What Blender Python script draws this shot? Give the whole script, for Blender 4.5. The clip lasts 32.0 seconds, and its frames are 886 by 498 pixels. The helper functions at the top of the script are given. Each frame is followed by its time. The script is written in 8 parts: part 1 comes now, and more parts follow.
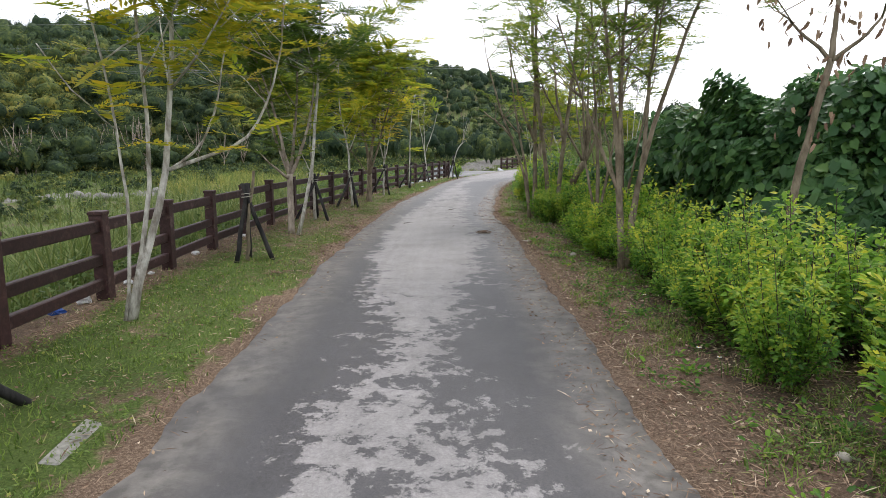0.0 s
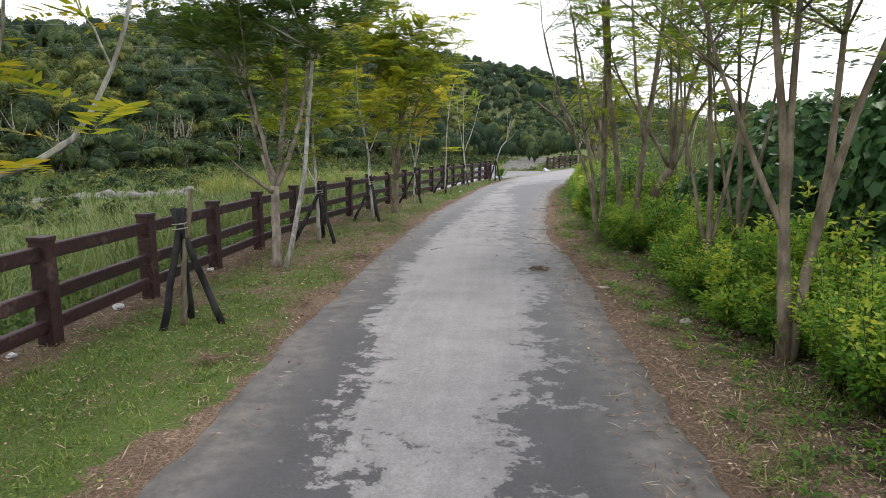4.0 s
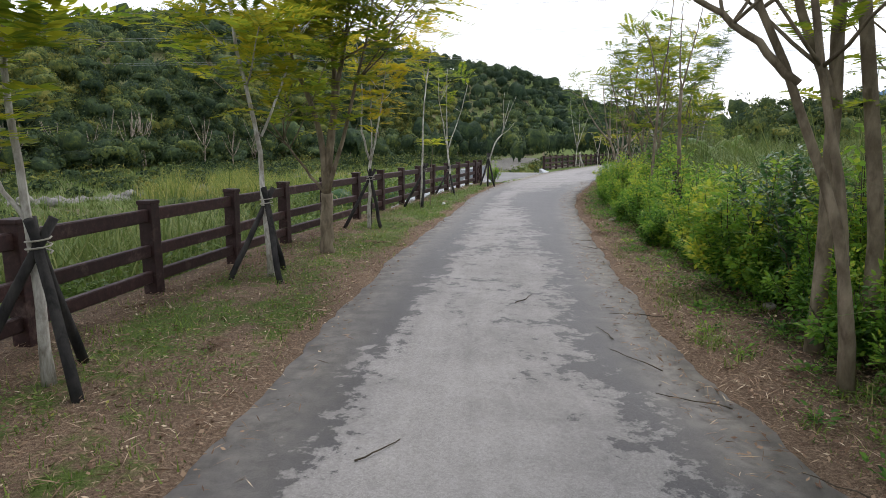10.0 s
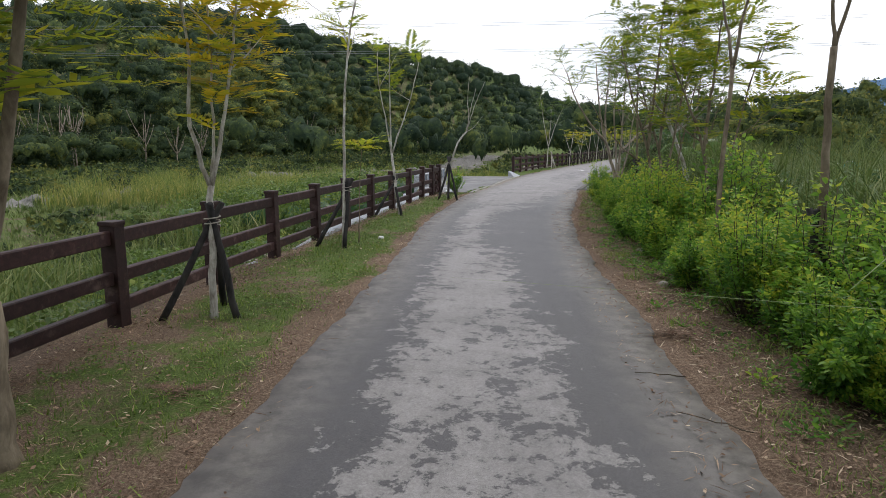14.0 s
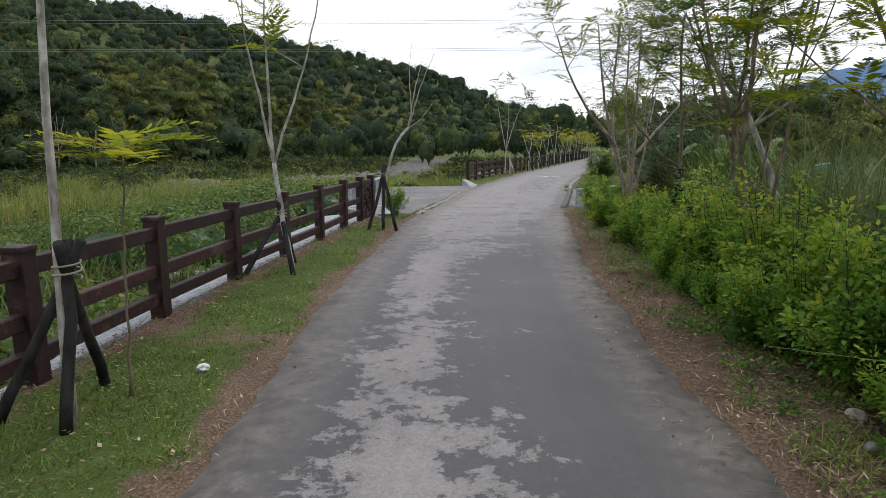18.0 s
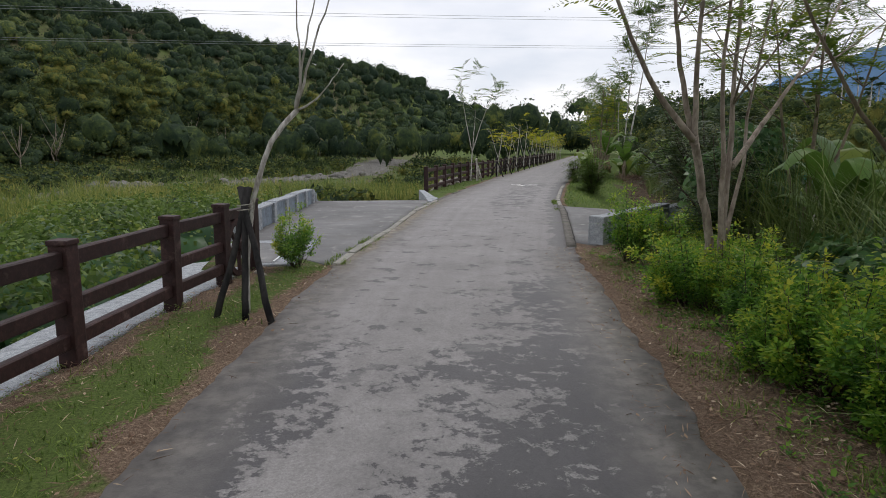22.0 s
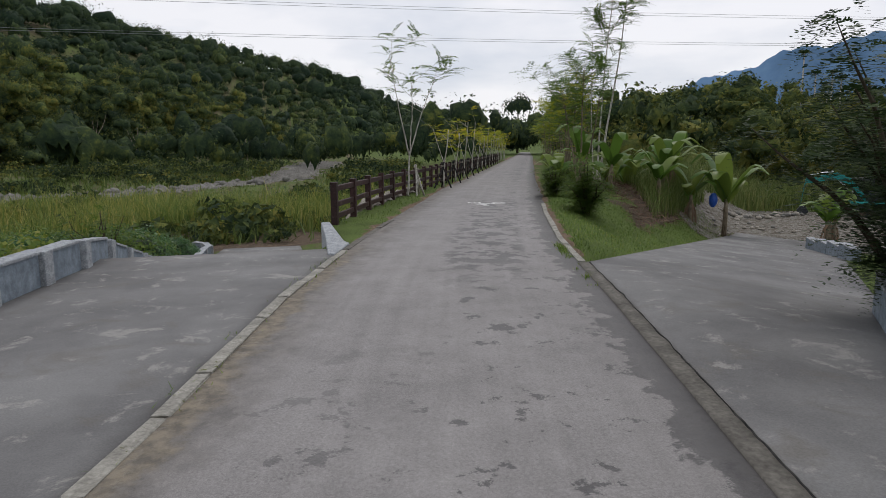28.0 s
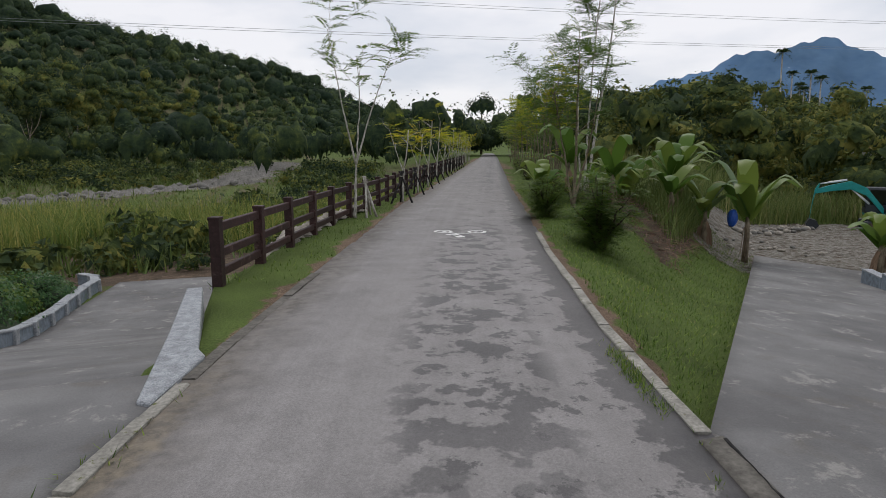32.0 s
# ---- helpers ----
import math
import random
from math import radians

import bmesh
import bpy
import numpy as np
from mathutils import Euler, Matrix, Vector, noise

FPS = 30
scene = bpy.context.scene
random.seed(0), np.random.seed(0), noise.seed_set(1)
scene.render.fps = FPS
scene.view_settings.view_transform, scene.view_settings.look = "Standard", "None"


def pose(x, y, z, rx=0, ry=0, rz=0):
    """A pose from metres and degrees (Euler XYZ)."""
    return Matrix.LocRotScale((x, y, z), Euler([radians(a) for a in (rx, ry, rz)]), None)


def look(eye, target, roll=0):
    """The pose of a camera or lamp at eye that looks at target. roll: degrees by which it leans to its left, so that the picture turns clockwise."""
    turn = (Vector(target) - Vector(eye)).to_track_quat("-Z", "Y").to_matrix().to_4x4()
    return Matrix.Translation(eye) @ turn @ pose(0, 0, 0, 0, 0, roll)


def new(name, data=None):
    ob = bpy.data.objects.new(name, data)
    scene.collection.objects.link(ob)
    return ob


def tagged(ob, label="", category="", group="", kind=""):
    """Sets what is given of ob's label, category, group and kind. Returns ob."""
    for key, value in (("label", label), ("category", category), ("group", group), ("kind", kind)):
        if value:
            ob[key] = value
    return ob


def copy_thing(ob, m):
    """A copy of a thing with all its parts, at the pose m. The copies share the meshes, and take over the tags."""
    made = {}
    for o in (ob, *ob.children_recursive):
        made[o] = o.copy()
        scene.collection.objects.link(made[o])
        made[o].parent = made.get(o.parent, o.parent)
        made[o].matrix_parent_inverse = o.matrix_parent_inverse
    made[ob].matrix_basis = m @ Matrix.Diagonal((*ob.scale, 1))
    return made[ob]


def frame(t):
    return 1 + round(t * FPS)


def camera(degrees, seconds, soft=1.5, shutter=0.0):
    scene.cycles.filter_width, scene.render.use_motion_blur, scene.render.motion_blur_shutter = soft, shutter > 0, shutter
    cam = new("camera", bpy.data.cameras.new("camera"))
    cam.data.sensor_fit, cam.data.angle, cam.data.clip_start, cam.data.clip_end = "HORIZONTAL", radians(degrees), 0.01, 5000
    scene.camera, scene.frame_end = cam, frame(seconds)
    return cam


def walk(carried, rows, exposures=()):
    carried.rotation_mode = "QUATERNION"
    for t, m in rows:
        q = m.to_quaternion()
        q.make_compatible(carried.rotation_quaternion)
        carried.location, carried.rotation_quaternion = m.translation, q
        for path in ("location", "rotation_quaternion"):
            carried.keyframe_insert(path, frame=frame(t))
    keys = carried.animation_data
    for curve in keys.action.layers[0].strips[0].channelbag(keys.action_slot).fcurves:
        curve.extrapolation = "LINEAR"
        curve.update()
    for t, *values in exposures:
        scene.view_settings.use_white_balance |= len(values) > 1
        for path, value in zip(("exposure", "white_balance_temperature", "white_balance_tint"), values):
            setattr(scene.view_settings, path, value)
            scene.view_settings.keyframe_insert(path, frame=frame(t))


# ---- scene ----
cam = camera(71.5, 32.0, soft=0.7)
PATH = [
    (0, (1.493, 1.608, 1.904), (1.476, 3.582, 1.585), 0.0),
    (0.5, (1.475, 1.925, 1.905), (1.453, 3.899, 1.585), 0.0),
    (1, (1.48, 2.317, 1.914), (1.367, 4.288, 1.594), 0.1),
    (1.5, (1.496, 2.745, 1.931), (1.382, 4.716, 1.61), 0.1),
    (2, (1.503, 3.223, 1.939), (1.388, 5.194, 1.617), 0.0),
    (2.5, (1.491, 3.729, 1.954), (1.381, 5.7, 1.633), 0.0),
    (3, (1.523, 4.331, 1.972), (1.407, 6.301, 1.648), -0.1),
    (3.5, (1.478, 4.922, 1.996), (1.339, 6.89, 1.67), 0.0),
    (4, (1.474, 5.541, 2.012), (1.326, 7.508, 1.684), 0.1),
    (4.5, (1.464, 6.185, 2.026), (1.3, 8.151, 1.7), 0.2),
    (6.5, (1.368, 8.945, 1.937), (1.171, 10.908, 1.61), -0.3),
    (7, (1.337, 9.668, 1.932), (1.144, 11.631, 1.604), -0.3),
    (7.5, (1.281, 10.383, 1.862), (1.093, 12.347, 1.535), -0.2),
    (8, (1.239, 11.158, 1.852), (1.049, 13.121, 1.525), -0.2),
    (8.5, (1.169, 11.905, 1.785), (0.983, 13.87, 1.46), -0.0),
    (9, (1.105, 12.649, 1.74), (0.919, 14.614, 1.415), -0.0),
    (9.5, (1.059, 13.381, 1.743), (0.874, 15.346, 1.418), -0.0),
    (10, (0.979, 14.129, 1.762), (0.894, 16.101, 1.435), 0.1),
    (10.5, (0.979, 14.901, 1.786), (0.886, 16.872, 1.458), 0.0),
    (11, (0.982, 15.683, 1.818), (0.917, 17.654, 1.488), 0.2),
    (11.5, (1.018, 16.502, 1.82), (0.988, 18.475, 1.493), 0.1),
    (12, (1.044, 17.346, 1.837), (1.011, 19.318, 1.508), 0.1),
    (12.5, (1.055, 18.22, 1.858), (1.043, 20.193, 1.528), 0.1),
    (13, (1.102, 19.075, 1.892), (1.1, 21.047, 1.557), 0.2),
    (13.5, (1.152, 19.929, 1.889), (1.161, 21.901, 1.557), 0.2),
    (14, (1.201, 20.804, 1.924), (1.239, 22.775, 1.587), 0.2),
    (14.5, (1.234, 21.7, 1.927), (1.324, 23.67, 1.594), 0.3),
    (16.5, (1.429, 25.484, 1.842), (1.555, 27.453, 1.515), -0.1),
    (17, (1.528, 26.353, 1.846), (1.737, 28.316, 1.521), -0.0),
    (17.5, (1.618, 27.203, 1.871), (1.823, 29.166, 1.544), -0.1),
    (18, (1.701, 28.041, 1.892), (1.906, 30.003, 1.565), -0.1),
    (18.5, (1.815, 29.054, 1.870), (2.064, 31.012, 1.546), 0.2),
    (19, (1.941, 30.003, 1.855), (2.193, 31.960, 1.529), 0.2),
    (19.5, (2.066, 30.910, 1.851), (2.318, 32.867, 1.527), 0.0),
    (20, (2.194, 31.775, 1.866), (2.516, 33.722, 1.543), 0.1),
    (20.5, (2.337, 32.622, 1.892), (2.676, 34.566, 1.566), 0.0),
    (21, (2.499, 33.465, 1.923), (2.837, 35.409, 1.598), 0.2),
    (21.5, (2.684, 34.321, 1.942), (3.018, 36.266, 1.617), 0.4),
    (22, (2.878, 35.165, 1.945), (3.207, 37.111, 1.620), 0.4),
    (22.5, (3.077, 35.994, 1.922), (3.401, 37.941, 1.600), 0.1),
    (23, (3.268, 36.833, 1.915), (3.587, 38.781, 1.594), 0.1),
    (23.5, (3.447, 37.688, 1.922), (3.763, 39.636, 1.601), -0.0),
    (24, (3.647, 38.577, 1.936), (3.963, 40.526, 1.614), 0.1),
    (24.5, (3.837, 39.431, 1.945), (4.151, 41.380, 1.625), 0.1),
    (25, (4.010, 40.258, 1.947), (4.325, 42.208, 1.631), -0.1),
    (25.5, (4.153, 41.076, 1.950), (4.478, 43.024, 1.639), -0.2),
    (26, (4.276, 42.019, 1.953), (4.616, 43.964, 1.633), -0.2),
    (26.5, (4.468, 42.783, 1.95), (4.95, 44.698, 1.632), -0.0),
    (28.5, (5.343, 46.39, 2.033), (5.865, 48.294, 1.71), -0.1),
    (29, (5.581, 47.14, 2.057), (6.104, 49.043, 1.735), -0.1),
    (29.5, (5.847, 47.907, 2.071), (6.371, 49.81, 1.75), -0.2),
    (30, (6.112, 48.719, 2.086), (6.639, 50.622, 1.765), -0.2),
    (30.5, (6.35, 49.468, 2.113), (6.877, 51.37, 1.79), -0.1),
    (31, (6.552, 50.191, 2.137), (7.082, 52.093, 1.816), -0.1),
    (31.5, (6.766, 50.911, 2.161), (7.297, 52.813, 1.841), -0.1),
    (32, (6.946, 51.601, 2.204), (7.581, 53.47, 1.882), 0.1),
]
walk(cam, [(t, look(eye, target, roll)) for t, eye, target, roll in PATH], exposures=[(0, 1.16, 6450, 13), (4, 1.14, 6450, 13), (9, 0.97, 6400, 13), (13, 0.67, 6400, 13), (19, 0.43, 6450, 13), (23, 0.15, 6500, 13), (26, 0.06, 6500, 13), (32, 0.02, 6500, 13)])

# ---- world and light ----
world = bpy.data.worlds.new("overcast_sky")
scene.world = world
world.use_nodes = True
wn, wl = world.node_tree.nodes, world.node_tree.links
wn.clear()
SUN_EL, SUN_AZ = radians(52), radians(25)


def sky_nodes():
    out = wn.new("ShaderNodeOutputWorld")
    sky = wn.new("ShaderNodeTexSky")
    sky.sky_type, sky.sun_disc = "NISHITA", False
    sky.sun_elevation, sky.sun_rotation = SUN_EL, SUN_AZ
    clear = wn.new("ShaderNodeBackground")
    clear.inputs["Strength"].default_value = 0.1
    wl.new(sky.outputs[0], clear.inputs["Color"])
    co = wn.new("ShaderNodeTexCoord")
    squash = wn.new("ShaderNodeMapping")
    squash.inputs["Scale"].default_value = (1.0, 1.0, 3.2)
    wl.new(co.outputs["Generated"], squash.inputs[0])
    puffs = wn.new("ShaderNodeTexNoise")
    puffs.inputs["Scale"].default_value, puffs.inputs["Detail"].default_value = 3.2, 6
    wl.new(squash.outputs[0], puffs.inputs["Vector"])
    ramp = wn.new("ShaderNodeValToRGB")
    e = ramp.color_ramp.elements
    e[0].position, e[0].color = 0.36, (0.70, 0.75, 0.82, 1)
    e[1].position, e[1].color = 0.6, (0.97, 0.98, 1.0, 1)
    wl.new(puffs.outputs[0], ramp.inputs[0])
    cloud = wn.new("ShaderNodeBackground")
    cloud.inputs["Strength"].default_value = 0.92
    wl.new(ramp.outputs[0], cloud.inputs["Color"])
    mix = wn.new("ShaderNodeMixShader")
    mix.inputs[0].default_value = 0.9
    wl.new(clear.outputs[0], mix.inputs[1])
    wl.new(cloud.outputs[0], mix.inputs[2])
    wl.new(mix.outputs[0], out.inputs[0])


sky_nodes()
sun = new("sun", bpy.data.lights.new("sun", "SUN"))
sun.data.energy, sun.data.angle, sun.data.color = 0.8, radians(18), (1.0, 0.96, 0.9)
sun.matrix_world = look((0, 0, 60), (0 - 60 * math.sin(SUN_AZ) / math.tan(SUN_EL), 0 - 60 * math.cos(SUN_AZ) / math.tan(SUN_EL), 0))

# ---- materials ----


def nodes_of(name, rough=0.8, spec=0.3):
    m = bpy.data.materials.new(name)
    m.use_nodes = True
    nt = m.node_tree
    b = nt.nodes["Principled BSDF"]
    b.inputs["Roughness"].default_value = rough
    b.inputs["Specular IOR Level"].default_value = spec
    return m, nt, b


def add(nt, kind, links=None, **values):
    n = nt.nodes.new(kind)
    for k, v in values.items():
        if k in n.inputs:
            n.inputs[k].default_value = v
    for k, v in (links or {}).items():
        nt.links.new(v, n.inputs[k])
    return n


def noise_tex(nt, vec, scale, detail=5.0, rough=0.55, distort=0.0):
    n = add(nt, "ShaderNodeTexNoise", {"Vector": vec}, Scale=scale, Detail=detail, Roughness=rough, Distortion=distort)
    return n.outputs[0]


def ramp(nt, fac, *stops):
    r = nt.nodes.new("ShaderNodeValToRGB")
    el = r.color_ramp.elements
    while len(el) < len(stops):
        el.new(0.5)
    for e, (p, c) in zip(el, stops):
        e.position = p
        e.color = (*c, 1) if len(c) == 3 else c
    nt.links.new(fac, r.inputs[0])
    return r.outputs[0]


def grey(v):
    return (v, v, v)


def mixc(nt, fac, a, b, how="MIX"):
    m = nt.nodes.new("ShaderNodeMix")
    m.data_type, m.blend_type = "RGBA", how
    for sock, v in ((m.inputs[0], fac), (m.inputs[6], a), (m.inputs[7], b)):
        if isinstance(v, (int, float)):
            sock.default_value = v
        elif isinstance(v, tuple):
            sock.default_value = (*v, 1)
        else:
            nt.links.new(v, sock)
    return m.outputs[2]


def maths(nt, op, a, b=0.0, clamp=False):
    m = nt.nodes.new("ShaderNodeMath")
    m.operation, m.use_clamp = op, clamp
    for sock, v in ((m.inputs[0], a), (m.inputs[1], b)):
        if isinstance(v, (int, float)):
            sock.default_value = v
        else:
            nt.links.new(v, sock)
    return m.outputs[0]


def bump(nt, b, height, strength=0.4, dist=0.01):
    n = add(nt, "ShaderNodeBump", {"Height": height}, Strength=strength, Distance=dist)
    nt.links.new(n.outputs[0], b.inputs["Normal"])


def where(nt):
    return nt.nodes.new("ShaderNodeNewGeometry").outputs["Position"]


def obj_co(nt):
    return nt.nodes.new("ShaderNodeTexCoord").outputs["Object"]


def speckled(name, dark, light, scale, rough=0.85, spec=0.2, bump_s=0.4, bump_d=0.01, coord=where, second=None):
    """A plain rough surface in two scales of colour noise."""
    m, nt, b = nodes_of(name, rough, spec)
    co = coord(nt)
    col = ramp(nt, noise_tex(nt, co, scale, 6, 0.6), (0.3, dark), (0.7, light))
    blot = ramp(nt, noise_tex(nt, co, scale * 0.13, 4, 0.6), (0.35, grey(0.68)), (0.7, grey(1.12)))
    col = mixc(nt, 1.0, col, blot, "MULTIPLY")
    if second:
        spots = ramp(nt, noise_tex(nt, co, scale * 0.4, 5, 0.65), (second[1], grey(0)), (second[1] + 0.06, grey(1)))
        col = mixc(nt, spots, col, second[0])
    nt.links.new(col, b.inputs["Base Color"])
    bump(nt, b, noise_tex(nt, co, scale * 2.2, 4, 0.6), bump_s, bump_d)
    return m


def leafy(name, stops, rough=0.55, glow=0.35, spec=0.25, mottled=0.0):
    """Leaf surface: each leaf varies, and the tint attribute shifts whole plants along the colour ramp."""
    m, nt, b = nodes_of(name, rough, spec)
    g = nt.nodes.new("ShaderNodeNewGeometry")
    t = nt.nodes.new("ShaderNodeAttribute")
    t.attribute_name = "tint"
    each = nt.nodes.new("ShaderNodeObjectInfo").outputs["Random"]
    f = maths(nt, "ADD", maths(nt, "MULTIPLY", g.outputs["Random Per Island"], 0.45), maths(nt, "MULTIPLY", t.outputs["Fac"], 0.6))
    f = maths(nt, "ADD", f, maths(nt, "MULTIPLY", maths(nt, "SUBTRACT", each, 0.5), 0.16), True)
    if mottled:
        n = noise_tex(nt, where(nt), mottled, 7, 0.7)
        f = maths(nt, "ADD", f, maths(nt, "MULTIPLY", maths(nt, "SUBTRACT", n, 0.5), 2.0), True)
        bump(nt, b, noise_tex(nt, where(nt), mottled * 1.7, 6, 0.75), 0.9, 0.4)
    col = ramp(nt, f, *stops)
    nt.links.new(col, b.inputs["Base Color"])
    tr = nt.nodes.new("ShaderNodeBsdfTranslucent")
    nt.links.new(col, tr.inputs["Color"])
    ms = nt.nodes.new("ShaderNodeMixShader")
    ms.inputs[0].default_value = glow
    nt.links.new(b.outputs[0], ms.inputs[1])
    nt.links.new(tr.outputs[0], ms.inputs[2])
    nt.links.new(ms.outputs[0], nt.nodes["Material Output"].inputs[0])
    return m


def road_material():
    m, nt, b = nodes_of("worn_asphalt", 0.75, 0.35)
    uv = nt.nodes.new("ShaderNodeUVMap").outputs[0]
    sep = add(nt, "ShaderNodeSeparateXYZ", {0: uv})
    u, v = sep.outputs[0], sep.outputs[1]
    co = where(nt)
    # dry pale film, broken by damp dark patches
    big = noise_tex(nt, co, 0.5, 3, 0.5)
    mid = maths(nt, "ADD", maths(nt, "MULTIPLY", noise_tex(nt, co, 3.1, 11, 0.74, 0.3), 0.72), maths(nt, "MULTIPLY", noise_tex(nt, co, 9.5, 6, 0.66), 0.34))

    def lane(centre, *stops):
        """How dry one wheel lane is along the road: stops of (y, share)."""
        level = ramp(nt, v, *[(y / 150.0, grey(p)) for y, p in stops])
        weight = maths(nt, "SUBTRACT", 1.0, maths(nt, "DIVIDE", maths(nt, "ABSOLUTE", maths(nt, "SUBTRACT", u, centre)), 0.19), True)
        return maths(nt, "MULTIPLY", level, weight)

    lanes = (lane(0.12, (0, 0.0), (14, 0.05), (16, 0.3), (19, 0.2), (22, 0.0), (31, 0.1), (34, 0.3), (38, 0.12), (40, 0.3), (42, 0.75), (45, 1.0), (50, 0.9), (58, 1.2), (90, 0.9)),
             lane(0.32, (0, 0.5), (5, 0.55), (6.5, 0.25), (9, 0.45), (11, 0.75), (13, 0.95), (17, 1.05), (19, 0.65), (24, 0.58), (28, 0.52), (31, 0.7), (34, 0.55), (36, 0.85), (38, 0.8), (40, 0.65), (42, 1.0), (46, 1.3), (70, 1.1), (90, 0.6)),
             lane(0.5, (0, 0.5), (5, 0.5), (8, 0.65), (10, 0.8), (13, 1.1), (17, 1.05), (19, 0.65), (23, 0.62), (27, 0.5), (29, 0.75), (31, 0.4), (35, 0.25), (38, 0.3), (40, 0.5), (42, 0.7), (46, 1.1), (62, 1.0), (90, 0.6)),
             lane(0.68, (0, 0.4), (5, 0.5), (7, 0.2), (9, 0.3), (11, 0.5), (14, 0.75), (17, 0.65), (21, 0.55), (24, 0.6), (28, 0.35), (31, 0.25), (34, 0.15), (38, 0.18), (41, 0.45), (44, 0.72), (47, 1.05), (62, 1.0), (90, 0.5)),
             lane(0.88, (0, 0.0), (12, 0.15), (15, 0.35), (19, 0.1), (30, 0.05), (38, 0.12), (41, 0.25), (45, 0.55), (50, 0.9), (90, 0.7)))
    dryness = lanes[0]
    for one in lanes[1:]:
        dryness = maths(nt, "ADD", dryness, one)
    level = maths(nt, "ADD", 0.42, maths(nt, "MULTIPLY", dryness, 0.68))
    sum_ = maths(nt, "ADD", maths(nt, "ADD", maths(nt, "MULTIPLY", mid, 1.05), maths(nt, "MULTIPLY", big, 0.35)), maths(nt, "MULTIPLY", level, 0.62))
    dry = ramp(nt, maths(nt, "MULTIPLY", sum_, 0.5), (0.586, grey(0)), (0.594, grey(0.6)), (0.606, grey(0.86)), (0.66, grey(1)))
    # damp blots on the land side of the middle near the landings
    blot = maths(nt, "MULTIPLY", ramp(nt, noise_tex(nt, co, 1.5, 9, 0.66), (0.51, grey(0)), (0.535, grey(1))), maths(nt, "MULTIPLY", ramp(nt, u, (0.4, grey(0)), (0.5, grey(1)), (0.74, grey(1)), (0.8, grey(0))), ramp(nt, v, (0.355, grey(0)), (0.375, grey(1)), (0.44, grey(1)), (0.46, grey(0)))))
    # a ragged damp strip along the land-side edge of the landing
    rim = maths(nt, "ADD", u, maths(nt, "MULTIPLY", maths(nt, "SUBTRACT", noise_tex(nt, co, 2.2, 9, 0.68), 0.5), 0.34))
    strip_ = maths(nt, "MULTIPLY", ramp(nt, rim, (0.875, grey(0)), (0.89, grey(1))), ramp(nt, v, (0.3, grey(0)), (0.31, grey(1)), (0.6, grey(1))))
    spots = maths(nt, "MULTIPLY", ramp(nt, noise_tex(nt, co, 2.1, 10, 0.72), (0.575, grey(0)), (0.59, grey(0.95))), ramp(nt, v, (0.26, grey(0)), (0.275, grey(1)), (0.45, grey(1))))
    # past the landing the damp spots keep to the land side of the middle
    clear = maths(nt, "MULTIPLY", ramp(nt, u, (0.0, grey(0.4)), (0.2, grey(1)), (0.44, grey(1)), (0.54, grey(0))), ramp(nt, v, (0.32, grey(0)), (0.35, grey(1))))
    spots = maths(nt, "MULTIPLY", spots, maths(nt, "SUBTRACT", 1.0, clear))
    blot = maths(nt, "MAXIMUM", blot, maths(nt, "MAXIMUM", strip_, spots))
    dry = maths(nt, "MULTIPLY", dry, maths(nt, "SUBTRACT", 1.0, maths(nt, "MULTIPLY", blot, 0.85)))
    fine = noise_tex(nt, co, 130, 3, 0.7)
    smear = add(nt, "ShaderNodeMapping", {0: uv}, Scale=(26.0, 9.0, 1.0)).outputs[0]
    wear = noise_tex(nt, smear, 1.0, 6, 0.6)
    damp_c = ramp(nt, fine, (0.3, (0.04, 0.038, 0.041)), (0.7, (0.076, 0.073, 0.076)))
    dry_c = ramp(nt, fine, (0.3, (0.2, 0.19, 0.186)), (0.7, (0.3, 0.286, 0.28)))
    col = mixc(nt, dry, damp_c, dry_c)
    col = mixc(nt, 1.0, col, ramp(nt, wear, (0.3, grey(0.92)), (0.7, grey(1.07))), "MULTIPLY")
    col = mixc(nt, 1.0, col, ramp(nt, noise_tex(nt, co, 0.9, 8, 0.7), (0.3, grey(0.8)), (0.7, grey(1.16))), "MULTIPLY")
    col = mixc(nt, ramp(nt, noise_tex(nt, co, 21, 5, 0.75), (0.66, grey(0)), (0.72, grey(0.5))), col, (0.07, 0.062, 0.058))
    col = mixc(nt, 1.0, col, ramp(nt, noise_tex(nt, co, 48, 3, 0.8), (0.3, grey(0.78)), (0.7, grey(1.2))), "MULTIPLY")
    # dust and silt along both edges
    edge = ramp(nt, maths(nt, "ADD", u, maths(nt, "MULTIPLY", maths(nt, "SUBTRACT", noise_tex(nt, co, 1.8, 8, 0.7), 0.5), 0.12)), (0.0, grey(1)), (0.06, grey(0.95)), (0.2, grey(0.0)), (0.79, grey(0.0)), (0.92, grey(0.95)), (1.0, grey(1)))
    silt = maths(nt, "MULTIPLY", edge, ramp(nt, noise_tex(nt, co, 1.4, 6, 0.65), (0.3, grey(0.4)), (0.58, grey(0.95))))
    silt = maths(nt, "MULTIPLY", silt, maths(nt, "SUBTRACT", 1.0, maths(nt, "MULTIPLY", ramp(nt, u, (0.7, grey(0)), (0.75, grey(1))), ramp(nt, v, (0.3, grey(0)), (0.315, grey(0.85))))))
    col = mixc(nt, silt, col, mixc(nt, ramp(nt, noise_tex(nt, co, 5.0, 8, 0.7), (0.4, grey(0)), (0.6, grey(1))), (0.092, 0.083, 0.074), (0.19, 0.174, 0.155)))
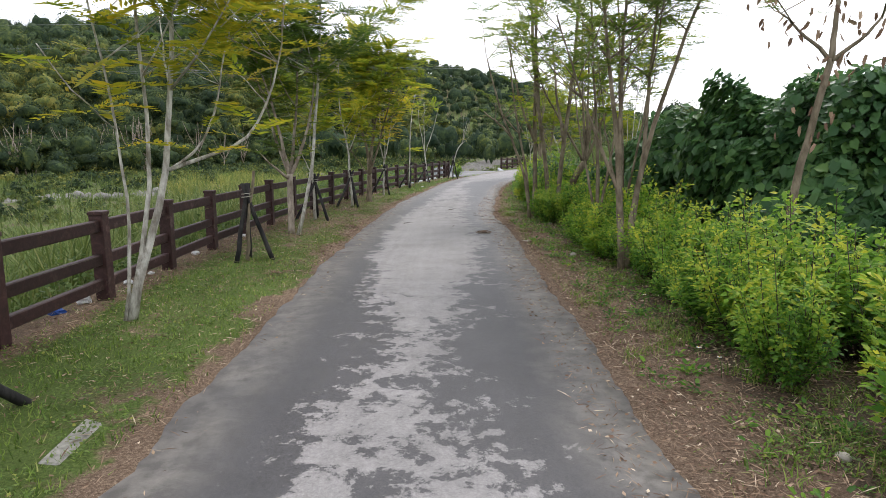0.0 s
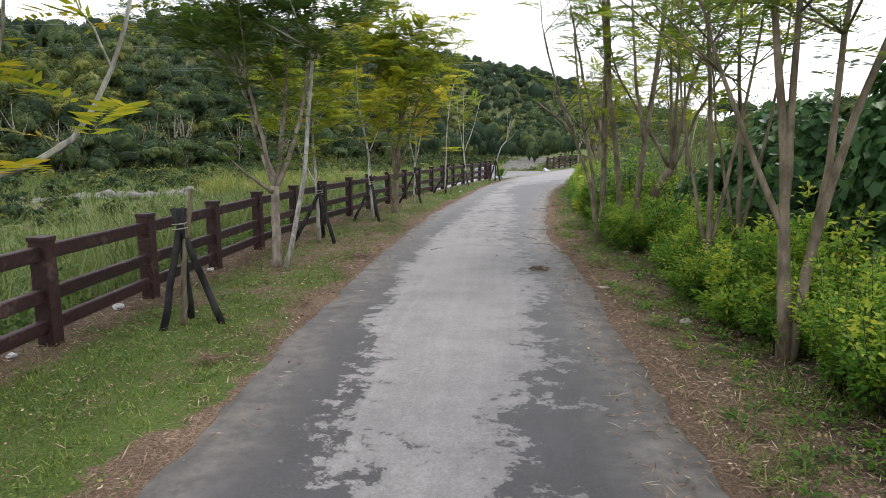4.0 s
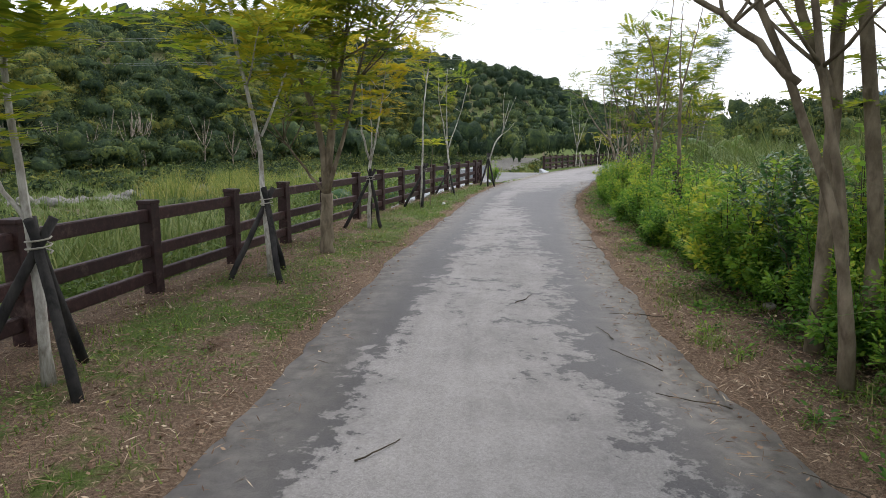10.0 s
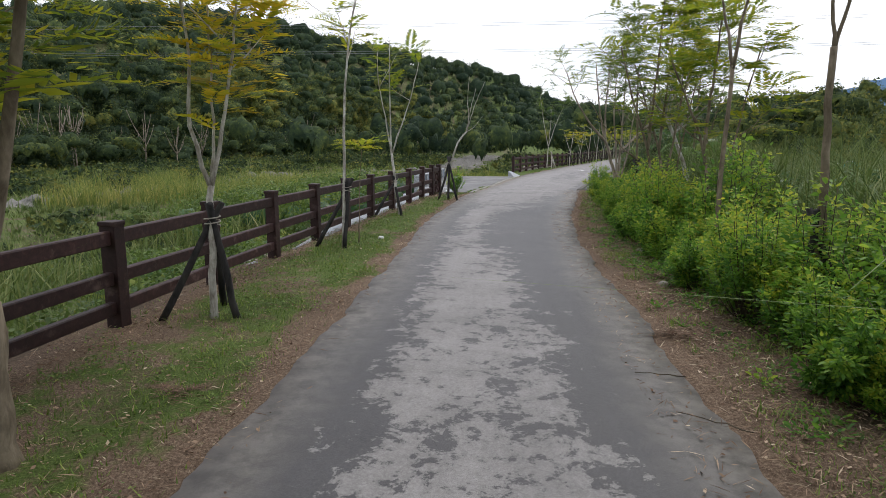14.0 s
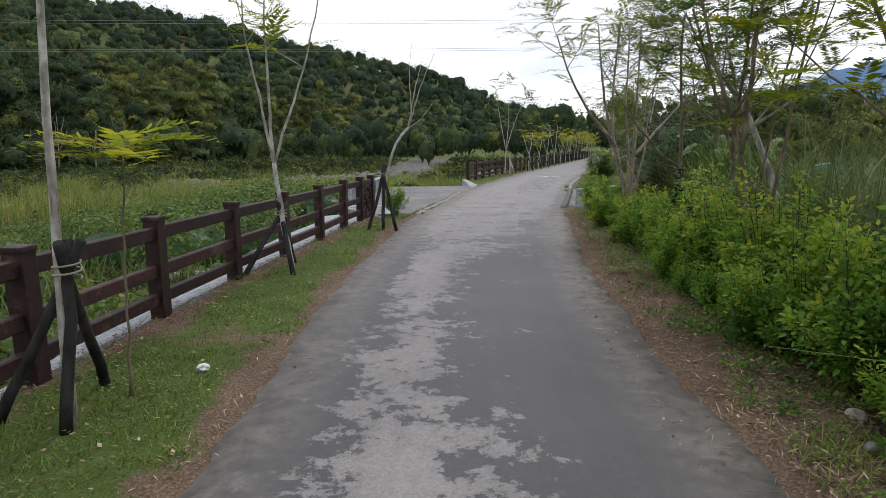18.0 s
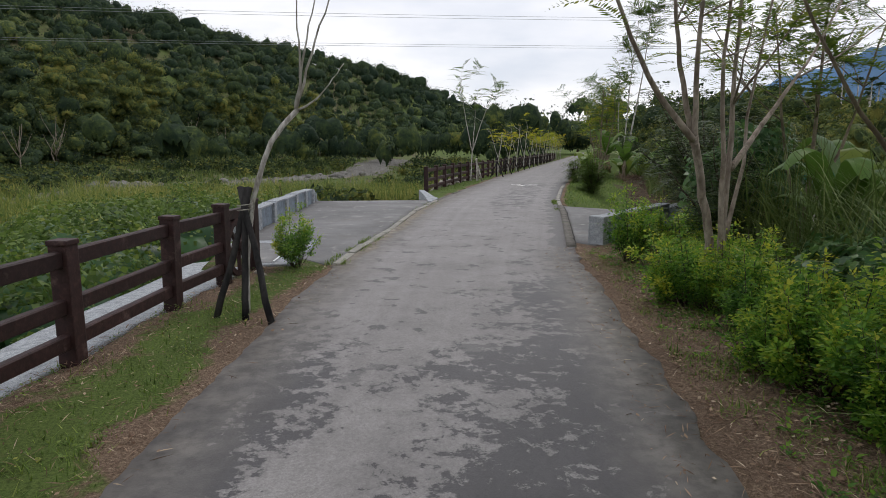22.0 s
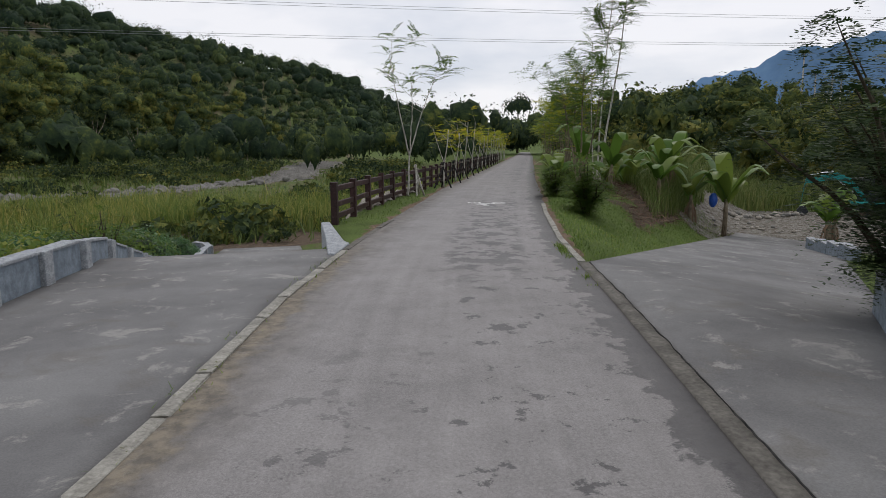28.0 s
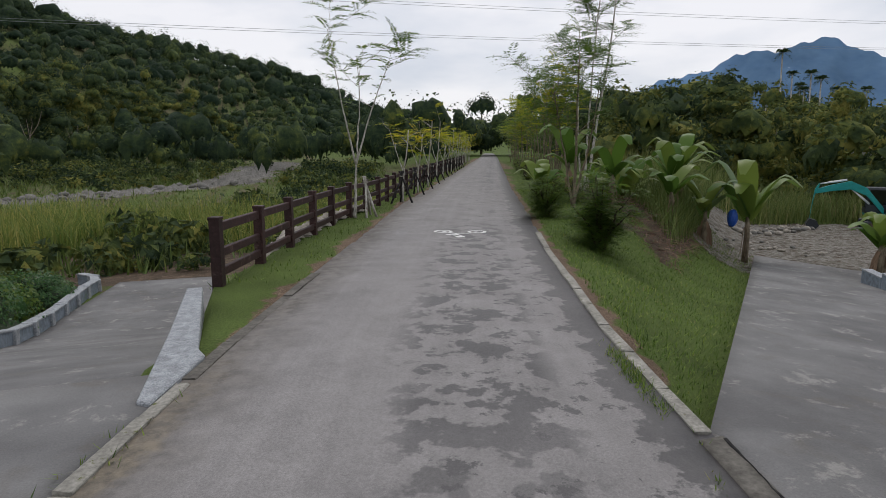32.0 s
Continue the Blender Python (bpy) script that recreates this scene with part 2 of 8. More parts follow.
    ochre = ramp(nt, maths(nt, "ADD", u, maths(nt, "MULTIPLY", maths(nt, "SUBTRACT", noise_tex(nt, co, 1.1, 8, 0.7), 0.5), 0.2)), (0.03, grey(0.85)), (0.075, grey(0.7)), (0.1, grey(0)))
    col = mixc(nt, maths(nt, "MULTIPLY", ochre, ramp(nt, v, (0.295, grey(0)), (0.31, grey(1)), (0.375, grey(1)), (0.39, grey(0.1)))), col, ramp(nt, noise_tex(nt, co, 6, 7, 0.7), (0.4, (0.11, 0.095, 0.075)), (0.6, (0.25, 0.21, 0.15))))
    nt.links.new(col, b.inputs["Base Color"])
    nt.links.new(ramp(nt, dry, (0.0, grey(0.55)), (1.0, grey(0.9))), b.inputs["Roughness"])
    bump(nt, b, fine, 0.5, 0.004)
    return m


def ground_material():
    m, nt, b = nodes_of("earth_litter_grass", 0.95, 0.1)
    co = where(nt)
    a = nt.nodes.new("ShaderNodeVertexColor")
    a.layer_name = "zone"
    z = add(nt, "ShaderNodeSeparateColor", {0: a.outputs[0]})
    fine = noise_tex(nt, co, 38, 6, 0.7)
    mid = noise_tex(nt, co, 3.0, 8, 0.68)
    straw = noise_tex(nt, co, 75, 4, 0.8, 1.5)
    litter = ramp(nt, maths(nt, "ADD", maths(nt, "MULTIPLY", straw, 0.6), maths(nt, "MULTIPLY", fine, 0.4)), (0.37, (0.045, 0.031, 0.023)), (0.47, (0.13, 0.088, 0.062)), (0.55, (0.225, 0.162, 0.115)), (0.66, (0.46, 0.37, 0.27)))
    grass = ramp(nt, fine, (0.3, (0.046, 0.06, 0.018)), (0.52, (0.092, 0.135, 0.034)), (0.75, (0.18, 0.21, 0.07)))
    soil = ramp(nt, fine, (0.3, (0.045, 0.034, 0.025)), (0.7, (0.13, 0.10, 0.072)))
    g = ramp(nt, maths(nt, "ADD", maths(nt, "MULTIPLY", mid, 0.65), maths(nt, "MULTIPLY", z.outputs[1], 0.4)), (0.47, grey(0)), (0.56, grey(1)))
    s = ramp(nt, maths(nt, "ADD", maths(nt, "MULTIPLY", mid, 0.7), maths(nt, "MULTIPLY", z.outputs[2], 0.8)), (0.62, grey(0)), (0.8, grey(1)))
    col = mixc(nt, g, mixc(nt, s, litter, soil), grass)
    col = mixc(nt, 1.0, col, ramp(nt, noise_tex(nt, co, 0.7, 4, 0.6), (0.3, grey(0.75)), (0.7, grey(1.15))), "MULTIPLY")
    peb = noise_tex(nt, co, 9, 6, 0.75)
    sand = ramp(nt, peb, (0.35, (0.07, 0.064, 0.055)), (0.5, (0.2, 0.19, 0.165)), (0.65, (0.36, 0.34, 0.31)))
    r = ramp(nt, maths(nt, "ADD", maths(nt, "MULTIPLY", mid, 0.5), maths(nt, "MULTIPLY", z.outputs[0], 0.5)), (0.5, grey(0)), (0.58, grey(1)))
    col = mixc(nt, r, col, sand)
    nt.links.new(col, b.inputs["Base Color"])
    bump(nt, b, maths(nt, "ADD", fine, mid), 0.8, 0.03)
    return m


def slab_material():
    """Trowelled concrete: cloudy stains, pale scuffs and a sandy grain."""
    m, nt, b = nodes_of("stained_concrete_slab", 0.82, 0.25)
    co = where(nt)
    col = ramp(nt, noise_tex(nt, co, 0.55, 6, 0.62), (0.36, (0.125, 0.123, 0.123)), (0.64, (0.205, 0.203, 0.2)))
    stain = ramp(nt, noise_tex(nt, co, 1.3, 8, 0.7, 0.8), (0.54, grey(0)), (0.66, grey(0.5)))
    col = mixc(nt, stain, col, (0.135, 0.122, 0.105))
    scuff = ramp(nt, noise_tex(nt, co, 1.9, 9, 0.74, 0.4), (0.565, grey(0)), (0.63, grey(0.7)))
    col = mixc(nt, scuff, col, (0.31, 0.3, 0.28))
    col = mixc(nt, 1.0, col, ramp(nt, noise_tex(nt, co, 55, 4, 0.75), (0.3, grey(0.82)), (0.7, grey(1.18))), "MULTIPLY")
    col = mixc(nt, ramp(nt, noise_tex(nt, co, 17, 5, 0.75), (0.66, grey(0)), (0.72, grey(0.6))), col, (0.07, 0.066, 0.06))
    nt.links.new(col, b.inputs["Base Color"])
    bump(nt, b, noise_tex(nt, co, 120, 4, 0.6), 0.4, 0.004)
    return m


def bark_material(name, dark, light, band=9.0, rough=0.9):
    m, nt, b = nodes_of(name, rough, 0.15)
    co = obj_co(nt)
    st = add(nt, "ShaderNodeMapping", {0: co}, Scale=(1.0, 1.0, 0.35)).outputs[0]
    col = ramp(nt, noise_tex(nt, st, band, 7, 0.65, 0.4), (0.32, dark), (0.62, light))
    col = mixc(nt, ramp(nt, noise_tex(nt, co, 2.1, 5, 0.6), (0.48, grey(0)), (0.62, grey(0.65))), col, dark)
    nt.links.new(col, b.inputs["Base Color"])
    bump(nt, b, noise_tex(nt, st, band * 3, 5, 0.6), 0.7, 0.012)
    return m


def fence_material():
    m, nt, b = nodes_of("imitation_wood_fence", 0.62, 0.3)
    co = where(nt)
    g = noise_tex(nt, co, 14, 6, 0.65, 0.6)
    col = ramp(nt, g, (0.28, (0.018, 0.0085, 0.008)), (0.55, (0.040, 0.018, 0.017)), (0.78, (0.075, 0.038, 0.034)))
    worn = ramp(nt, noise_tex(nt, co, 3.3, 7, 0.7), (0.57, grey(0)), (0.70, grey(0.6)))
    col = mixc(nt, worn, col, (0.17, 0.115, 0.10))
    r = nt.nodes.new("ShaderNodeObjectInfo").outputs["Random"]
    col = mixc(nt, 1.0, col, ramp(nt, r, (0.0, grey(0.7)), (1.0, grey(1.3))), "MULTIPLY")
    nt.links.new(col, b.inputs["Base Color"])
    bump(nt, b, noise_tex(nt, co, 60, 4, 0.6), 0.35, 0.004)
    return m


def flat_paint(name, col, rough=0.5, metal=0.0, spec=0.4):
    m, nt, b = nodes_of(name, rough, spec)
    co = obj_co(nt)
    c = mixc(nt, 1.0, col, ramp(nt, noise_tex(nt, co, 5, 6, 0.65), (0.3, grey(0.78)), (0.7, grey(1.1))), "MULTIPLY")
    nt.links.new(c, b.inputs["Base Color"])
    b.inputs["Metallic"].default_value = metal
    return m


M_ROAD = road_material()
M_GROUND = ground_material()
M_FENCE = fence_material()
M_CONC = speckled("washed_granite", (0.17, 0.19, 0.21), (0.56, 0.58, 0.6), 75, 0.85, 0.25, 0.7, 0.008)
M_BLOCK = speckled("grey_painted_concrete", (0.16, 0.20, 0.245), (0.30, 0.345, 0.39), 60, 0.8, 0.25, 0.4, 0.006)
M_SLAB = slab_material()
M_KERB = speckled("pale_concrete_kerb", (0.22, 0.21, 0.185), (0.42, 0.405, 0.36), 26, 0.9, 0.15, 0.6, 0.008, second=((0.12, 0.13, 0.05), 0.62))
M_EDGE = speckled("silted_concrete_edge", (0.11, 0.102, 0.09), (0.2, 0.188, 0.166), 22, 0.9, 0.15, 0.6, 0.008)
M_STONE = speckled("river_stone", (0.24, 0.215, 0.18), (0.48, 0.44, 0.38), 9, 0.85, 0.2, 0.5, 0.01)
M_COBBLE = speckled("dark_river_stone", (0.12, 0.115, 0.105), (0.27, 0.26, 0.235), 5, 0.85, 0.2, 0.5, 0.01)
M_LEAF_YEL = leafy("feathery_yellow_green_leaves", ((0.0, (0.08, 0.15, 0.022)), (0.35, (0.2, 0.27, 0.026)), (0.7, (0.42, 0.40, 0.03)), (1.0, (0.62, 0.44, 0.03))), 0.5, 0.7)
M_LEAF_GRN = leafy("feathery_green_leaves", ((0.0, (0.045, 0.095, 0.022)), (0.5, (0.12, 0.185, 0.03)), (1.0, (0.29, 0.31, 0.045))), 0.5, 0.58)
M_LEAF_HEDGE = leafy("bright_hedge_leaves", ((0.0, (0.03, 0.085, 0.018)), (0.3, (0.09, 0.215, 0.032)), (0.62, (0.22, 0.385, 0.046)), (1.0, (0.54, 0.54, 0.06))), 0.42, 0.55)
M_LEAF_VINE = leafy("large_vine_leaves", ((0.0, (0.03, 0.08, 0.034)), (0.45, (0.07, 0.16, 0.052)), (0.85, (0.15, 0.26, 0.065)), (1.0, (0.34, 0.32, 0.06))), 0.36, 0.4)
M_LEAF_HILL = leafy("hillside_tree_leaves", ((0.0, (0.02, 0.038, 0.024)), (0.3, (0.036, 0.06, 0.031)), (0.6, (0.07, 0.102, 0.038)), (0.85, (0.15, 0.175, 0.045)), (1.0, (0.23, 0.22, 0.055))), 0.8, 0.2, 0.1, 0.7)
M_LEAF_REED = leafy("tall_grass_blades", ((0.0, (0.05, 0.085, 0.02)), (0.45, (0.12, 0.17, 0.042)), (0.8, (0.23, 0.25, 0.085)), (1.0, (0.34, 0.29, 0.14))), 0.6, 0.3)
M_LEAF_DRYREED = leafy("straw_coloured_reed", ((0.0, (0.06, 0.12, 0.024)), (0.45, (0.165, 0.22, 0.048)), (0.8, (0.4, 0.36, 0.1)), (1.0, (0.52, 0.44, 0.19))), 0.7, 0.3)
M_LEAF_CREEP = leafy("creeper_leaves", ((0.0, (0.04, 0.075, 0.02)), (0.4, (0.085, 0.14, 0.03)), (0.75, (0.16, 0.235, 0.045)), (1.0, (0.3, 0.31, 0.07))), 0.5, 0.4)
M_LEAF_TURF = leafy("short_turf_blades", ((0.0, (0.034, 0.062, 0.014)), (0.4, (0.105, 0.18, 0.03)), (0.7, (0.21, 0.29, 0.05)), (1.0, (0.44, 0.37, 0.18))), 0.6, 0.3)
M_LEAF_LITTER = leafy("dry_fallen_leaves", ((0.0, (0.05, 0.031, 0.022)), (0.5, (0.175, 0.108, 0.072)), (0.85, (0.37, 0.265, 0.18)), (1.0, (0.6, 0.5, 0.37))), 0.85, 0.1)
M_LEAF_BANANA = leafy("banana_leaf", ((0.0, (0.05, 0.105, 0.022)), (0.5, (0.10, 0.19, 0.03)), (1.0, (0.24, 0.27, 0.06))), 0.4, 0.35)
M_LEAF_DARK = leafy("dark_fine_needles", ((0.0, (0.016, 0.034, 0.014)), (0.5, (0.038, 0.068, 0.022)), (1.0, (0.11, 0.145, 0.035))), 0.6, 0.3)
M_BARK_PALE = bark_material("pale_lichen_bark", (0.16, 0.14, 0.11), (0.58, 0.56, 0.51), 14.0)
M_BARK = bark_material("grey_brown_bark", (0.085, 0.067, 0.045), (0.26, 0.215, 0.155))
M_BARK_WARM = bark_material("warm_grey_bark", (0.14, 0.11, 0.085), (0.40, 0.34, 0.28), 11.0)
M_BARK_DARK = bark_material("dark_bark", (0.03, 0.024, 0.018), (0.11, 0.09, 0.065))
M_STAKE = bark_material("blackened_pole", (0.010, 0.010, 0.011), (0.055, 0.052, 0.05), 7)
M_TWINE = flat_paint("grey_twine", (0.35, 0.33, 0.28), 0.9)
M_WHITE = flat_paint("white_road_paint", (0.78, 0.78, 0.76), 0.7)
M_TEAL = flat_paint("teal_machine_paint", (0.01, 0.27, 0.26), 0.4)
M_DARKMETAL = flat_paint("dark_machine_paint", (0.025, 0.03, 0.036), 0.45)
M_GLASS = flat_paint("tinted_cab_glass", (0.006, 0.007, 0.008), 0.1, 0.0, 0.6)
M_BLUE = flat_paint("blue_plastic_sack", (0.012, 0.075, 0.36), 0.45)
M_WIRE = flat_paint("power_cable", (0.25, 0.26, 0.28), 0.5)
M_METALBAR = flat_paint("pale_metal_edge", (0.75, 0.76, 0.77), 0.4, 0.3)
# aerial haze and white cloud patches are put into the mountain's base colour
M_MOUNTAIN = speckled("far_mountain_haze_colour", (0.105, 0.19, 0.32), (0.14, 0.24, 0.37), 0.012, 1.0, 0.0, 0.0, 0.01, second=((0.62, 0.67, 0.74), 0.66))

# ---- mesh helpers ----
rng = np.random.default_rng(7)


def mesh_np(name, V, F, material, tint=None, smooth=False):
    """A mesh from arrays: F has three or four corners a face."""
    V, F = np.asarray(V, np.float32), np.asarray(F, np.int32)
    me = bpy.data.meshes.new(name)
    k = F.shape[1]
    me.vertices.add(len(V))
    me.vertices.foreach_set("co", V.ravel())
    me.loops.add(F.size)
    me.loops.foreach_set("vertex_index", F.ravel())
    me.polygons.add(len(F))
    me.polygons.foreach_set("loop_start", np.arange(0, F.size, k, dtype=np.int32))
    me.polygons.foreach_set("loop_total", np.full(len(F), k, np.int32))
    if smooth:
        me.polygons.foreach_set("use_smooth", np.ones(len(F), bool))
    if tint is not None:
        at = me.attributes.new("tint", "FLOAT", "POINT")
        at.data.foreach_set("value", np.asarray(tint, np.float32))
    me.materials.append(material)
    me.update(calc_edges=True)
    return me


def under(name, me, parent, label=""):
    ob = new(name, me)
    ob.parent = parent
    return tagged(ob, label) if label else ob


def empty(name, x, y, z=0.0, rz=0.0, label="", category="", group="", kind=""):
    ob = new(name)
    ob.empty_display_size = 0.2
    ob.matrix_basis = pose(x, y, z, 0, 0, rz)
    return tagged(ob, label, category, group, kind)


def part(name, bm, material, parent, label=""):
    me = bpy.data.meshes.new(name)
    bm.to_mesh(me)
    bm.free()
    me.materials.append(material)
    return under(name, me, parent, label)


def thing(name, bm, material, label, category, group="", kind=""):
    me = bpy.data.meshes.new(name)
    bm.to_mesh(me)
    bm.free()
    me.materials.append(material)
    return tagged(new(name, me), label, category, group, kind)


def box_bm(sx, sy, sz, bev=0.01, at=(0, 0, 0), rot=None):
    bm = bmesh.new()
    bmesh.ops.create_cube(bm, size=1.0)
    bmesh.ops.scale(bm, vec=(sx, sy, sz), verts=bm.verts)
    if bev:
        bmesh.ops.bevel(bm, geom=bm.edges[:], offset=bev, segments=2, affect="EDGES", profile=0.6)
    if rot:
        bmesh.ops.transform(bm, matrix=pose(0, 0, 0, *rot), verts=bm.verts)
    bmesh.ops.translate(bm, vec=at, verts=bm.verts)
    return bm


def unit(v):
    v = np.asarray(v, float)
    return v / np.maximum(np.linalg.norm(v, axis=-1, keepdims=True), 1e-9)


def tube(points, radii, seg=7):
    """A tapered tube along points, closed at both ends: vertices and quads."""
    P = np.asarray(points, float)
    n = len(P)
    T = unit(np.gradient(P, axis=0))
    side = unit(np.cross(T, (0.31, 0.17, 0.05) if abs(T[0][2]) > 0.6 else (0, 0, 1.0)))
    top = np.cross(side, T)
    a = np.arange(seg) * 2 * np.pi / seg
    R = np.asarray(radii, float)[:, None, None]
    V = P[:, None] + R * (np.cos(a)[None, :, None] * side[:, None] + np.sin(a)[None, :, None] * top[:, None])
    V = np.concatenate([V.reshape(-1, 3), P[:1], P[-1:]])
    F = []
    for i in range(n - 1):
        for j in range(seg):
            k = (j + 1) % seg
            F.append((i * seg + j, i * seg + k, (i + 1) * seg + k, (i + 1) * seg + j))
    b, t = n * seg, n * seg + 1
    for j in range(seg):
        k = (j + 1) % seg
        F.append((b, k, j, j))
        F.append((t, (n - 1) * seg + j, (n - 1) * seg + k, (n - 1) * seg + k))
    return V, np.array(F)


def joined(pieces):
    Vs, Fs, n = [], [], 0
    for V, F in pieces:
        Vs.append(V)
        Fs.append(np.asarray(F) + n)
        n += len(V)
    return np.concatenate(Vs), np.concatenate(Fs)


def tube_mesh(name, pieces, material):
    """Tubes whose end caps are triangles written as quads with a doubled corner, built face by face."""
    V, F = joined(pieces)
    me = bpy.data.meshes.new(name)
    me.from_pydata([tuple(v) for v in V], [], [tuple(dict.fromkeys(int(i) for i in f)) for f in F])
    me.polygons.foreach_set("use_smooth", np.ones(len(me.polygons), bool))
    me.materials.append(material)
    me.update()
    return me


def curve_pts(ctrl, n=10, jitter=0.0):
    """A smooth run of points through control points."""
    C = np.asarray(ctrl, float)
    d = np.r_[0, np.cumsum(np.linalg.norm(np.diff(C, axis=0), axis=1))]
    s = np.linspace(0, d[-1], n)
    P = np.stack([np.interp(s, d, C[:, i]) for i in range(3)], 1)
    for _ in range(2):
        P[1:-1] = 0.25 * P[:-2] + 0.5 * P[1:-1] + 0.25 * P[2:]
    P[1:-1] += rng.normal(0, jitter, P[1:-1].shape)
    return P


def leaf_quads(P, D, N, L, W):
    """Diamond leaves, folded a little along the midrib."""
    P, D, N = np.asarray(P, float), unit(D), np.asarray(N, float)
    S = unit(np.cross(D, N))
    U = np.cross(S, D)
    L, W = np.broadcast_to(L, len(P))[:, None], np.broadcast_to(W, len(P))[:, None]
    mid = P + D * L * 0.45 - U * W * 0.12
    V = np.stack([P, mid + S * W * 0.5, P + D * L - U * L * 0.08, mid - S * W * 0.5], 1).reshape(-1, 3)
    return V, np.arange(len(V)).reshape(-1, 4)


def blades(P, h, w, lean=0.35, segs=2):
    """Grass blades that bend over: vertices and quads."""
    n = len(P)
    a = rng.uniform(0, 2 * np.pi, n)
    d = np.stack([np.cos(a), np.sin(a), 0 * a], 1)
    s = np.stack([-np.sin(a), np.cos(a), 0 * a], 1)
    ben = np.abs(rng.normal(lean, lean * 0.5, n))[:, None]
    rows = []
    for k in range(segs + 1):
        t = k / segs
        c = P + np.array([0, 0, 1.0]) * (h * (t - 0.35 * ben[:, 0] * t * t))[:, None] + d * ben * h[:, None] * t * t
        ww = (w * (1 - t) * 0.5 + w * 0.04)[:, None]
        rows.append(np.stack([c - s * ww, c + s * ww], 1))
    V = np.stack(rows, 1).reshape(-1, 3)
    b = (np.arange(n) * 2 * (segs + 1))[:, None, None]
    k = np.arange(segs)[None, :, None] * 2
    F = (b + k + np.array([0, 1, 3, 2])[None, None]).reshape(-1, 4)
    return V, F, np.repeat(np.arange(n), 2 * (segs + 1))


def leaf_tris(P, D, N, L, W):
    """Three-cornered leaf clumps for foliage far off."""
    D = unit(D)
    S = unit(np.cross(D, N))
    L, W = np.asarray(L)[:, None], np.asarray(W)[:, None]
    V = np.stack([P - D * L * 0.5 - S * W * 0.5, P - D * L * 0.35 + S * W * 0.5, P + D * L * 0.55], 1).reshape(-1, 3)
    return V, np.arange(len(V)).reshape(-1, 3)


def fronds(P, D, L, pairs=15, pin=0.3, width=0.1, droop=0.35):
    """Feathered leaves: each a row of paired narrow leaflets along a drooping midrib."""
    P, D = np.asarray(P, float), unit(D)
    n = len(P)
    L = np.broadcast_to(L, n)
    S = unit(np.cross(D, (0, 0, 1.0)) + 1e-6)
    U = np.cross(S, D)
    out_p, out_d, out_n, out_l, idx = [], [], [], [], []
    for k in range(pairs):
        t = (k + 0.8) / pairs
        c = P + D * (L * t)[:, None] - np.array([0, 0, 1.0]) * (droop * L * t * t)[:, None]
        size = L * pin * (math.sin(math.pi * min(1, 0.18 + 0.8 * t)) ** 0.7)
        for sgn in (-1, 1):
            dd = S * sgn + D * 0.5 + U * 0.05 + rng.normal(0, 0.1, (n, 3))
            out_p.append(c)
            out_d.append(dd)
            out_n.append(U + rng.normal(0, 0.2, (n, 3)))
            out_l.append(size)
            idx.append(np.arange(n))
    l = np.concatenate(out_l)
    V, F = leaf_quads(np.concatenate(out_p), np.concatenate(out_d), np.concatenate(out_n), l, l * width * 2)
    return V, F, np.repeat(np.concatenate(idx), 4)


def leaf_hearts(P, D, N, L, W):
    """Broad pointed leaves of two folded halves."""
    D, N = unit(D), np.asarray(N, float)
    S = unit(np.cross(D, N))
    U = np.cross(S, D)
    L, W = np.broadcast_to(L, len(P))[:, None], np.broadcast_to(W, len(P))[:, None]
    lo, hi = P - D * L * 0.06, P + D * L * 0.55
    V = np.stack([P, lo + S * W * 0.34 + U * W * 0.05, hi + S * W * 0.46 + U * W * 0.1, P + D * L - U * L * 0.14, hi - S * W * 0.46 + U * W * 0.1, lo - S * W * 0.34 + U * W * 0.05], 1).reshape(-1, 3)
    i = (np.arange(len(P)) * 6)[:, None]
    return V, np.concatenate([i + np.array([0, 1, 2, 3]), i + np.array([0, 3, 4, 5])])


def smooth01(t):
    t = np.clip(t, 0, 1)
    return t * t * (3 - 2 * t)

# ---- the plan ----
LEFT_Y = np.array([-30, -5, 5, 10, 16, 20, 24, 28, 32, 36, 40, 43, 46, 50, 54, 58.4, 61, 66, 75.8, 82, 145, 190, 320.0])
LEFT_X = np.array([-0.5, -0.45, -0.45, -0.62, -0.6, -0.5, -0.22, 0.18, 0.65, 1.05, 1.7, 2.25, 2.9, 4.1, 5.15, 6.65, 7.65, 9.6, 13.4, 16.2, 43.5, 63.0, 118.0])
RIGHT_Y = np.array([-30, 5, 16, 20, 22.6, 26, 31, 34, 38, 42, 44.3, 46, 49.8, 52.7, 55, 58, 63.7, 72, 84, 145, 190, 320.0])
RIGHT_X = np.array([3.05, 3.0, 3.05, 2.95, 3.15, 3.5, 4.05, 4.42, 5.25, 6.35, 6.93, 7.22, 8.55, 9.55, 10.3, 11.3, 13.55, 17.1, 22.1, 48.5, 68.0, 123.0])
FENCE_Y = np.array([-9, 3, 9.3, 13.3, 17.3, 19.3, 21.3, 23.27, 25.27, 27.2, 29.2, 31.18, 33.16, 35.13, 37.09, 39.05, 41.0, 42.95, 45.3])
FENCE_X = np.array([-2.45, -2.72, -2.91, -3.05, -3.07, -2.98, -2.85, -2.62, -2.42, -2.12, -1.8, -1.47, -1.12, -0.78, -0.4, 0.04, 0.47, 0.87, 1.52])
FENCE2_Y = np.array([62.0, 66.1, 70.4, 74.3, 145, 190.0])
FENCE2_X = np.array([6.65, 8.25, 10.0, 11.95, 42.0, 61.5])
WALL_Y = np.array([47.5, 48.3, 49.5, 51, 53.5, 55.4, 57.3, 58.2])
WALL_X = np.array([0.5, 0.62, 0.85, 1.08, 1.42, 1.68, 1.9, 1.92])
